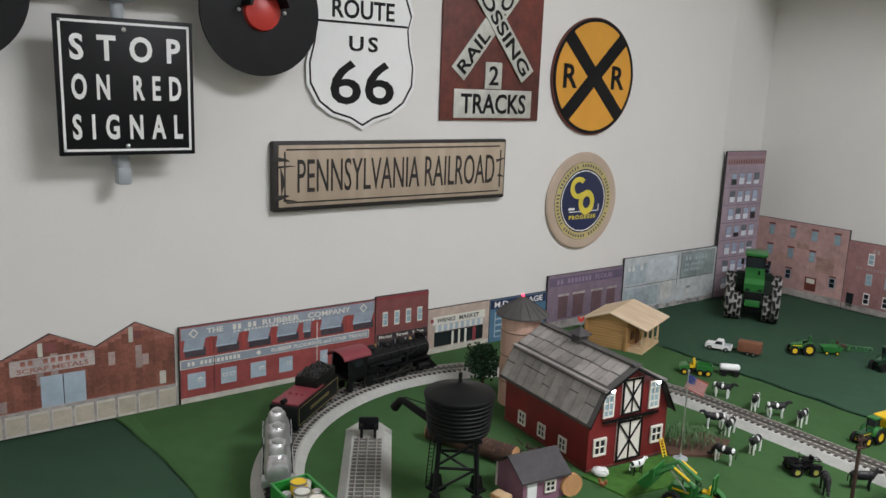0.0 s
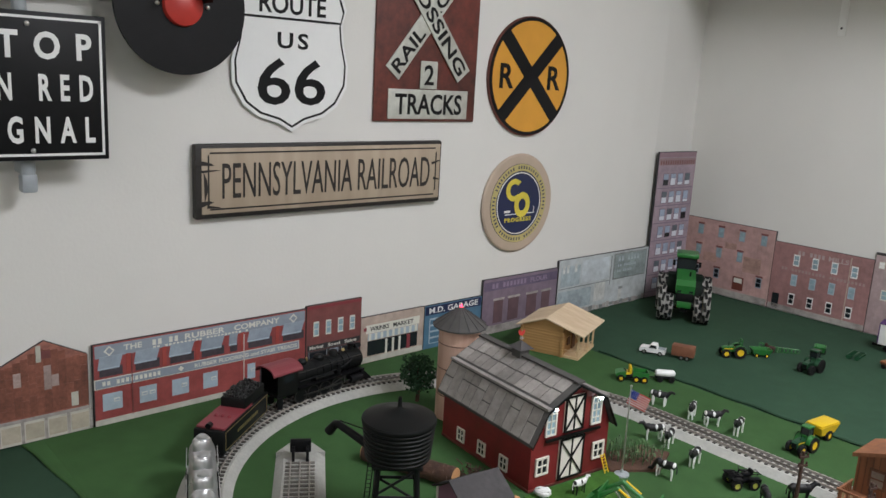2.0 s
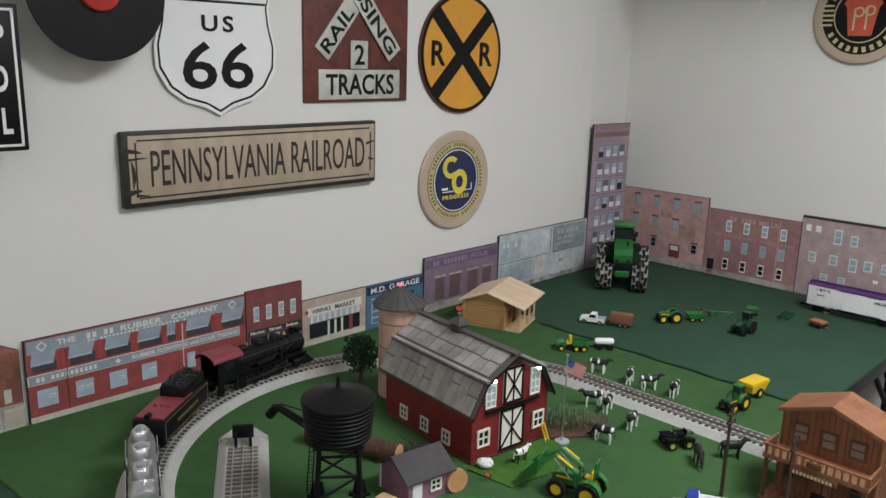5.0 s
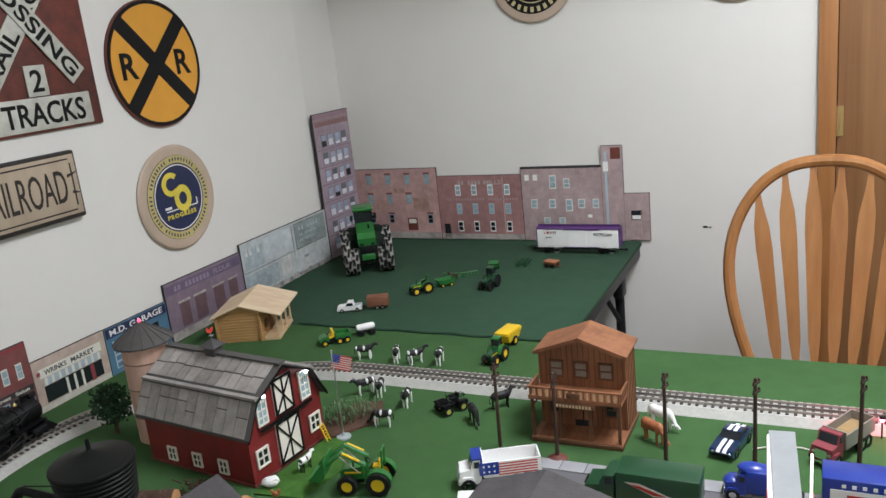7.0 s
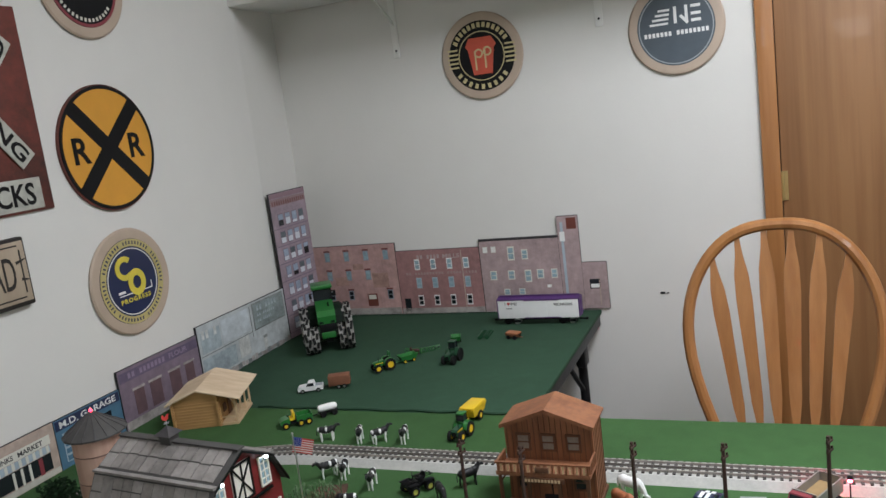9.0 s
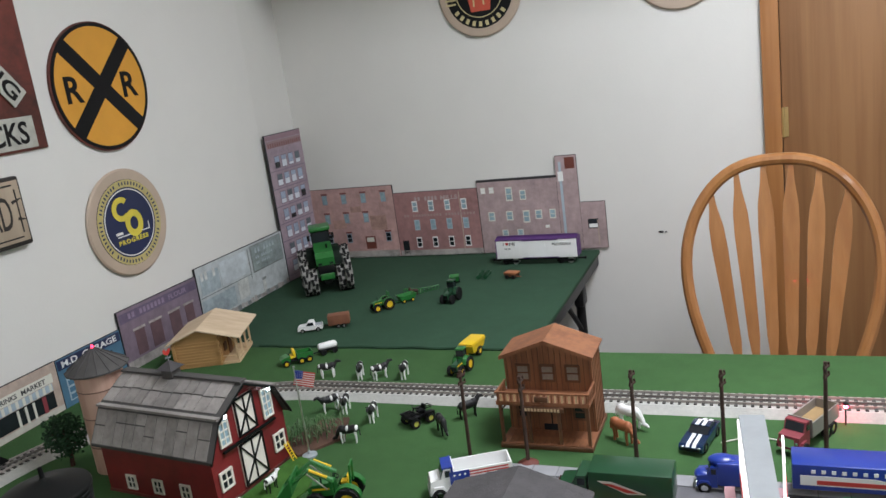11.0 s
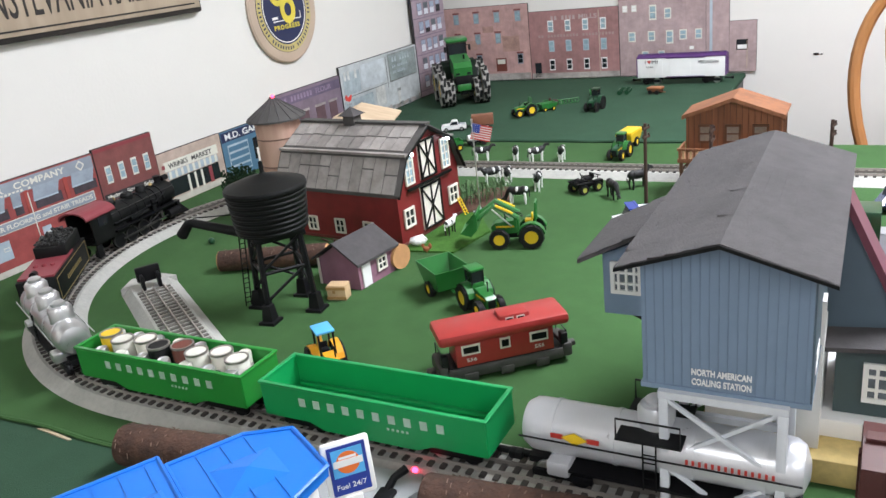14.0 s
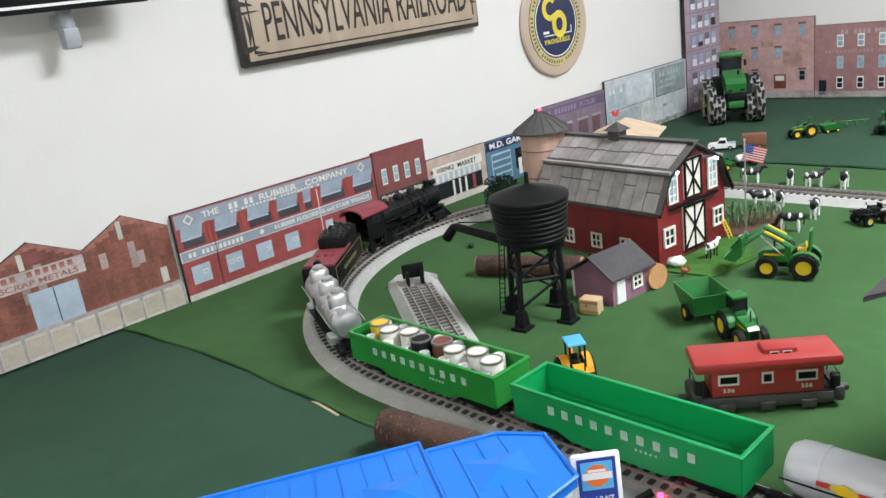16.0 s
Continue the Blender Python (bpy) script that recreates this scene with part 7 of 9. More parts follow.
def white_mark(t, sy, yo):
    side_words(t, "I", -0.10 * -sy, sy, yo, 0.064, 0.012, BLACK, None)
    ht = [(0, -0.005), (0.005, 0.001), (0.004, 0.004), (0.002, 0.0045), (0, 0.0025), (-0.002, 0.0045), (-0.004, 0.004), (-0.005, 0.001)]
    part("heart", M().prism(ht, sy * (yo - 0.0004), sy * (yo + 0.0006), "y", m=pose(-0.089 * -sy, 0, 0.064)), BRIGHTRED, t, "red heart", smooth=False)
    side_words(t, "MI", -0.073 * -sy, sy, yo, 0.064, 0.012, BLACK, 0.017)
    side_words(t, "MICHIGAN", 0.078 * -sy, sy, yo, 0.060, 0.012, BLACK, 0.055)
    lettering_blocks(t, -0.088 * -sy - 0.01, -0.088 * -sy + 0.01, sy * yo, 0.05, 0.004, 4, BLACK)


def at_loop(s):
    x, y, h = loop(s)
    return pose(x, y, RT, 0, 0, math.degrees(h))


s1 = S0 - 0.256
DARKOXIDE = mat("dark_oxide_sides", (0.075, 0.021, 0.018), 0.5, vary=0.15)
boxcar("box_car", "oxide-brown box car with white marks", DARKOXIDE, at_loop(s1 - 0.268), roof=DARKOXIDE, end=DARKOXIDE, mark=brown_mark)
boxcar("box_car", "teal box car with a white emblem", TEAL, at_loop(s1 - 0.268 - 0.284), mark=teal_mark)
boxcar("box_car", "dark oxide-brown box car with a round white emblem", DARKOXIDE, at_loop(s1 - 0.268 - 0.284 * 3), roof=DARKOXIDE, end=DARKOXIDE, mark=brown_mark)
boxcar("box_car", "white box car with a purple roof parked by the end wall", SHELLWHITE, pose(0.803, -0.136, TZ - 0.002, 0, 0, 0) @ Matrix.Diagonal((1, 0.74, 1.04, 1)), roof=PURPLE, end=PURPLE, mark=white_mark)


def flatcar(s):
    t = railcar("flat_car", "grey depressed-centre flat car", s)
    part("deck", M().box(-0.085, 0, 0.026, 0.06, 0.054, 0.008, 0.001).box(0.085, 0, 0.026, 0.06, 0.054, 0.008, 0.001).box(0, 0, 0.016, 0.12, 0.054, 0.006, 0.001).box(-0.058, 0, 0.021, 0.008, 0.054, 0.014).box(0.058, 0, 0.021, 0.008, 0.054, 0.014), GREYMETAL, t)
    bogie(t, -0.085)
    bogie(t, 0.085)
    couplers(t, 0.115)
    c = thing("machine_load", "red moulded transformer load on the flat car", "freight load", 0, 0, 0)
    c.matrix_basis = t.matrix_basis @ pose(0, 0, 0.019)
    part("housing", M().lathe([(0.030, 0), (0.032, 0.006), (0.032, 0.034), (0.037, 0.036), (0.037, 0.042), (0.028, 0.050), (0.02, 0.052)], n=8), BRIGHTRED, c, smooth=False)
    part("cap", M().box(0, 0, 0.055, 0.03, 0.012, 0.008, 0.002), BRIGHTRED, c)


flatcar(s1 - 0.268 - 0.284 * 2)


def caboose(name, label, at, body, roofm, frame, cupx=0.0, number="", moulded=False):
    t = thing(name, label, "caboose", 0, 0, 0)
    t.matrix_basis = at
    L, W, z0, z1 = 0.158, 0.05, 0.020, 0.060
    part("body", M().box(0, 0, (z0 + z1) / 2, L, W, z1 - z0, 0.001), body, t)
    RL = L + 0.052
    arc = [(0.031 * math.sin(radians(a)), z1 - 0.004 + 0.015 * math.cos(radians(a))) for a in range(-90, 91, 18)]
    if moulded:
        part("roof", M().box(0, 0, z1 + 0.004, RL, 0.066, 0.017, 0.0065), roofm, t)
        part("sole_bar", M().box(0, 0, 0.0105, L + 0.03, W + 0.004, 0.017, 0.003), CHASSIS, t, "dull grey pressed-metal chassis")
        for sx in (-1, 1):
            part("end_step", M().box(sx * (L / 2 + 0.022), 0, 0.014, 0.016, W + 0.006, 0.022, 0.005), CHASSIS, t)
            part("coupler", M().box(sx * (L / 2 + 0.036), 0, 0.010, 0.016, 0.010, 0.008, 0.002), CHASSIS, t)
        for x in (-0.058, 0, 0.058):
            for sy in (-1, 1):
                part("axle_box", M().box(x, sy * (W / 2 + 0.002), 0.004, 0.022, 0.004, 0.012, 0.002), CHASSIS, t)
    else:
        part("roof", M().prism(arc, -RL / 2, RL / 2, "x"), roofm, t)
    cp = part("cupola", M().box(cupx, 0, z1 + (0.0105 if moulded else 0.013), 0.05 if moulded else 0.044, 0.032, 0.018, 0.005 if moulded else 0.004), roofm, t)
    for sy in (-1, 1):
        for dx in (-0.009, 0.009):
            w = part("cupola_window", M().box(cupx + dx, sy * 0.0163, z1 + 0.012, 0.013, 0.001, 0.007), frame, cp, smooth=False)
            part("pane", M().box(cupx + dx, sy * 0.0167, z1 + 0.012, 0.010, 0.001, 0.0045), GLASSDARK, w, smooth=False)
        for x, w_, h_ in ((-0.055, 0.030, 0.015), (0.0, 0.017, 0.016), (0.055, 0.030, 0.015)):
            w = part("window", M().box(x, sy * (W / 2 + 0.0006), 0.044, w_, 0.0014, h_), frame, t, smooth=False)
            part("pane", M().box(x, sy * (W / 2 + 0.0011), 0.044, w_ - 0.006, 0.0014, h_ - 0.006), BLACK, w, smooth=False)
        if number:
            for x in (-0.055, 0.055):
                side_words(t, number, x, sy, W / 2 + 0.0008, 0.029, 0.0075, SHELLWHITE, 0.016)
        part("side_sill", M().box(0, sy * (W / 2 - 0.002), 0.016, L + 0.045, 0.003, 0.008), BLACKMETAL, t)
    for sx in (-1, 1):
        part("platform", M().box(sx * (L / 2 + 0.012), 0, 0.017, 0.024, W, 0.005, 0.001), BLACKMETAL, t)
        part("end_rail", M().tube([(sx * (L / 2 + 0.022), -0.022, 0.018), (sx * (L / 2 + 0.022), -0.022, 0.042), (sx * (L / 2 + 0.022), 0.022, 0.042), (sx * (L / 2 + 0.022), 0.022, 0.018)], 0.001, 5), BLACKMETAL, t)
        part("end_box", M().box(sx * (L / 2 + 0.018), -0.018, 0.03, 0.012, 0.014, 0.02, 0.003), BLACKMETAL, t)
    bogie(t, -0.055, 2, 0.026, 0.0078)
    bogie(t, 0.055, 2, 0.026, 0.0078)
    part("underframe", M().box(0, 0, 0.014, L, 0.02, 0.006).box(0, 0, 0.011, 0.05, 0.034, 0.008), BLACKMETAL, t)
    return t


CHASSIS = mat("dull_grey_chassis", (0.055, 0.052, 0.048), 0.6, vary=0.3, scale=60)
caboose("toy_caboose", "red toy caboose with cream-framed windows parked on the felt", pose(0.9555, -1.825, TZ + 0.004, 0, 0, 40) @ Matrix.Diagonal((0.70, 0.78, 0.80, 1)), CABRED, CABRED, BONE, 0.022, "556", moulded=True)
caboose("toy_caboose", "bright blue toy caboose at the end of the train", at_loop(s1 - 0.268 - 0.284 * 3 - 0.25), BLUE, BLUE, SHELLWHITE)


# ---- farm machines ----
AMBER = mat("amber_paint", (0.80, 0.36, 0.02), 0.35, vary=0.1)
PALELUG = mat("dusty_lug", (0.30, 0.29, 0.27), 0.75, vary=0.2, scale=60)

def wheel(t, x, y, r, w, hub=YELLOW, tread=9, tyre=None):
    tread = 9 if tyre else tread
    prof = [(r * 0.55, -w / 2), (r * 0.93, -w / 2), (r * 0.98, -w * 0.3), (r * 0.98, w * 0.3), (r * 0.93, w / 2), (r * 0.55, w / 2)]
    ty = part("tyre", M().lathe(prof, n=22, m=pose(x, y, r, 90), caps=False), tyre or RUBBER, t)
    lug = M()
    for k in range(tread):
        for q in (-1, 1):
            turn = math.degrees(2 * math.pi * (k + (0.25 * q if tyre else 0)) / tread)
            if tyre:
                lug.box(r * 0.975, 0, q * w * 0.235, r * 0.05, r * 0.50, w * 0.38, r * 0.02, m=pose(x, y, r, 90) @ pose(0, 0, 0, 0, 0, turn) @ pose(0, 0, 0, q * 12))
            else:
                lug.box(r * 0.985, 0, q * w * 0.25, r * 0.07, r * 0.16, w * 0.5, m=pose(x, y, r, 90) @ pose(0, 0, 0, 0, 0, turn + q * 7) @ pose(0, 0, 0, q * 25))
    part("tread", lug, RUBBER, ty, smooth=False)
    part("rim", M().lathe([(r * 0.56, -w * 0.40), (r * 0.52, -w * 0.36), (r * 0.2, -w * 0.22), (r * 0.2, w * 0.22), (r * 0.52, w * 0.36), (r * 0.56, w * 0.40)], n=18, m=pose(x, y, r, 90)), hub, ty)


def tractor(name, label, x, y, yaw, k, paint=None, hub=None, cab="cab", duals=False, z=TZ, roof=None, group="", loader=False, tyre=None, hood=None, seat=None):
    """k: length in metres. The tractor faces local +x."""
    paint, hub = paint or GREEN, hub or YELLOW
    t = thing(name, label, "tractor", x, y, z, yaw, group=group)
    rr, rf = (0.225 * k, 0.185 * k) if loader else (0.27 * k, 0.19 * k)
    if duals:
        part("hood", M().prism([(-0.06 * k, 0.44 * k), (0.45 * k, 0.42 * k), (0.47 * k, 0.53 * k), (0.40 * k, 0.60 * k), (-0.06 * k, 0.66 * k)], -0.145 * k, 0.145 * k, "y"), hood or paint, t, smooth=False)
        part("grille", M().box(0.30 * k, 0, 0.36 * k, 0.30 * k, 0.26 * k, 0.13 * k, 0.01 * k), BLACK, t)
        part("nose", M().box(0.40 * k, 0, 0.26 * k, 0.12 * k, 0.22 * k, 0.09 * k, 0.012 * k), hood or paint, t)
        for q in (-1, 1):
            part("headlight", M().box(0.468 * k, q * 0.09 * k, 0.45 * k, 0.008 * k, 0.06 * k, 0.025 * k), GLASSDARK, t)
            part("mirror", M().box(-0.06 * k, q * 0.20 * k, 0.74 * k, 0.012 * k, 0.04 * k, 0.08 * k, 0.004 * k).tube([(-0.06 * k, q * 0.14 * k, 0.78 * k), (-0.06 * k, q * 0.20 * k, 0.77 * k)], 0.006 * k, 5), BLACK, t)
    else:
        part("hood", M().prism([(-0.02 * k, 0.26 * k), (0.46 * k, 0.22 * k), (0.47 * k, 0.40 * k), (0.40 * k, 0.45 * k), (-0.02 * k, 0.50 * k)], -0.105 * k, 0.105 * k, "y"), hood or paint, t, smooth=False)
        part("grille", M().box(0.472 * k, 0, 0.31 * k, 0.01 * k, 0.16 * k, 0.15 * k), BLACK, t)
        for q in (-1, 1):
            part("side_stripe", M().box(0.2 * k, q * 0.107 * k, 0.38 * k, 0.38 * k, 0.006 * k, 0.035 * k), hub, t)
    part("chassis", M().box(0.05 * k, 0, 0.21 * k, 0.72 * k, 0.12 * k, 0.12 * k, 0.01 * k).cyl((0.33 * k, -0.2 * k, rf), (0.33 * k, 0.2 * k, rf), 0.025 * k).cyl((-0.25 * k, -0.24 * k, rr), (-0.25 * k, 0.24 * k, rr), 0.03 * k), BLACK, t)
    part("exhaust", M().cyl((0.22 * k, 0.06 * k, 0.45 * k), (0.22 * k, 0.06 * k, 0.68 * k), 0.014 * k, n=8), BLACK, t)
    for s in (-1, 1):
        arc = []
        for a in range(10, 171, 20):
            arc.append((-0.25 * k + (rr + 0.03 * k) * math.cos(radians(a)), rr + (rr + 0.03 * k) * math.sin(radians(a))))
        arc += [(-0.25 * k + (rr + 0.012 * k) * math.cos(radians(a)), rr + (rr + 0.012 * k) * math.sin(radians(a))) for a in range(170, 9, -20)]
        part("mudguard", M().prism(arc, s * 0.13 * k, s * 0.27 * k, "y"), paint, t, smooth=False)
        wheel(t, -0.25 * k, s * 0.24 * k, rr, 0.15 * k, hub, tyre=tyre)
        wheel(t, 0.33 * k, s * 0.22 * k, rf, 0.12 * k, hub, tyre=tyre)
        if duals:
            wheel(t, -0.25 * k, s * 0.37 * k, rr, 0.11 * k, hub, tyre=tyre)
            wheel(t, 0.33 * k, s * 0.34 * k, rr * 0.94, 0.11 * k, hub, tyre=tyre)
    if cab == "canopy":
        part("seat", M().box(-0.2 * k, 0, 0.46 * k, 0.14 * k, 0.14 * k, 0.05 * k, 0.015 * k).box(-0.265 * k, 0, 0.53 * k, 0.03 * k, 0.13 * k, 0.12 * k, 0.012 * k), BLACK, t)
        for sx in (-1, 1):
            for sy in (-1, 1):
                part("canopy_post", M().box((-0.16 + sx * 0.17) * k, sy * 0.13 * k, 0.64 * k, 0.03 * k, 0.03 * k, 0.44 * k), BLACK, t)
        part("canopy_roof", M().box(-0.16 * k, 0, 0.875 * k, 0.42 * k, 0.33 * k, 0.045 * k, 0.015 * k), roof or paint, t)
        part("backhoe_arm", M().tube([(-0.40 * k, 0, 0.40 * k), (-0.52 * k, 0, 0.74 * k), (-0.66 * k, 0, 0.30 * k)], 0.035 * k, 6), paint, t)
        part("front_bucket", M().prism([(0.60 * k, 0.40 * k), (0.60 * k, 0.06 * k), (0.78 * k, 0.05 * k), (0.64 * k, 0.10 * k)], -0.24 * k, 0.24 * k, "y"), paint, t, smooth=False)
    elif cab == "cab":
        cw = 1.12 if duals else 1.0
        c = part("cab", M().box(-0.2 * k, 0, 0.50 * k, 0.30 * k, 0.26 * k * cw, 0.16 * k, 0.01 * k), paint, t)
        for sx in (-1, 1):
            for sy in (-1, 1):
                part("cab_post", M().box((-0.2 + sx * 0.14) * k, sy * 0.125 * k * cw, 0.70 * k, 0.022 * k, 0.022 * k, 0.30 * k), BLACK, c)
        part("cab_glass", M().box(-0.2 * k, 0, 0.69 * k, 0.27 * k, 0.24 * k * cw, 0.24 * k), GLASSDARK, c)
        part("cab_roof", M().box(-0.2 * k, 0, 0.855 * k, 0.36 * k, 0.31 * k * cw, 0.06 * k, 0.02 * k), roof or paint, c)
    else:
        part("seat", M().box(-0.2 * k, 0, 0.46 * k, 0.14 * k, 0.14 * k, 0.05 * k, 0.015 * k).box(-0.265 * k, 0, 0.53 * k, 0.03 * k, 0.13 * k, 0.12 * k, 0.012 * k), seat or hub, t)
        part("steering_wheel", ring(M(), 0.05 * k, 0.064 * k, -0.006 * k, 0.006 * k, 16), BLACK, t, at=pose(-0.05 * k, 0, 0.57 * k, 0, -35))
        part("roll_bar", M().tube([(-0.32 * k, -0.11 * k, 0.42 * k), (-0.34 * k, -0.11 * k, 0.80 * k), (-0.34 * k, 0.11 * k, 0.80 * k), (-0.32 * k, 0.11 * k, 0.42 * k)], 0.022 * k, 6), paint, t)
    if loader:
        for s in (-1, 1):
            part("loader_arm", M().tube([(-0.02 * k, s * 0.15 * k, 0.56 * k), (0.40 * k, s * 0.15 * k, 0.80 * k), (0.72 * k, s * 0.15 * k, 0.56 * k)], 0.036 * k, 6, flat=1.3).box(0.03 * k, s * 0.15 * k, 0.44 * k, 0.05 * k, 0.04 * k, 0.3 * k), paint, t)
            part("hydraulic_ram", M().tube([(0.1 * k, s * 0.15 * k, 0.4 * k), (0.44 * k, s * 0.15 * k, 0.74 * k)], 0.014 * k, 6), STEEL, t)
        bp = [(0.70 * k, 0.69 * k), (0.71 * k, 0.39 * k), (0.83 * k, 0.27 * k), (1.02 * k, 0.33 * k), (1.01 * k, 0.355 * k), (0.84 * k, 0.305 * k), (0.74 * k, 0.41 * k), (0.73 * k, 0.69 * k)]
        bk = part("bucket", M().prism(bp, -0.26 * k, 0.26 * k, "y"), paint, t, smooth=False)
        for s in (-1, 1):
            part("bucket_cheek", M().prism([(0.70 * k, 0.69 * k), (0.71 * k, 0.39 * k), (0.83 * k, 0.27 * k), (1.02 * k, 0.33 * k)], s * 0.255 * k, s * 0.27 * k, "y"), paint, bk, smooth=False)
        for s in (-1, 1):
            part("yellow_brace", M().tube([(0.06 * k, s * 0.185 * k, 0.65 * k), (0.36 * k, s * 0.185 * k, 0.81 * k)], 0.024 * k, 5), hub, t)
    return t


# near-black green on cab base and mudguards: shade put into the paint
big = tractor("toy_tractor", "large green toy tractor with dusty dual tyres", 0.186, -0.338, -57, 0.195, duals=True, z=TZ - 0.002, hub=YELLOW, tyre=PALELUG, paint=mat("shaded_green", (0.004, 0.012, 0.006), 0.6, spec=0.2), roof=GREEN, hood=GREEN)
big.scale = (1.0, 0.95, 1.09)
tractor("toy_tractor", "green toy tractor with a front loader and yellow hubs", 0.829, -1.462, 197, 0.086, cab="open", loader=True)
tractor("toy_tractor", "small green cab tractor hitched to a grain cart", 0.872, -1.698, -38, 0.066)
tractor("toy_tractor", "yellow backhoe tractor with a sky-blue roof", 0.776, -1.902, -38, 0.066, paint=AMBER, hub=BLACK, roof=SKYBLUE, cab="canopy")
tractor("toy_tractor", "small green open tractor with yellow wheels on dark felt", 0.4755, -0.556, 229, 0.060, z=TZ - 0.002, cab="open", seat=BLACK)
tractor("toy_tractor", "dark green cab tractor facing the room", 0.650, -0.490, -95, 0.064, paint=DEEPGREEN, hub=BLACK, z=TZ - 0.002)
tractor("toy_tractor", "green tractor pulling a yellow spreader", 0.848, -0.960, -97, 0.058, hood=DEEPGREEN)


def cart(name, label, x, y, yaw, L, W, H, paint, wheels=2, r=0.010, hub=YELLOW, z=TZ, flare=1.25, lid=None):
    t = thing(name, label, "farm wagon", x, y, z, yaw)
    b0, b1 = L * 0.36, L * 0.5
    w0, w1 = W * 0.5 / flare, W * 0.5
    zb = r * 1.2
    outer = [(-b0, -w0, zb), (b0, -w0, zb), (b0, w0, zb), (-b0, w0, zb), (-b1, -w1, zb + H), (b1, -w1, zb + H), (b1, w1, zb + H), (-b1, w1, zb + H)]
    k = 0.9
    inner = [(a * k, b * k, c + 0.002) for a, b, c in outer[:4]] + [(a * 0.95, b * 0.93, c) for a, b, c in outer[4:]]
    fs = [(0, 3, 2, 1), (0, 1, 5, 4), (1, 2, 6, 5), (2, 3, 7, 6), (3, 0, 4, 7), (8, 9, 10, 11), (8, 12, 13, 9), (9, 13, 14, 10), (10, 14, 15, 11), (11, 15, 12, 8)]
    fs += [(4, 5, 13, 12), (5, 6, 14, 13), (6, 7, 15, 14), (7, 4, 12, 15)]
    part("hopper", M().add(outer + inner, fs), paint, t, smooth=False)
    if lid:
        part("load_cover", M().box(0, 0, zb + H + 0.002, L * 0.96, W * 0.95, 0.005, 0.002), lid, t)
    part("drawbar", M().tube([(L * 0.36, 0, r), (L * 0.72, 0, r)], 0.0016, 6), paint, t)
    xs = (0,) if wheels == 2 else (-L * 0.25, L * 0.25)
    for wx in xs:
        for s in (-1, 1):
            wheel(t, wx, s * (W * 0.42), r, r * 0.7, hub, 8)
    return t


cart("grain_cart", "green hopper grain cart with yellow wheels", 0.797, -1.656, -38, 0.068, 0.052, 0.030, GREEN, r=0.0115)
cart("hay_wagon", "small green wagon with yellow wheels", 0.516, -0.486, 228, 0.052, 0.030, 0.015, GREEN, 4, 0.0052, z=TZ - 0.002)
cart("seed_drill", "small green implement on dark felt", 0.598, -0.322, -70, 0.036, 0.030, 0.014, GREEN, 2, 0.006, z=TZ - 0.002)
cart("flat_wagon", "small orange-brown wagon on dark felt", 0.762, -0.287, -15, 0.042, 0.028, 0.008, mat("wagon_orange", (0.20, 0.075, 0.035), 0.6), 4, 0.006, hub=BLACK, z=TZ - 0.002, lid=mat("wagon_deck", (0.36, 0.14, 0.06), 0.6))
cart("spreader_wagon", "yellow spreader wagon behind the tractor", 0.842, -0.862, -97, 0.066, 0.036, 0.019, YELLOW, 2, 0.0105, lid=YELLOW)
uv = thing("utility_vehicle", "six-wheeled green utility vehicle with a yellow seat", "farm vehicle", 0.430, -0.928, TZ, 222)
part("chassis", M().box(0, 0, 0.0095, 0.066, 0.020, 0.005, 0.001), BLACK, uv)
part("hood", M().prism([(0.014, 0.011), (0.036, 0.011), (0.037, 0.017), (0.030, 0.021), (0.014, 0.024)], -0.014, 0.014, "y"), GREEN, uv, smooth=False)
part("cargo_bed", M().box(-0.0195, 0, 0.0135, 0.036, 0.030, 0.003).box(-0.0195, 0.0145, 0.019, 0.036, 0.0018, 0.011).box(-0.0195, -0.0145, 0.019, 0.036, 0.0018, 0.011).box(-0.0368, 0, 0.019, 0.0018, 0.030, 0.011).box(-0.0022, 0, 0.020, 0.0018, 0.030, 0.013), GREEN, uv, smooth=False)
part("seat", M().box(0.004, 0, 0.026, 0.006, 0.024, 0.018, 0.002).box(0.010, 0, 0.0185, 0.010, 0.024, 0.006, 0.002), YELLOW, uv, "yellow moulded double seat")
part("steering_wheel", ring(M(), 0.0030, 0.0042, -0.0006, 0.0006, 14), BLACK, uv, at=pose(0.017, 0.006, 0.027, 0, -40))
for wx in (-0.028, -0.010, 0.025):
    for s in (-1, 1):
        wheel(uv, wx, s * 0.0145, 0.0078, 0.008, YELLOW, 8)
tk = thing("tank_trailer", "small white tank trailer on four wheels", "trailer", 0.478, -0.864, TZ, 225, scale=1.12)
part("tank", M().lathe([(0.002, 0), (0.006, 0.002), (0.0075, 0.006), (0.0075, 0.036), (0.006, 0.040), (0.002, 0.042)], n=16, m=pose(-0.021, 0, 0.0165, 0, 90, 0)), SHELLWHITE, tk)
part("frame", M().box(0, 0, 0.008, 0.04, 0.012, 0.003).tube([(0.02, 0, 0.007), (0.035, 0, 0.006)], 0.001), BLACK, tk)
for wx in (-0.012, 0.012):
    for s in (-1, 1):
        wheel(tk, wx, s * 0.011, 0.006, 0.005, BLACK, 8)


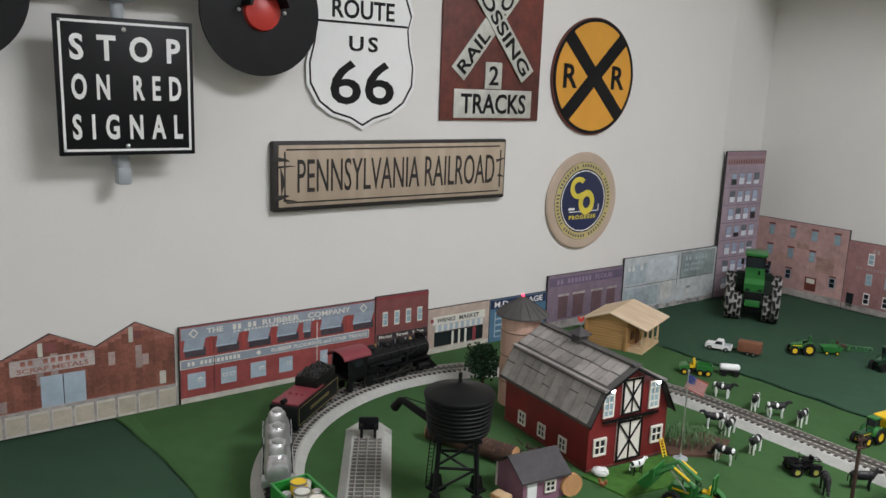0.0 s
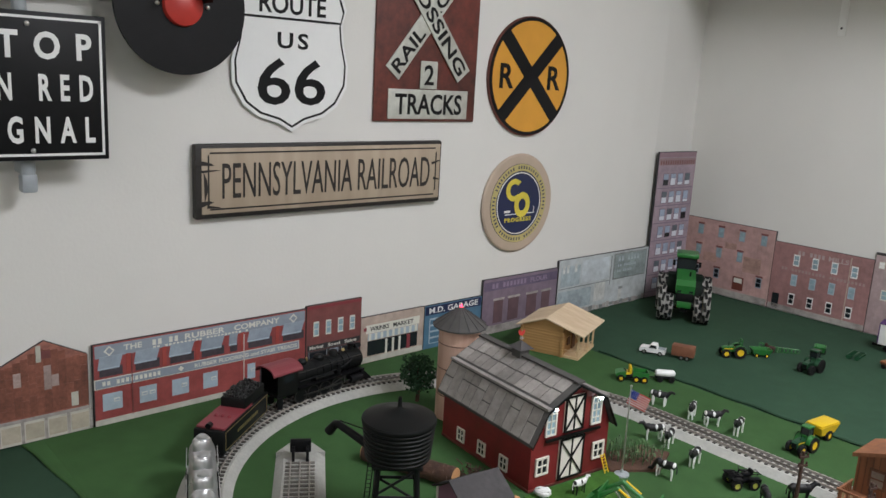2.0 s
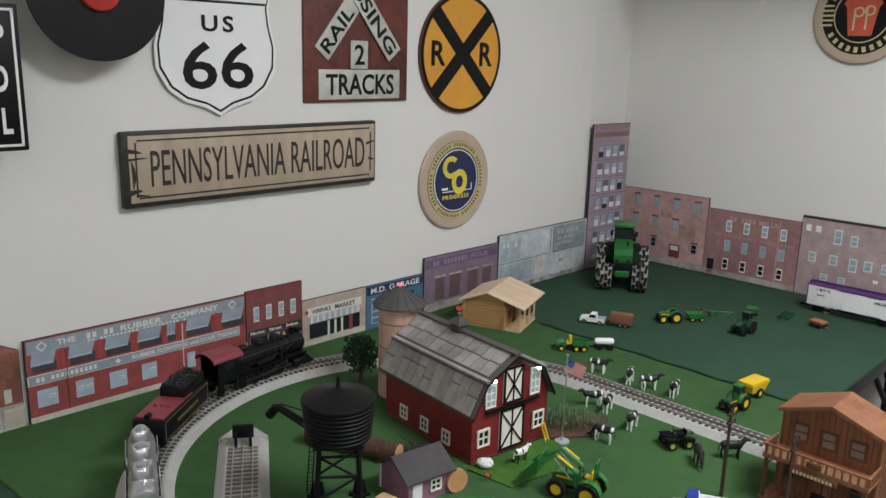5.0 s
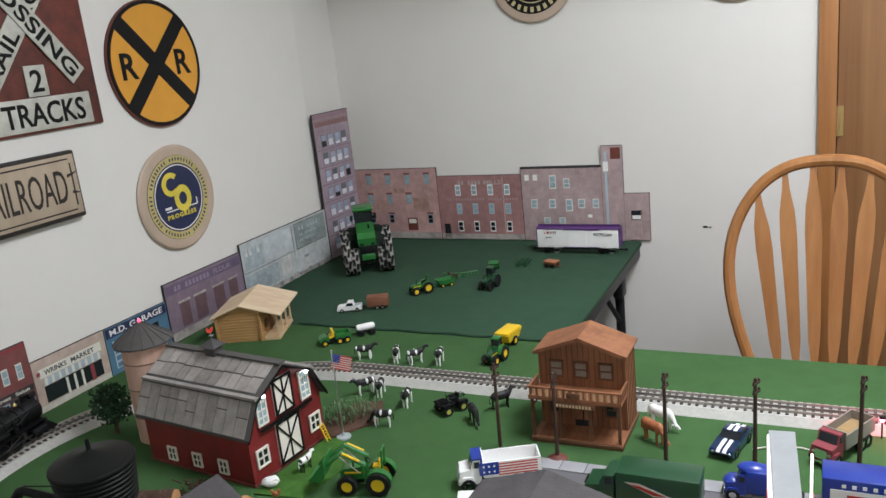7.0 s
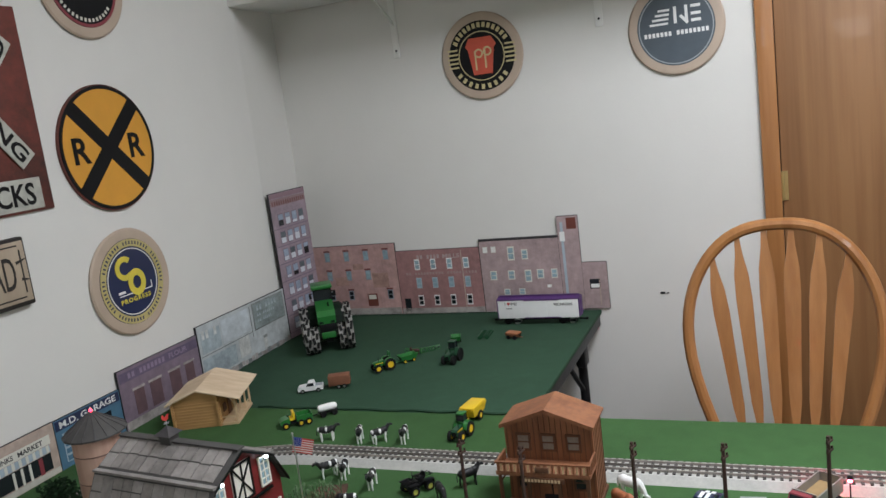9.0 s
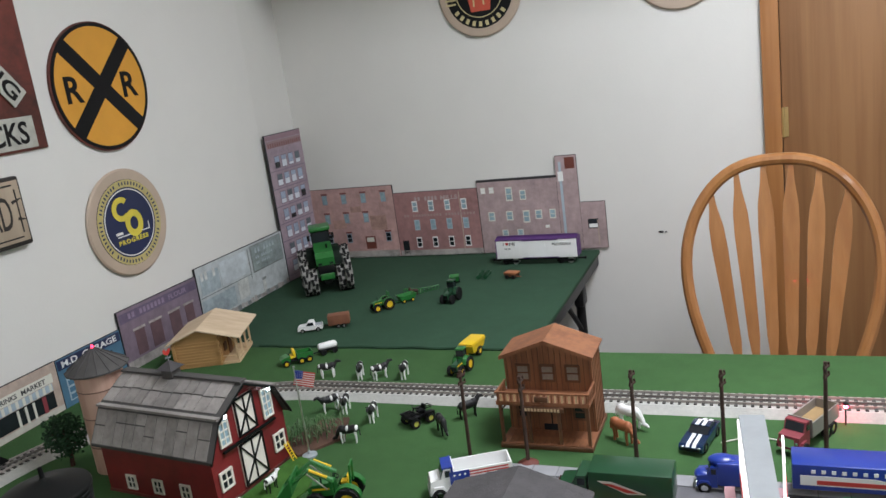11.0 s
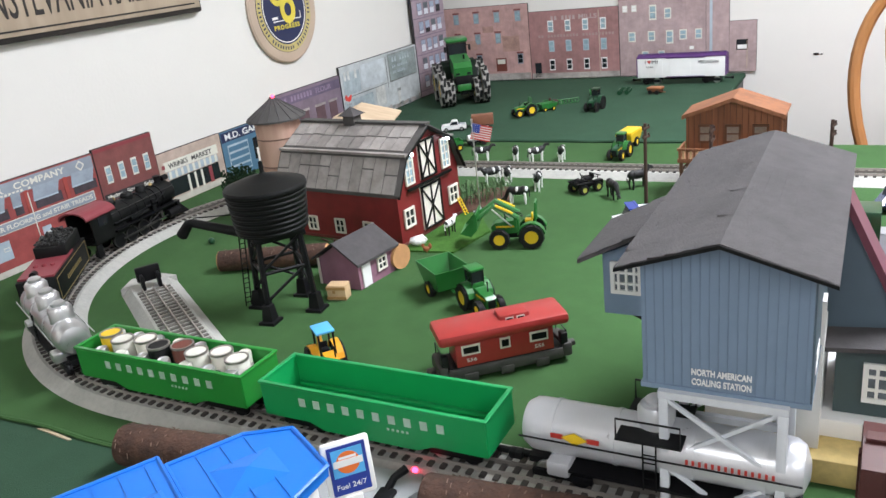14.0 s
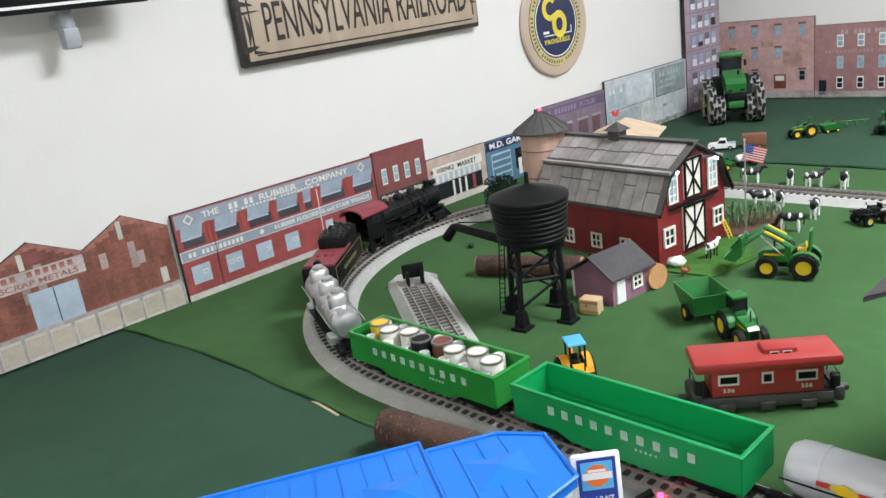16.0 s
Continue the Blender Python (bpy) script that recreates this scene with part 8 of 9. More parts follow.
def implement_bars(name, label, x, y, yaw, L, W):
    t = thing(name, label, "farm implement", x, y, TZ - 0.002, yaw)
    f = M()
    for s in (-1, -0.33, 0.33, 1):
        f.tube([(-L / 2, s * W / 2, 0.010), (L / 2, s * W / 2, 0.010)], 0.0012, 5)
    for s in (-1, 0, 1):
        f.tube([(s * L / 2, -W / 2, 0.010), (s * L / 2, W / 2, 0.010)], 0.0012, 5)
    part("frame", f, DEEPGREEN, t)
    for s in (-1, 1):
        for k in range(7):
            part("disc_blade", M().cyl((s * L * 0.35, -W / 2 + W * k / 6 - 0.0006, 0.006), (s * L * 0.35, -W / 2 + W * k / 6 + 0.0006, 0.006), 0.006, n=12), DEEPGREEN, t)
    return t


implement_bars("disc_harrow", "dark green folding disc harrow on felt", 0.670, -0.268, 5, 0.03, 0.055)
rk = thing("hay_rake", "low green toothed hay rake on felt", "farm implement", 0.53, -0.415, TZ - 0.002, 20)
for k in range(11):
    part("tine_wheel", ring(M(), 0.0055, 0.0068, -0.0004, 0.0004, 14), GREEN, rk, at=pose(-0.045 + k * 0.009, 0.02 * abs(k - 5) / 5, 0.007, 90, 0, 20))
part("beam", M().tube([(-0.05, 0.02, 0.012), (0, 0, 0.014), (0.05, 0.02, 0.012)], 0.0013, 5).tube([(0, 0, 0.013), (0.0, -0.03, 0.008)], 0.0013, 5), GREEN, rk)
part("horse_team", M().ell(-0.018, -0.012, 0.014, 0.012, 0.004, 0.005, 8).ell(-0.03, -0.012, 0.019, 0.004, 0.002, 0.006, 8).box(-0.01, -0.012, 0.005, 0.002, 0.002, 0.01).box(-0.026, -0.012, 0.005, 0.002, 0.002, 0.01), mat("dark_bay", (0.06, 0.025, 0.018), 0.6), rk)


# ---- road vehicles ----
def sports_car():
    t = thing("toy_car", "dark blue toy sports coupe with twin white stripes", "car", 1.341, -1.203, TZ, -104, scale=0.80)
    L, W = 0.115, 0.046
    side = [(-0.056, 0.008), (0.057, 0.008), (0.059, 0.016), (0.052, 0.021), (0.012, 0.024), (-0.04, 0.025), (-0.057, 0.023)]
    part("body", M().prism(side, -W / 2, W / 2, "y"), CARBLUE, t, smooth=False)
    part("glasshouse", M().prism([(0.014, 0.023), (-0.004, 0.0345), (-0.026, 0.0345), (-0.048, 0.024)], -W / 2 + 0.004, W / 2 - 0.004, "y"), GLASSDARK, t, smooth=False)
    part("roof", M().box(-0.014, 0, 0.0352, 0.024, W - 0.010, 0.0016, 0.0006), CARBLUE, t)
    for s in (-1, 1):
        st = part("racing_stripe", M().prism([(0.058, 0.0172), (0.052, 0.0216), (0.014, 0.0245), (0.014, 0.0235), (0.052, 0.0206), (0.057, 0.0165)], s * 0.006 - 0.0036, s * 0.006 + 0.0036, "y").box(-0.014, s * 0.006, 0.0363, 0.024, 0.0072, 0.0008).prism([(-0.04, 0.0282), (-0.057, 0.0236), (-0.057, 0.0228), (-0.04, 0.0250)], s * 0.006 - 0.0036, s * 0.006 + 0.0036, "y"), SHELLWHITE, t, "white racing stripe", smooth=False)
        part("headlight", M().ell(0.0575, s * 0.016, 0.016, 0.002, 0.004, 0.003, 8), CHROME, t)
        for x in (-0.035, 0.036):
            wheel(t, x, s * (W / 2 - 0.003), 0.0105, 0.008, CHROME, 0)
    part("grille", M().box(0.0585, 0, 0.013, 0.002, 0.034, 0.006), BLACK, t)


sports_car()


def truck(name, label, x, y, yaw, k, cabm, bedm, kind, hub=CHROME):
    """A lorry facing +x, k metres long. kind: box, dump or pickup."""
    t = thing(name, label, "truck", x, y, TZ, yaw)
    W = 0.30 * k
    r = 0.088 * k
    part("frame", M().box(0, 0, r * 1.3, k * 0.96, W * 0.5, r * 0.6), BLACK, t)
    if kind == "vintage":
        cab = part("cab", M().prism([(-0.01 * k, r), (-0.01 * k, 0.40 * k), (0.14 * k, 0.40 * k), (0.175 * k, 0.29 * k), (0.47 * k, 0.26 * k), (0.49 * k, r * 1.3), (0.40 * k, r * 1.3), (0.30 * k, r * 1.9), (0.16 * k, r)], -W * 0.40, W * 0.40, "y"), cabm, t, smooth=False)
        part("windscreen", M().prism([(0.143 * k, 0.39 * k), (0.178 * k, 0.295 * k), (0.182 * k, 0.297 * k), (0.148 * k, 0.392 * k)], -W * 0.36, W * 0.36, "y"), GLASSDARK, cab, smooth=False)
        part("cab_roof", M().box(0.07 * k, 0, 0.412 * k, 0.18 * k, W * 0.9, 0.024 * k, 0.008 * k), mat("faded_canvas", (0.20, 0.13, 0.12), 0.8), cab)
        part("radiator", M().box(0.488 * k, 0, 0.20 * k, 0.02 * k, W * 0.6, 0.14 * k, 0.005 * k), BRASS, cab)
        part("box_body", M().box(-0.265 * k, 0, 0.30 * k, 0.50 * k, W * 1.02, 0.32 * k, 0.012 * k), bedm, t)
        for s in (-1, 1):
            part("side_window", M().box(0.075 * k, s * W * 0.403, 0.33 * k, 0.09 * k, 0.002, 0.085 * k), GLASSDARK, cab)
            part("running_board", M().box(0.12 * k, s * W * 0.42, r * 1.0, 0.30 * k, W * 0.16, 0.014 * k), BLACK, t)
            part("mudguard", M().prism([(0.25 * k, r * 1.3), (0.31 * k, r * 2.25), (0.43 * k, r * 2.25), (0.50 * k, r * 1.2), (0.43 * k, r * 1.95), (0.31 * k, r * 1.95)], s * W * 0.38, s * W * 0.54, "y"), BLACK, t, smooth=False)
            part("headlight", M().ell(0.47 * k, s * W * 0.36, 0.25 * k, 0.018 * k, 0.025 * k, 0.025 * k, 8), BRASS, cab)
            for x in (0.375, -0.27):
                wheel(t, x * k, s * W * 0.45, r, r * 0.6, hub, 0)
        return t
    cab = part("cab", M().prism([(0.22 * k, r), (0.22 * k, 0.40 * k), (0.30 * k, 0.40 * k), (0.345 * k, 0.28 * k), (0.47 * k, 0.26 * k), (0.49 * k, r * 1.2), (0.49 * k, r)], -W * 0.44, W * 0.44, "y"), cabm, t, smooth=False)
    part("windscreen", M().prism([(0.303 * k, 0.385 * k), (0.348 * k, 0.285 * k), (0.352 * k, 0.288 * k), (0.308 * k, 0.387 * k)], -W * 0.38, W * 0.38, "y"), GLASSDARK, cab, smooth=False)
    for s in (-1, 1):
        part("side_window", M().box(0.265 * k, s * W * 0.443, 0.335 * k, 0.06 * k, 0.002, 0.075 * k), GLASSDARK, cab)
        part("headlight", M().ell(0.488 * k, s * W * 0.33, 0.19 * k, 0.006 * k, 0.022 * k, 0.022 * k, 8), CHROME, cab)
        part("mudguard", M().prism([(0.30 * k, r * 1.5), (0.33 * k, r * 2.2), (0.44 * k, r * 2.2), (0.475 * k, r * 1.4)], s * W * 0.43, s * W * 0.53, "y"), cabm, cab, smooth=False)
    part("grille", M().box(0.49 * k, 0, 0.18 * k, 0.008 * k, W * 0.5, 0.12 * k), CHROME, cab)
    part("bumper", M().box(0.497 * k, 0, r * 0.95, 0.014 * k, W * 0.96, 0.035 * k), CHROME, cab)
    if kind == "box":
        bx = part("box_body", M().box(-0.145 * k, 0, 0.30 * k, 0.69 * k, W, 0.34 * k, 0.012 * k), bedm, t)
        for s in (-1, 1):
            part("panel_trim", M().box(-0.145 * k, s * (W / 2 + 0.0004), 0.15 * k, 0.68 * k, 0.001, 0.012 * k), OLDWHITE if bedm is DEEPGREEN else bedm, bx, smooth=False)
    elif kind == "dump":
        z0, z1 = 0.17 * k, 0.36 * k
        x0, x1 = -0.49 * k, 0.19 * k
        tray = M().box((x0 + x1) / 2, 0, z0, x1 - x0, W, 0.02 * k)
        for s in (-1, 1):
            tray.box((x0 + x1) / 2, s * W * 0.49, (z0 + z1) / 2, x1 - x0, 0.016 * k, z1 - z0)
        tray.box(x1, 0, (z0 + z1) / 2 + 0.02 * k, 0.016 * k, W, z1 - z0 + 0.04 * k).box(x0, 0, (z0 + z1) / 2, 0.016 * k, W, z1 - z0)
        part("dump_tray", tray, bedm, t, smooth=False)
    for x in ((0.385, -0.20, -0.33) if kind == "box" and k > 0.14 or kind in ("dump", "semi") else (0.385, -0.27)):
        for s in (-1, 1):
            wheel(t, x * k, s * W * 0.45, r, r * 0.75, hub, 0)
    return t


# stars-and-stripes tipper
ft = truck("toy_truck", "white toy tipper painted with stars and stripes", 1.022, -1.392, 208, 0.128, SHELLWHITE, SHELLWHITE, "dump")
for s in (-1, 1):
    for k in range(5):
        part("stripe", M().box(-0.028, s * 0.0196, 0.0245 + k * 0.0044, 0.060, 0.0008, 0.0022), BRIGHTRED, ft, smooth=False)
    part("canton", M().box(0.016, s * 0.0199, 0.036, 0.03, 0.0010, 0.02), ROYAL, ft, "blue star field", smooth=False)
    for i in range(3):
        for j in range(2):
            part("star", M().ell(0.008 + i * 0.008, s * 0.0205, 0.031 + j * 0.009, 0.0018, 0.0006, 0.0018, 6), SHELLWHITE, ft)
part("blue_cab_roof", M().box(0.034, 0, 0.052, 0.014, 0.035, 0.002).box(0.0265, 0, 0.045, 0.003, 0.036, 0.018), ROYAL, ft)
dw = truck("toy_truck", "dark green toy box truck with a bright logo", 1.242, -1.395, 180, 0.165, DEEPGREEN, DEEPGREEN, "box")
dw.scale = (1.0, 1.0, 0.79)
for s in (-1, 1):
    lg = part("logo", M().prism([(-0.045, 0.042), (0.0, 0.062), (0.02, 0.062), (-0.02, 0.040)], s * 0.0255, s * 0.0262, "y"), OLDWHITE, dw, "white logo flash", smooth=False)
    part("logo_flash", M().prism([(-0.035, 0.044), (0.0, 0.058), (0.012, 0.058), (-0.02, 0.043)], s * 0.0263, s * 0.0268, "y"), BRIGHTRED, lg, smooth=False)
truck("toy_truck", "bright red vintage toy delivery truck", 1.386, -1.508, 0, 0.105, BRIGHTRED, BRIGHTRED, "vintage", hub=BRASS)
tractor_unit = truck("toy_truck", "royal blue toy semi truck with a sleeper cab", 1.398, -1.335, 180, 0.118, ROYAL, ROYAL, "semi")
tractor_unit.scale = (0.9, 0.9, 0.84)
part("sleeper", M().box(0.006, 0, 0.035, 0.044, 0.036, 0.044, 0.007).ell(0.018, 0, 0.054, 0.022, 0.015, 0.009, 12), ROYAL, tractor_unit)
part("hood_cowl", M().ell(0.047, 0, 0.026, 0.015, 0.0155, 0.010, 12), ROYAL, tractor_unit)
for s in (-1, 1):
    part("exhaust_stack", M().cyl((-0.018, s * 0.014, 0.012), (-0.018, s * 0.014, 0.062), 0.0018, n=8), CHROME, tractor_unit)
bl = thing("toy_trailer", "long royal blue toy semi-trailer with white marks", "trailer", 1.60, -1.335, TZ, 0)
part("box_body", M().box(0, 0, 0.0405, 0.26, 0.05, 0.037, 0.002), ROYAL, bl)
for s in (-1, 1):
    lettering_blocks(bl, -0.11, 0.11, s * 0.0256, 0.050, 0.005, 18, SHELLWHITE)
    part("flash", M().prism([(-0.12, 0.03), (0.02, 0.03), (-0.03, 0.044), (-0.12, 0.044)], s * 0.0252, s * 0.0262, "y"), SHELLWHITE, bl, smooth=False)
    part("flash_red", M().prism([(-0.10, 0.032), (0.0, 0.032), (-0.02, 0.038), (-0.10, 0.038)], s * 0.0263, s * 0.0268, "y"), BRIGHTRED, bl, smooth=False)
    for x in (0.08, 0.105):
        wheel(bl, x, s * 0.020, 0.011, 0.009, CHROME, 0)
part("underframe", M().box(0.0, 0, 0.02, 0.24, 0.02, 0.008), BLACK, bl)
truck("toy_truck", "green toy delivery van with a yellow sill", 1.585, -1.445, 0, 0.12, CARGREEN, CARGREEN, "box")
dt = truck("toy_truck", "maroon toy dump truck with a grey steel tray", 1.497, -1.180, -119, 0.122, MAROON, mat("tray_grey", (0.30, 0.28, 0.26), 0.5, 0.3), "dump")
part("sand_load", M().box(-0.02, 0, 0.027, 0.082, 0.036, 0.004, 0.001), mat("tray_rust", (0.34, 0.22, 0.10), 0.7, vary=0.3), dt, "rusty tan tray floor")
pk = thing("toy_pickup", "small white toy pickup", "car", 0.345, -0.718, TZ - 0.002, 205)
part("body", M().prism([(-0.032, 0.006), (0.032, 0.006), (0.032, 0.014), (0.028, 0.017), (0.010, 0.018), (0.004, 0.027), (-0.010, 0.027), (-0.012, 0.017), (-0.032, 0.017)], -0.013, 0.013, "y"), SHELLWHITE, pk, smooth=False)
part("cab_window", M().prism([(0.0095, 0.018), (0.004, 0.0255), (-0.009, 0.0255), (-0.0105, 0.018)], -0.0134, 0.0134, "y"), GLASSDARK, pk, smooth=False)
part("truck_bed", M().box(-0.022, 0, 0.0172, 0.018, 0.021, 0.001), GREYMETAL, pk)
for x in (-0.02, 0.02):
    for s in (-1, 1):
        wheel(pk, x, s * 0.0115, 0.0058, 0.005, STEEL, 0)
tr = thing("toy_trailer", "small brown toy box trailer behind the pickup", "trailer", 0.412, -0.684, TZ - 0.002, 204)
part("box_body", M().box(0, 0, 0.022, 0.056, 0.028, 0.026, 0.001), mat("trailer_brown", (0.215, 0.085, 0.045), 0.6, vary=0.2), tr)
for k in range(5):
    part("slat", M().box(0, -0.0144, 0.013 + k * 0.0045, 0.055, 0.001, 0.0022), mat("trailer_slat", (0.27, 0.11, 0.06), 0.6), tr, smooth=False)
part("drawbar", M().tube([(0.026, 0, 0.008), (0.042, 0, 0.008)], 0.0013), BLACK, tr)
for x in (-0.012, 0.002):
    for s in (-1, 1):
        wheel(tr, x, s * 0.013, 0.0058, 0.005, STEEL, 0)
atv = thing("toy_quad_bike", "black toy quad bike with chunky yellow-hubbed tyres", "quad bike", 0.848, -1.187, TZ, 238, scale=0.84)
part("body", M().box(0, 0, 0.0145, 0.052, 0.016, 0.009, 0.003).prism([(0.002, 0.017), (0.030, 0.016), (0.031, 0.022), (0.020, 0.029), (0.002, 0.027)], -0.011, 0.011, "y"), BLACK, atv)
part("seat", M().box(-0.008, 0, 0.0265, 0.020, 0.012, 0.007, 0.003).box(-0.018, 0, 0.0325, 0.005, 0.014, 0.012, 0.002), BLACK, atv)
for x in (-0.019, 0.020):
    for s in (-1, 1):
        part("mudguard", M().box(x, s * 0.0175, 0.0245, 0.023, 0.013, 0.0025, 0.001).box(x - 0.010, s * 0.0175, 0.0205, 0.003, 0.013, 0.008, 0.001), BLACK, atv)
        wheel(atv, x, s * 0.0175, 0.0110, 0.011, mat("yellow_green_hub", (0.45, 0.45, 0.08), 0.5), 10)
rack = M()
for s in (-1, 0, 1):
    rack.tube([(0.012, s * 0.009, 0.0305), (0.034, s * 0.009, 0.0285)], 0.0009, 5).tube([(-0.036, s * 0.009, 0.030), (-0.014, s * 0.009, 0.030)], 0.0009, 5)
for x in (0.013, 0.033, -0.035, -0.015):
    rack.tube([(x, -0.010, 0.030), (x, 0.010, 0.030)], 0.0009, 5).tube([(x, 0, 0.022), (x, 0, 0.030)], 0.0009, 5)
part("rack", rack, BLACK, atv)
part("handlebar", M().tube([(0.002, -0.014, 0.039), (0.008, -0.004, 0.037), (0.008, 0.004, 0.037), (0.002, 0.014, 0.039)], 0.0013, 6).tube([(0.008, 0, 0.037), (0.012, 0, 0.026)], 0.0013, 6), BLACK, atv)

# ---- animals ----
def quadruped(name, label, x, y, yaw, k, coat, patch=None, graze=False, z=TZ, category="cow", mane=None):
    """A toy animal k metres long, facing +x."""
    t = thing(name, label, category, x, y, z, yaw, group="toy animals in the field")
    zb = 0.56 * k
    b = M().ell(0, 0, zb, 0.42 * k, 0.15 * k, 0.18 * k, 12).ell(-0.25 * k, 0, zb + 0.02 * k, 0.2 * k, 0.15 * k, 0.18 * k, 10).ell(0.25 * k, 0, zb + 0.01 * k, 0.18 * k, 0.135 * k, 0.19 * k, 10)
    hz = zb - 0.30 * k if graze else zb + 0.24 * k
    b.tube([(0.32 * k, 0, zb + 0.04 * k), (0.44 * k, 0, (zb + hz) / 2 + 0.03 * k), (0.52 * k, 0, hz)], [0.12 * k, 0.085 * k, 0.07 * k], 8)
    body = part("body", b, patch or coat, t)
    hd = part("head", M().ell(0.57 * k, 0, hz - 0.03 * k, 0.12 * k, 0.06 * k, 0.07 * k, 8).ell(0.66 * k, 0, hz - 0.07 * k, 0.06 * k, 0.045 * k, 0.045 * k, 8), patch or coat, t)
    part("ear", M().ell(0.5 * k, 0.075 * k, hz + 0.03 * k, 0.02 * k, 0.05 * k, 0.02 * k, 6), patch or coat, hd)
    part("ear", M().ell(0.5 * k, -0.075 * k, hz + 0.03 * k, 0.02 * k, 0.05 * k, 0.02 * k, 6), patch or coat, hd)
    for sx, dx in ((-0.3, -0.05), (0.27, 0.03)):
        for sy in (-1, 1):
            part("leg", M().tube([(sx * k, sy * 0.085 * k, zb - 0.05 * k), ((sx + dx * sy) * k, sy * 0.085 * k, 0.25 * k), ((sx + dx * sy * 0.4) * k, sy * 0.085 * k, 0.0)], [0.06 * k, 0.04 * k, 0.035 * k], 6), coat, t)
    part("tail", M().tube([(-0.44 * k, 0, zb + 0.1 * k), (-0.5 * k, 0, zb - 0.05 * k), (-0.49 * k, 0, zb - 0.25 * k)], [0.02 * k, 0.018 * k, 0.03 * k], 5), patch or coat, t)
    if patch:
        q = random.uniform(-0.08, 0.08)
        for px, py, pz, rx, ry, rz in ((0.0 + q, 0.06, 0.04, 0.09, 0.10, 0.15), (0.03 + q, -0.06, 0.02, 0.11, 0.10, 0.15), (-0.36, 0.0, 0.06, 0.09, 0.13, 0.12), (0.0, 0.0, -0.09, 0.34, 0.10, 0.10)):
            part("coat_patch", M().ell(px * k, py * k, zb + pz * k, rx * k, ry * k, rz * k, 8), coat, body)
    if mane:
        part("mane", M().tube([(0.3 * k, 0, zb + 0.15 * k), (0.42 * k, 0, (zb + hz) / 2 + 0.12 * k), (0.5 * k, 0, hz + 0.08 * k)], 0.035 * k, 6), mane, t)
    return t


COWS = [(0.556, -1.002, 25, 0), (0.634, -1.000, -70, 0), (0.682, -1.000, 50, 0), (0.734, -0.992, -80, 0), (0.648, -1.158, 228, 0), (0.682, -1.157, -75, 0), (0.756, -1.187, -80, 0), (0.750, -1.273, 190, 1)]
for x, y, a, g in COWS:
    quadruped("toy_cow", "black and white toy cow grazing" if g else "black and white toy cow standing on the felt", x, y, a, 0.044, SHELLWHITE, COWBLACK, bool(g))
quadruped("toy_cow", "white toy cow with black patches standing by the barn door", 0.70, -1.445, 85, 0.034, COWBLACK, SHELLWHITE, False, z=TZ + 0.003)
quadruped("toy_horse", "black toy horse grazing", 0.908, -1.220, -50, 0.045, COWBLACK, None, True, category="horse", mane=COWBLACK)
quadruped("toy_horse", "black toy horse standing behind a pole", 0.937, -1.158, 48, 0.046, COWBLACK, None, False, category="horse", mane=COWBLACK)
quadruped("toy_horse", "white toy horse grazing", 1.226, -1.165, -25, 0.052, SHELLWHITE, None, True, category="horse", mane=BONE)
quadruped("toy_cow", "chestnut toy calf grazing", 1.222, -1.215, -35, 0.052, HORSEBROWN, None, True)

# ---- corn patch, flag, tree ----
tagged(part("soil_patch", M().prism([(0.632, -1.30), (0.682, -1.338), (0.735, -1.262), (0.705, -1.188), (0.655, -1.205)], TZ, TZ + 0.005, "z"), SOIL, smooth=False), "raised patch of dark reddish soil", "soil")
corn = thing("corn_plants", "sparse pale green toy corn plants in soil", "plants", 0.675, -1.275, TZ + 0.004)
for i in range(6):
    for j in range(4):
        px = (i - 2.2) * 0.0115 + (j - 1.5) * 0.007 + random.uniform(-0.003, 0.003)
        py = (j - 1.5) * 0.018 + (i - 3) * 0.004 + random.uniform(-0.003, 0.003)
        h = random.uniform(0.026, 0.042)
        st = M().tube([(px, py, 0), (px + random.uniform(-0.003, 0.003), py, h)], 0.0008, 5)
        for q in range(6):
            a = random.uniform(0, 6.28)
            z0 = h * (0.3 + 0.12 * q)
            l = random.uniform(0.009, 0.016)
            d = Vector((math.cos(a), math.sin(a), 0))
            n_ = Vector((-d.y, d.x, 0)) * 0.0016
            p = Vector((px, py, z0))
            m1 = p + d * l * 0.5 + Vector((0, 0, l * 0.45))
            e = p + d * l + Vector((0, 0, l * 0.05))
            st.add([p - n_ * 0.4, p + n_ * 0.4, m1 + n_, m1 - n_, e], [(0, 1, 2, 3), (3, 2, 4)])
        part("corn_stalk", st, CORN, corn, smooth=False)

fl = thing("toy_flagpole", "grey toy flagpole on a round foot flying a flag", "flagpole", 0.70, -1.328, TZ, 22)
part("foot", M().lathe([(0.013, 0), (0.013, 0.003), (0.004, 0.005), (0.002, 0.01)], n=20), GREYMETAL, fl)
part("pole", M().cyl((0, 0, 0.004), (0, 0, 0.165), 0.0013, n=8).ell(0, 0, 0.166, 0.0022, 0.0022, 0.0022, 8), STEEL, fl)
flag = part("flag", M().box(0.0205, 0, 0.146, 0.038, 0.0006, 0.0285), SHELLWHITE, fl, "striped cloth flag", at=pose(0, 0, 0.158, 0, 16, 0) @ Matrix.Diagonal((0.9, 1, 0.92, 1)) @ pose(0, 0, -0.158))
for k in range(7):
    part("stripe", M().box(0.0205, 0, 0.1328 + k * 0.0044, 0.0381, 0.0012, 0.0022), BRIGHTRED, flag, smooth=False)
can_ = part("canton", M().box(0.009, 0, 0.1525, 0.0155, 0.0017, 0.0158), ROYAL, flag, "blue star field", smooth=False)
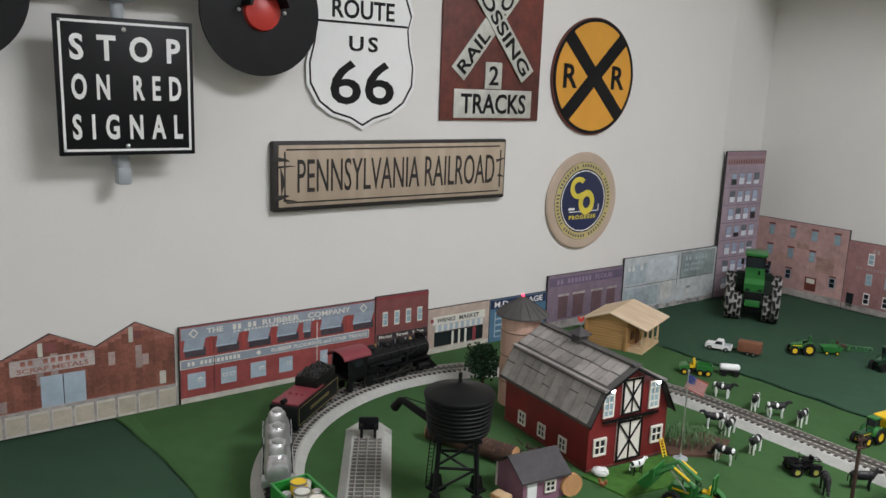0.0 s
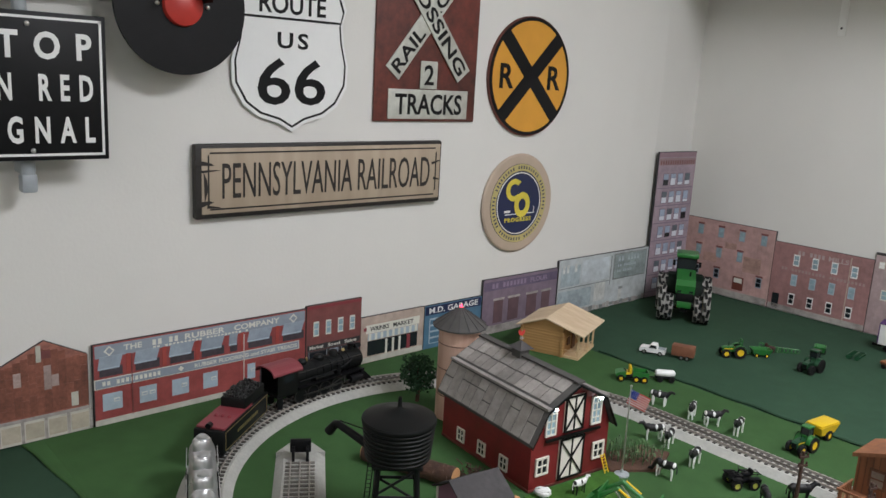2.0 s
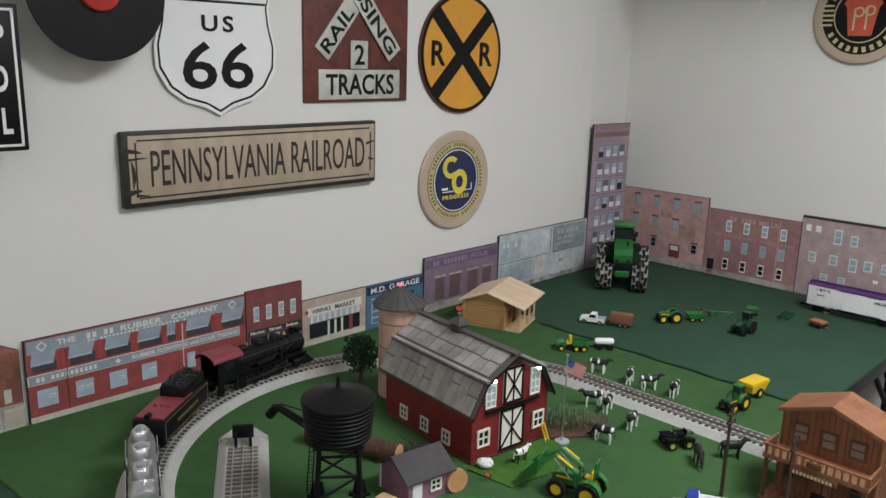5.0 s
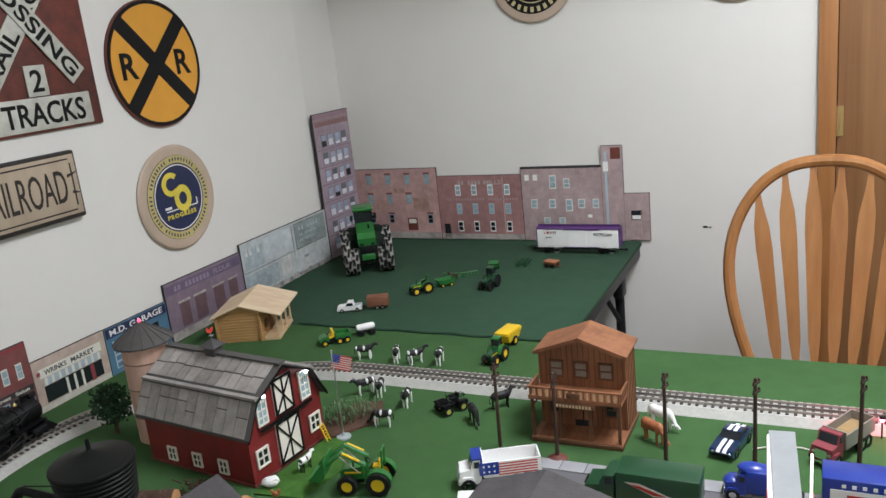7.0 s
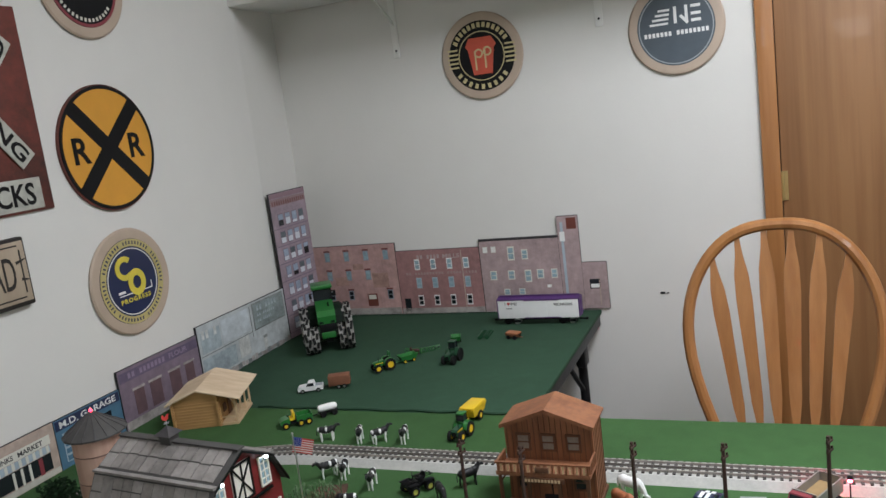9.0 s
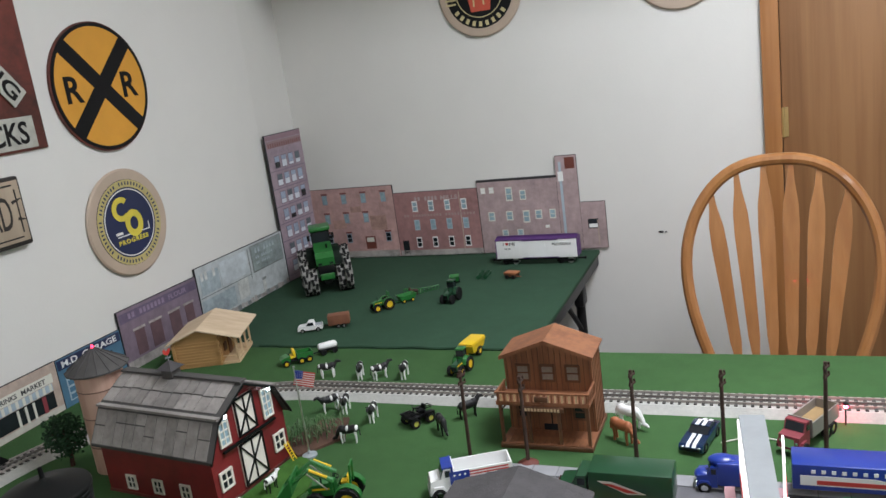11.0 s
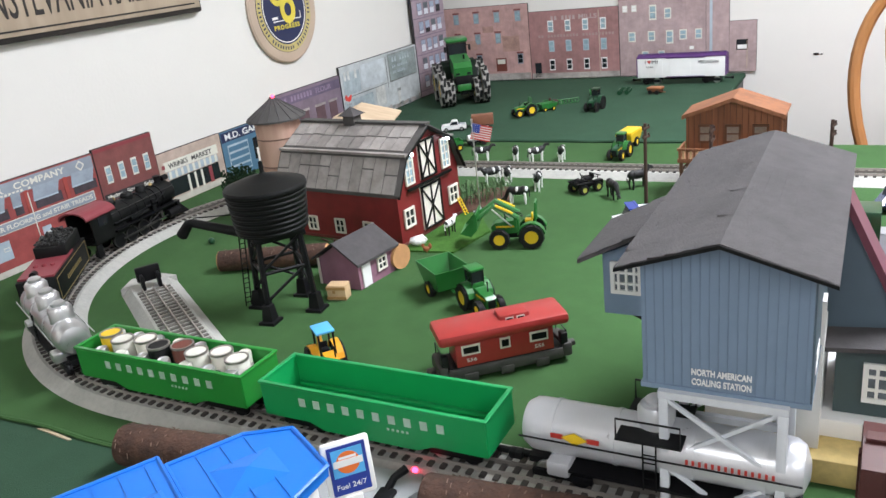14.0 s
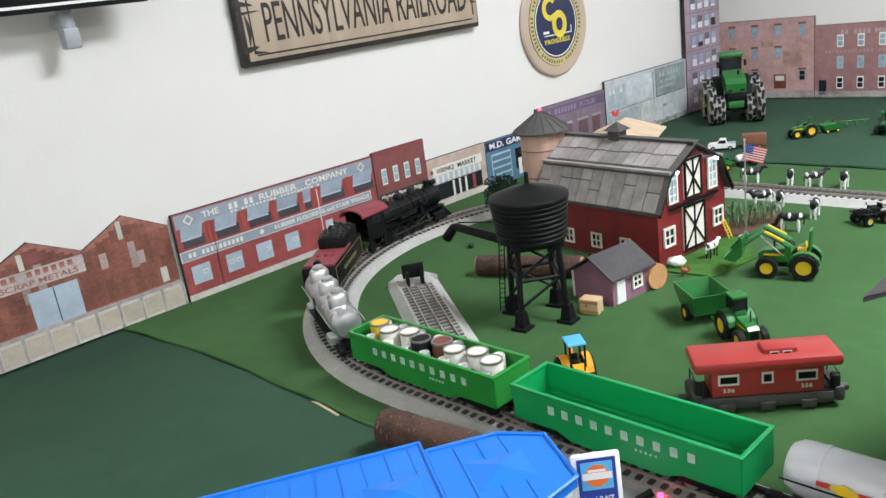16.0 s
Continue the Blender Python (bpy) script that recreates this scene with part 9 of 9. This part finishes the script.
for i in range(4):
    for j in range(4):
        part("star", M().box(0.0033 + i * 0.0038, 0, 0.1468 + j * 0.0038, 0.0011, 0.0021, 0.0011), SHELLWHITE, can_, smooth=False)


def tree(x, y, h, r):
    t = thing("toy_tree", "small dark green toy tree with a dense crown", "tree", x, y, TZ)
    part("trunk", M().tube([(0, 0, 0), (0.002, 0.001, h * 0.3), (0.0, 0.0, h * 0.75)], [0.0045, 0.0035, 0.0015], 8), BARK, t)
    for k in range(7):
        a = k * 0.9
        part("limb", M().tube([(0, 0, h * (0.28 + 0.05 * k)), (math.cos(a) * r * 0.6, math.sin(a) * r * 0.6, h * (0.42 + 0.06 * k))], [0.0022, 0.0008], 5), BARK, t)
    lv = M()
    for i in range(1500):
        c = Vector((random.gauss(0, 1), random.gauss(0, 1), random.gauss(0, 1))).normalized() * (random.random() ** 0.4)
        lump = 1 + 0.3 * noise.noise(c * 3.1)
        p = Vector((c.x * r * lump, c.y * r * lump, h * 0.6 + c.z * h * 0.4 * lump))
        a = Vector((random.uniform(-1, 1), random.uniform(-1, 1), random.uniform(-1, 1))).normalized() * 0.0036
        b = a.orthogonal().normalized() * 0.0024
        lv.add([p - a, p + b, p + a, p - b], [(0, 1, 2, 3)])
    tagged(part("crown", lv, LEAF, t, smooth=False), kind="stuff")


tree(0.247, -1.422, 0.102, 0.038)


def pole(x, y, foot=False):
    t = thing("toy_telegraph_pole", "brown toy telegraph pole with two short crossarms", "pole", x, y, TZ, random.uniform(-8, 8), group="telegraph poles along the road")
    part("post", M().tube([(0, 0, 0), (0.001, 0, 0.15)], [0.0034, 0.0026], 8), POLEWOOD, t)
    for z in (0.128, 0.142):
        a = part("crossarm", M().box(0.0005, -0.0025, z, 0.017, 0.003, 0.003, m=pose(0, 0, 0, 0, 0, 70)), POLEWOOD, t)
        for s in (-1, 1):
            part("insulator", M().cyl((0.0005 + s * 0.007, -0.0025, z + 0.001), (0.0005 + s * 0.007, -0.0025, z + 0.0055), 0.0015, n=6, m=pose(0, 0, 0, 0, 0, 70)), POLEWOOD, a)
    if foot:
        part("foot", M().lathe([(0.0165, 0), (0.0165, 0.002), (0.012, 0.005), (0.004, 0.008)], n=20), mat("foot_brown", (0.13, 0.035, 0.025), 0.6), t)


for x, y, fo in ((0.984, -1.289, False), (1.088, -1.305, True), (1.252, -1.272, False), (1.38, -1.264, False), (1.519, -1.227, False)):
    pole(x, y, fo)

# ---- road ----
tagged(part("road", M().box(2.19, -1.437, TZ + 0.001, 2.26, 0.19, 0.003), ASPHALT), "grey printed road sheet lying on the felt", "road", kind="structure")
for y, n in ((-1.5405, "kerb"), (-1.3275, "pavement")):
    w = 0.017 if n == "kerb" else 0.029
    e = tagged(new(n), "pale grey strip of paving beside the road", "paving", kind="structure")
    first = None
    for k in range(56):
        x = 1.08 + k * 0.0402
        o = pose(x, y, TZ + 0.0022)
        first = again(first, e, o) if first else part("paving_slab", M().box(0, 0, 0, 0.0392, w, 0.0045, 0.0006), KERB, e, at=o)
for dy in (-0.004, 0.004):
    tagged(part("road_marking", M().box(2.19, -1.442 + dy, TZ + 0.0031, 2.24, 0.0024, 0.0016), mat("line_yellow", (0.70, 0.60, 0.12), 0.6, vary=0.15)), "yellow centre line painted on the road", "road marking", kind="structure")
barrel = thing("traffic_barrel", "orange toy traffic barrel with white bands", "traffic barrel", 1.532, -1.51, TZ)
part("drum", M().lathe([(0.0085, 0), (0.0085, 0.003), (0.0068, 0.003), (0.0058, 0.026), (0.004, 0.027)], n=16), ORANGE, barrel)
for z in (0.009, 0.018):
    part("band", M().lathe([(0.0068 - z * 0.043, 0), (0.0068 - z * 0.043, 0.004)], (0, 0, z), 16), SHELLWHITE, barrel)
wire = thing("thin_wire", "thin pale wire lying on the felt", "wire", 0, 0, TZ)
part("strand", M().tube([(1.372, -1.205, 0.002), (1.40, -1.19, 0.003), (1.44, -1.185, 0.003), (1.465, -1.19, 0.002)], 0.0012, 6), BONE, wire)
ltruck = thing("toy_cart", "small white flatbed toy wagon on the felt", "wagon", 1.005, -1.452, TZ, 20)
part("bed", M().box(0, 0, 0.010, 0.05, 0.024, 0.004, 0.001).box(0.018, 0, 0.016, 0.014, 0.022, 0.010, 0.002), SHELLWHITE, ltruck)
for x in (-0.015, 0.015):
    for s in (-1, 1):
        wheel(ltruck, x, s * 0.012, 0.006, 0.005, STEEL, 0)

def flasher(x, y):
    t = thing("crossing_flasher", "small black toy crossing flasher with a lit red lamp", "crossing light", x, y, TZ, group="lit red crossing lamps")
    part("post", M().cyl((0, 0, 0), (0, 0, 0.030), 0.0012, n=8), BLACK, t)
    part("hood", M().lathe([(0.0042, 0), (0.0042, 0.004), (0.001, 0.005)], (0, 0, 0.034), 12), BLACK, t)
    part("lamp", M().ell(0, 0, 0.0315, 0.0034, 0.0034, 0.0032, 8), FLASHRED, t, "lit red lamp")


FLASHRED = mat("flashing_red", (1.0, 0.02, 0.05), 0.3, emit=220.0)
for x, y in ((1.518, -1.118), (1.553, -1.122)):
    flasher(x, y)

# ---- billboard ----
bb = thing("toy_billboard", "lit double-sided toy billboard on a grey column", "billboard", 1.4465, -1.765, TZ, 4.8)
part("panel", M().prism([(-0.0122, -0.005), (0.0122, -0.005), (0.0128, 0.195), (-0.0128, 0.195)], 0.144, 0.232, "z"), mat("billboard_grey", (0.27, 0.285, 0.295), 0.5), bb, "grey steel panel box")
for s, turn in ((-1, 0), (1, -4.6)):
    at = pose(s * 0.0128, -0.002, 0, 0, 0, turn)
    if s < 0:
        face = M().box(-0.0008, 0.098, 0.19, 0.002, 0.192, 0.076)
    else:
        rim = [(0.11, 0.152), (0.16, 0.152), (0.178, 0.158), (0.19, 0.172), (0.194, 0.19), (0.19, 0.208), (0.178, 0.219), (0.16, 0.225), (0.11, 0.225)]
        face = M().prism(rim, 0.0, 0.0022, "x")
    fc = part("lit_face", face, BOARDGLOW, bb, "glowing white advert face", at=at)
    part("advert", M().box(s * 0.0026, 0.14, 0.174, 0.001, 0.05, 0.016), BRIGHTRED, fc, "red advert block", smooth=False)
    part("light_shelf", M().box(s * 0.026, 0.098, 0.146, 0.011, 0.19, 0.003), mat("pink_light_tray", (0.36, 0.20, 0.22), 0.6), bb, "pinkish light tray")
part("flood_lamp", M().ell(0.029, 0.165, 0.150, 0.004, 0.004, 0.003, 8), LED, bb, "lit white flood lamp")
part("catwalk", M().box(0, 0.0, 0.141, 0.064, 0.04, 0.003), GREYMETAL, bb)
rl = M()
for x in (-0.032, -0.011, 0.011, 0.032):
    rl.tube([(x, -0.02, 0.141), (x, -0.02, 0.163)], 0.0008, 5)
for z in (0.152, 0.163):
    rl.tube([(-0.032, 0.018, z), (-0.032, -0.02, z), (0.032, -0.02, z), (0.032, 0.018, z)], 0.0008, 5)
part("catwalk_rail", rl, GREYMETAL, bb)
part("column", M().cyl((0.0, 0.03, 0.0), (0.0, 0.03, 0.141), 0.0098, n=24), GREYMETAL, bb)
part("foot", M().box(0.0, 0.0, 0.012, 0.03, 0.012, 0.012, 0.002).cyl((0, 0.03, 0.006), (0, 0.03, 0.010), 0.0145, n=24), BLACK, bb)
for x in (-0.026, 0.030):
    fg = thing("toy_figure", "tiny red toy figurine on the billboard catwalk", "figurine", 1.443 + x, -1.772, TZ + 0.1425)
    part("figure", M().lathe([(0.003, 0), (0.0032, 0.010), (0.0042, 0.014), (0.0044, 0.022), (0.002, 0.0245), (0.0028, 0.027), (0.0026, 0.030), (0.0008, 0.0315)], n=10), BRIGHTRED, fg)
pad = thing("grey_slab", "grey plastic base slab on the felt", "base slab", 1.4395, -1.69, TZ, 4.5)
part("slab", M().box(0, 0, 0.003, 0.051, 0.235, 0.006, 0.001), mat("pale_slab", (0.19, 0.19, 0.185), 0.6, vary=0.15), pad)
dz = thing("toy_car", "small silver-grey vintage toy car on the grey slab", "car", 1.430, -1.628, TZ + 0.006, 88)
part("body", M().box(0, 0, 0.010, 0.06, 0.02, 0.008, 0.003).box(-0.006, 0, 0.018, 0.03, 0.017, 0.012, 0.004), mat("gunmetal", (0.22, 0.22, 0.23), 0.3, 0.6), dz)
for x in (-0.02, 0.02):
    for s in (-1, 1):
        wheel(dz, x, s * 0.010, 0.0062, 0.004, STEEL, 0)
bo = thing("glue_bottle", "clear tube bottle with an orange pointed cap", "bottle", 1.452, -1.812, TZ + 0.0)
part("tube", M().lathe([(0.0105, 0), (0.0105, 0.09), (0.008, 0.096)], n=24), TUBECLEAR, bo)
part("cap", M().lathe([(0.0085, 0.094), (0.0085, 0.102), (0.0058, 0.104), (0.0014, 0.132), (0.001, 0.133)], n=20), ORANGE, bo, "orange pointed cap")
sg = thing("toy_sign", "red-framed toy advertising sign with a cream picture", "sign", 1.497, -1.822, TZ, -6)
part("frame", M().box(0, 0, 0.046, 0.062, 0.01, 0.078, 0.004), BRIGHTRED, sg)
part("base", M().box(0, 0, 0.005, 0.085, 0.03, 0.010, 0.003), BRIGHTRED, sg)
pc = part("picture", M().box(0, -0.0052, 0.048, 0.048, 0.001, 0.062), BONE, sg, "cream picture")
for px, pz, pw, ph in ((-0.008, 0.06, 0.014, 0.02), (0.008, 0.038, 0.02, 0.016)):
    part("picture_shape", M().box(px, -0.006, pz, pw, 0.001, ph), OXIDE, pc, smooth=False)
ty = thing("black_tray", "shallow black tray with a grey barrel inside", "tray", 1.398, -1.872, TZ)
tm = M().box(0, 0, 0.002, 0.066, 0.094, 0.004)
for s in (-1, 1):
    tm.box(s * 0.032, 0, 0.011, 0.003, 0.094, 0.016).box(0, s * 0.0455, 0.011, 0.061, 0.003, 0.016)
part("tray", tm, BLACK, ty, smooth=False)
bl2 = thing("toy_barrel", "small grey-brown toy barrel lying in the tray", "barrel", 1.390, -1.845, TZ + 0.004, 5)
part("barrel_body", M().lathe([(0.007, 0), (0.009, 0.012), (0.007, 0.024)], n=14, m=pose(-0.012, 0, 0.009, 0, 90, 0)), POLEWOOD, bl2)

# ---- filling station on the near table ----
gs = thing("toy_filling_station", "toy filling station with a bright blue plastic hip roof", "building", 0.922, -2.252, TZ - 0.003, 60)
part("wall_shell", M().box(0.03, 0, 0.060, 0.10, 0.07, 0.120, 0.002).box(-0.09, 0.0, 0.058, 0.14, 0.09, 0.116, 0.002), SHELLWHITE, gs)


def tray_roof(name, poly, z, lip, seams, parent, label=""):
    """A moulded roof sheet with a raised rim and fine seams across it."""
    ro = part(name, M().prism(poly, z - 0.008, z, "z"), BLUE, parent, label, smooth=False)
    for (a, b), (c, d) in zip(poly, poly[1:] + poly[:1]):
        part("roof_rim", M().tube([(a, b, z + 0.0004), (c, d, z + 0.0004)], lip, 6), BLUE, ro)
    for x, y0, y1 in seams:
        part("roof_seam", M().box(x, (y0 + y1) / 2, z + 0.0003, 0.0009, y1 - y0, 0.0012), BLUE, ro, smooth=False)
    return ro


r1 = tray_roof("canopy_roof", [(0.0015, 0.0485), (0.058, 0.0485), (0.0905, 0.0305), (0.0905, -0.0305), (0.058, -0.0485), (0.0015, -0.0485)], 0.130, 0.0018, [(0.022 + 0.018 * k, -0.046, 0.046) for k in range(3)], gs, "bright blue moulded roof")
r2 = tray_roof("rear_roof", [(-0.17, 0.060), (-0.001, 0.060), (-0.001, -0.060), (-0.17, -0.060)], 0.1315, 0.0016, [(-0.155 + 0.018 * k, -0.057, 0.057) for k in range(9)], gs)
for ro, cx, z in ((r1, 0.046, 0.130), (r2, -0.03, 0.1315)):
    part("roof_peak", M().add([(cx - 0.022, -0.02, z), (cx + 0.022, -0.02, z), (cx + 0.022, 0.02, z), (cx - 0.022, 0.02, z), (cx, 0, z + 0.005)], [(0, 1, 4), (1, 2, 4), (2, 3, 4), (3, 0, 4), (0, 3, 2, 1)]), BLUE, ro, smooth=False)
ps = thing("fuel_sign", "white-framed toy fuel sign with an orange disc", "sign", 1.000, -2.174, TZ - 0.003, 47, scale=0.62)
part("post", M().box(0, 0.002, 0.078, 0.02, 0.006, 0.156, 0.001).prism([(-0.016, 0.03), (0.016, 0.03), (0.011, 0.0), (-0.011, 0.0)], -0.004, 0.004, "y"), SHELLWHITE, ps)
part("foot", M().box(0, 0, 0.004, 0.05, 0.03, 0.008, 0.002), BLUE, ps)
fr = part("frame", M().box(0, 0, 0.088, 0.056, 0.008, 0.072, 0.004), SHELLWHITE, ps, "white rounded frame", at=pose(0, 0, 0.100, -6))
part("face", M().box(0, -0.0043, 0.089, 0.044, 0.001, 0.06), ROYAL, fr, smooth=False)
part("face_panel", M().box(0, -0.0048, 0.098, 0.036, 0.0008, 0.034), SKYBLUE, fr, smooth=False)
part("logo_disc", disc(M(), 0.0135, 0, 0.0009, 32), ORANGE, fr, "orange disc with a pale bar", at=pose(0, -0.0050, 0.098) @ SIDEN)
part("logo_bar", M().box(0, -0.0062, 0.098, 0.034, 0.0006, 0.008).box(0, -0.006, 0.1045, 0.02, 0.0004, 0.003), SHELLWHITE, fr, smooth=False)
words("lettering", "Fuel 24/7", 0.009, 0.0003, SHELLWHITE, fr, pose(0, -0.005, 0.069) @ SIDEN, width=0.034)
gp = thing("track_switch", "grey switch machine plate with a black lever and red lamp", "track switch", 0.935, -2.068, TZ, 5)
part("plate", M().prism([(-0.05, -0.03), (0.03, -0.03), (0.045, 0.0), (0.04, 0.022), (-0.04, 0.022), (-0.05, 0.0)], 0.0, 0.012, "z"), mat("plate_grey", (0.36, 0.37, 0.38), 0.55, vary=0.1), gp, smooth=False)
part("lever", M().tube([(0.018, -0.012, 0.011), (0.022, 0.002, 0.02), (0.03, 0.012, 0.024)], [0.004, 0.0035, 0.004], 8).box(0.02, -0.016, 0.013, 0.016, 0.02, 0.006, 0.002), BLACK, gp)
part("pilot_lamp", M().ell(0.03, 0.026, 0.012, 0.003, 0.003, 0.003, 8), REDLED, gp, "lit red lamp")
part("cable", M().tube([(0.026, -0.014, 0.012), (0.03, -0.03, 0.004), (0.055, -0.045, 0.003), (0.09, -0.06, 0.003)], 0.002, 6), BLACK, gp)
tag = thing("masking_tape", "torn strip of pale tape on the felt seam", "tape", 0.535, -2.093, TZ - 0.003, -6)
part("strip", M().prism([(-0.028, -0.0025), (0.03, -0.0015), (0.032, 0.0015), (0.01, 0.002), (-0.02, 0.002)], 0.0, 0.0012, "z"), mat("tape_tan", (0.5, 0.42, 0.28), 0.7), tag, smooth=False)

# ---- ties, each its own piece along the near half of the oval ----
PITCH = 0.0130
tie_mesh = None
far = M()
n_tie = int(LAP / PITCH)
for i in range(n_tie):
    s = i * PITCH - 1.15
    x, y, h = loop(s)
    m = pose(x, y, TZ + 0.0122, 0, 0, math.degrees(h))
    if -1.15 <= s < 1.75:
        tie_mesh = again(tie_mesh, track, m) if tie_mesh else part("tie", M().box(0, 0, 0, 0.0052, 0.049, 0.0026), TIE, track, smooth=False, at=m)
    else:
        far.box(0, 0, 0, 0.0052, 0.049, 0.0026, m=m)
tagged(part("far_ties", far, TIE, track, smooth=False), kind="stuff")
spur_tie = None
k0 = int(0.17 / PITCH)
for i in range(k0, int((SIDE - 0.03) / PITCH)):
    x, y, h = siding(i * PITCH)
    o = pose(x, y, TZ + 0.0120, 0, 0, math.degrees(h))
    spur_tie = again(spur_tie, spur, o) if spur_tie else part("tie", M().box(0, 0, 0, 0.0052, 0.049, 0.0026), PALETIE, spur, smooth=False, at=o)
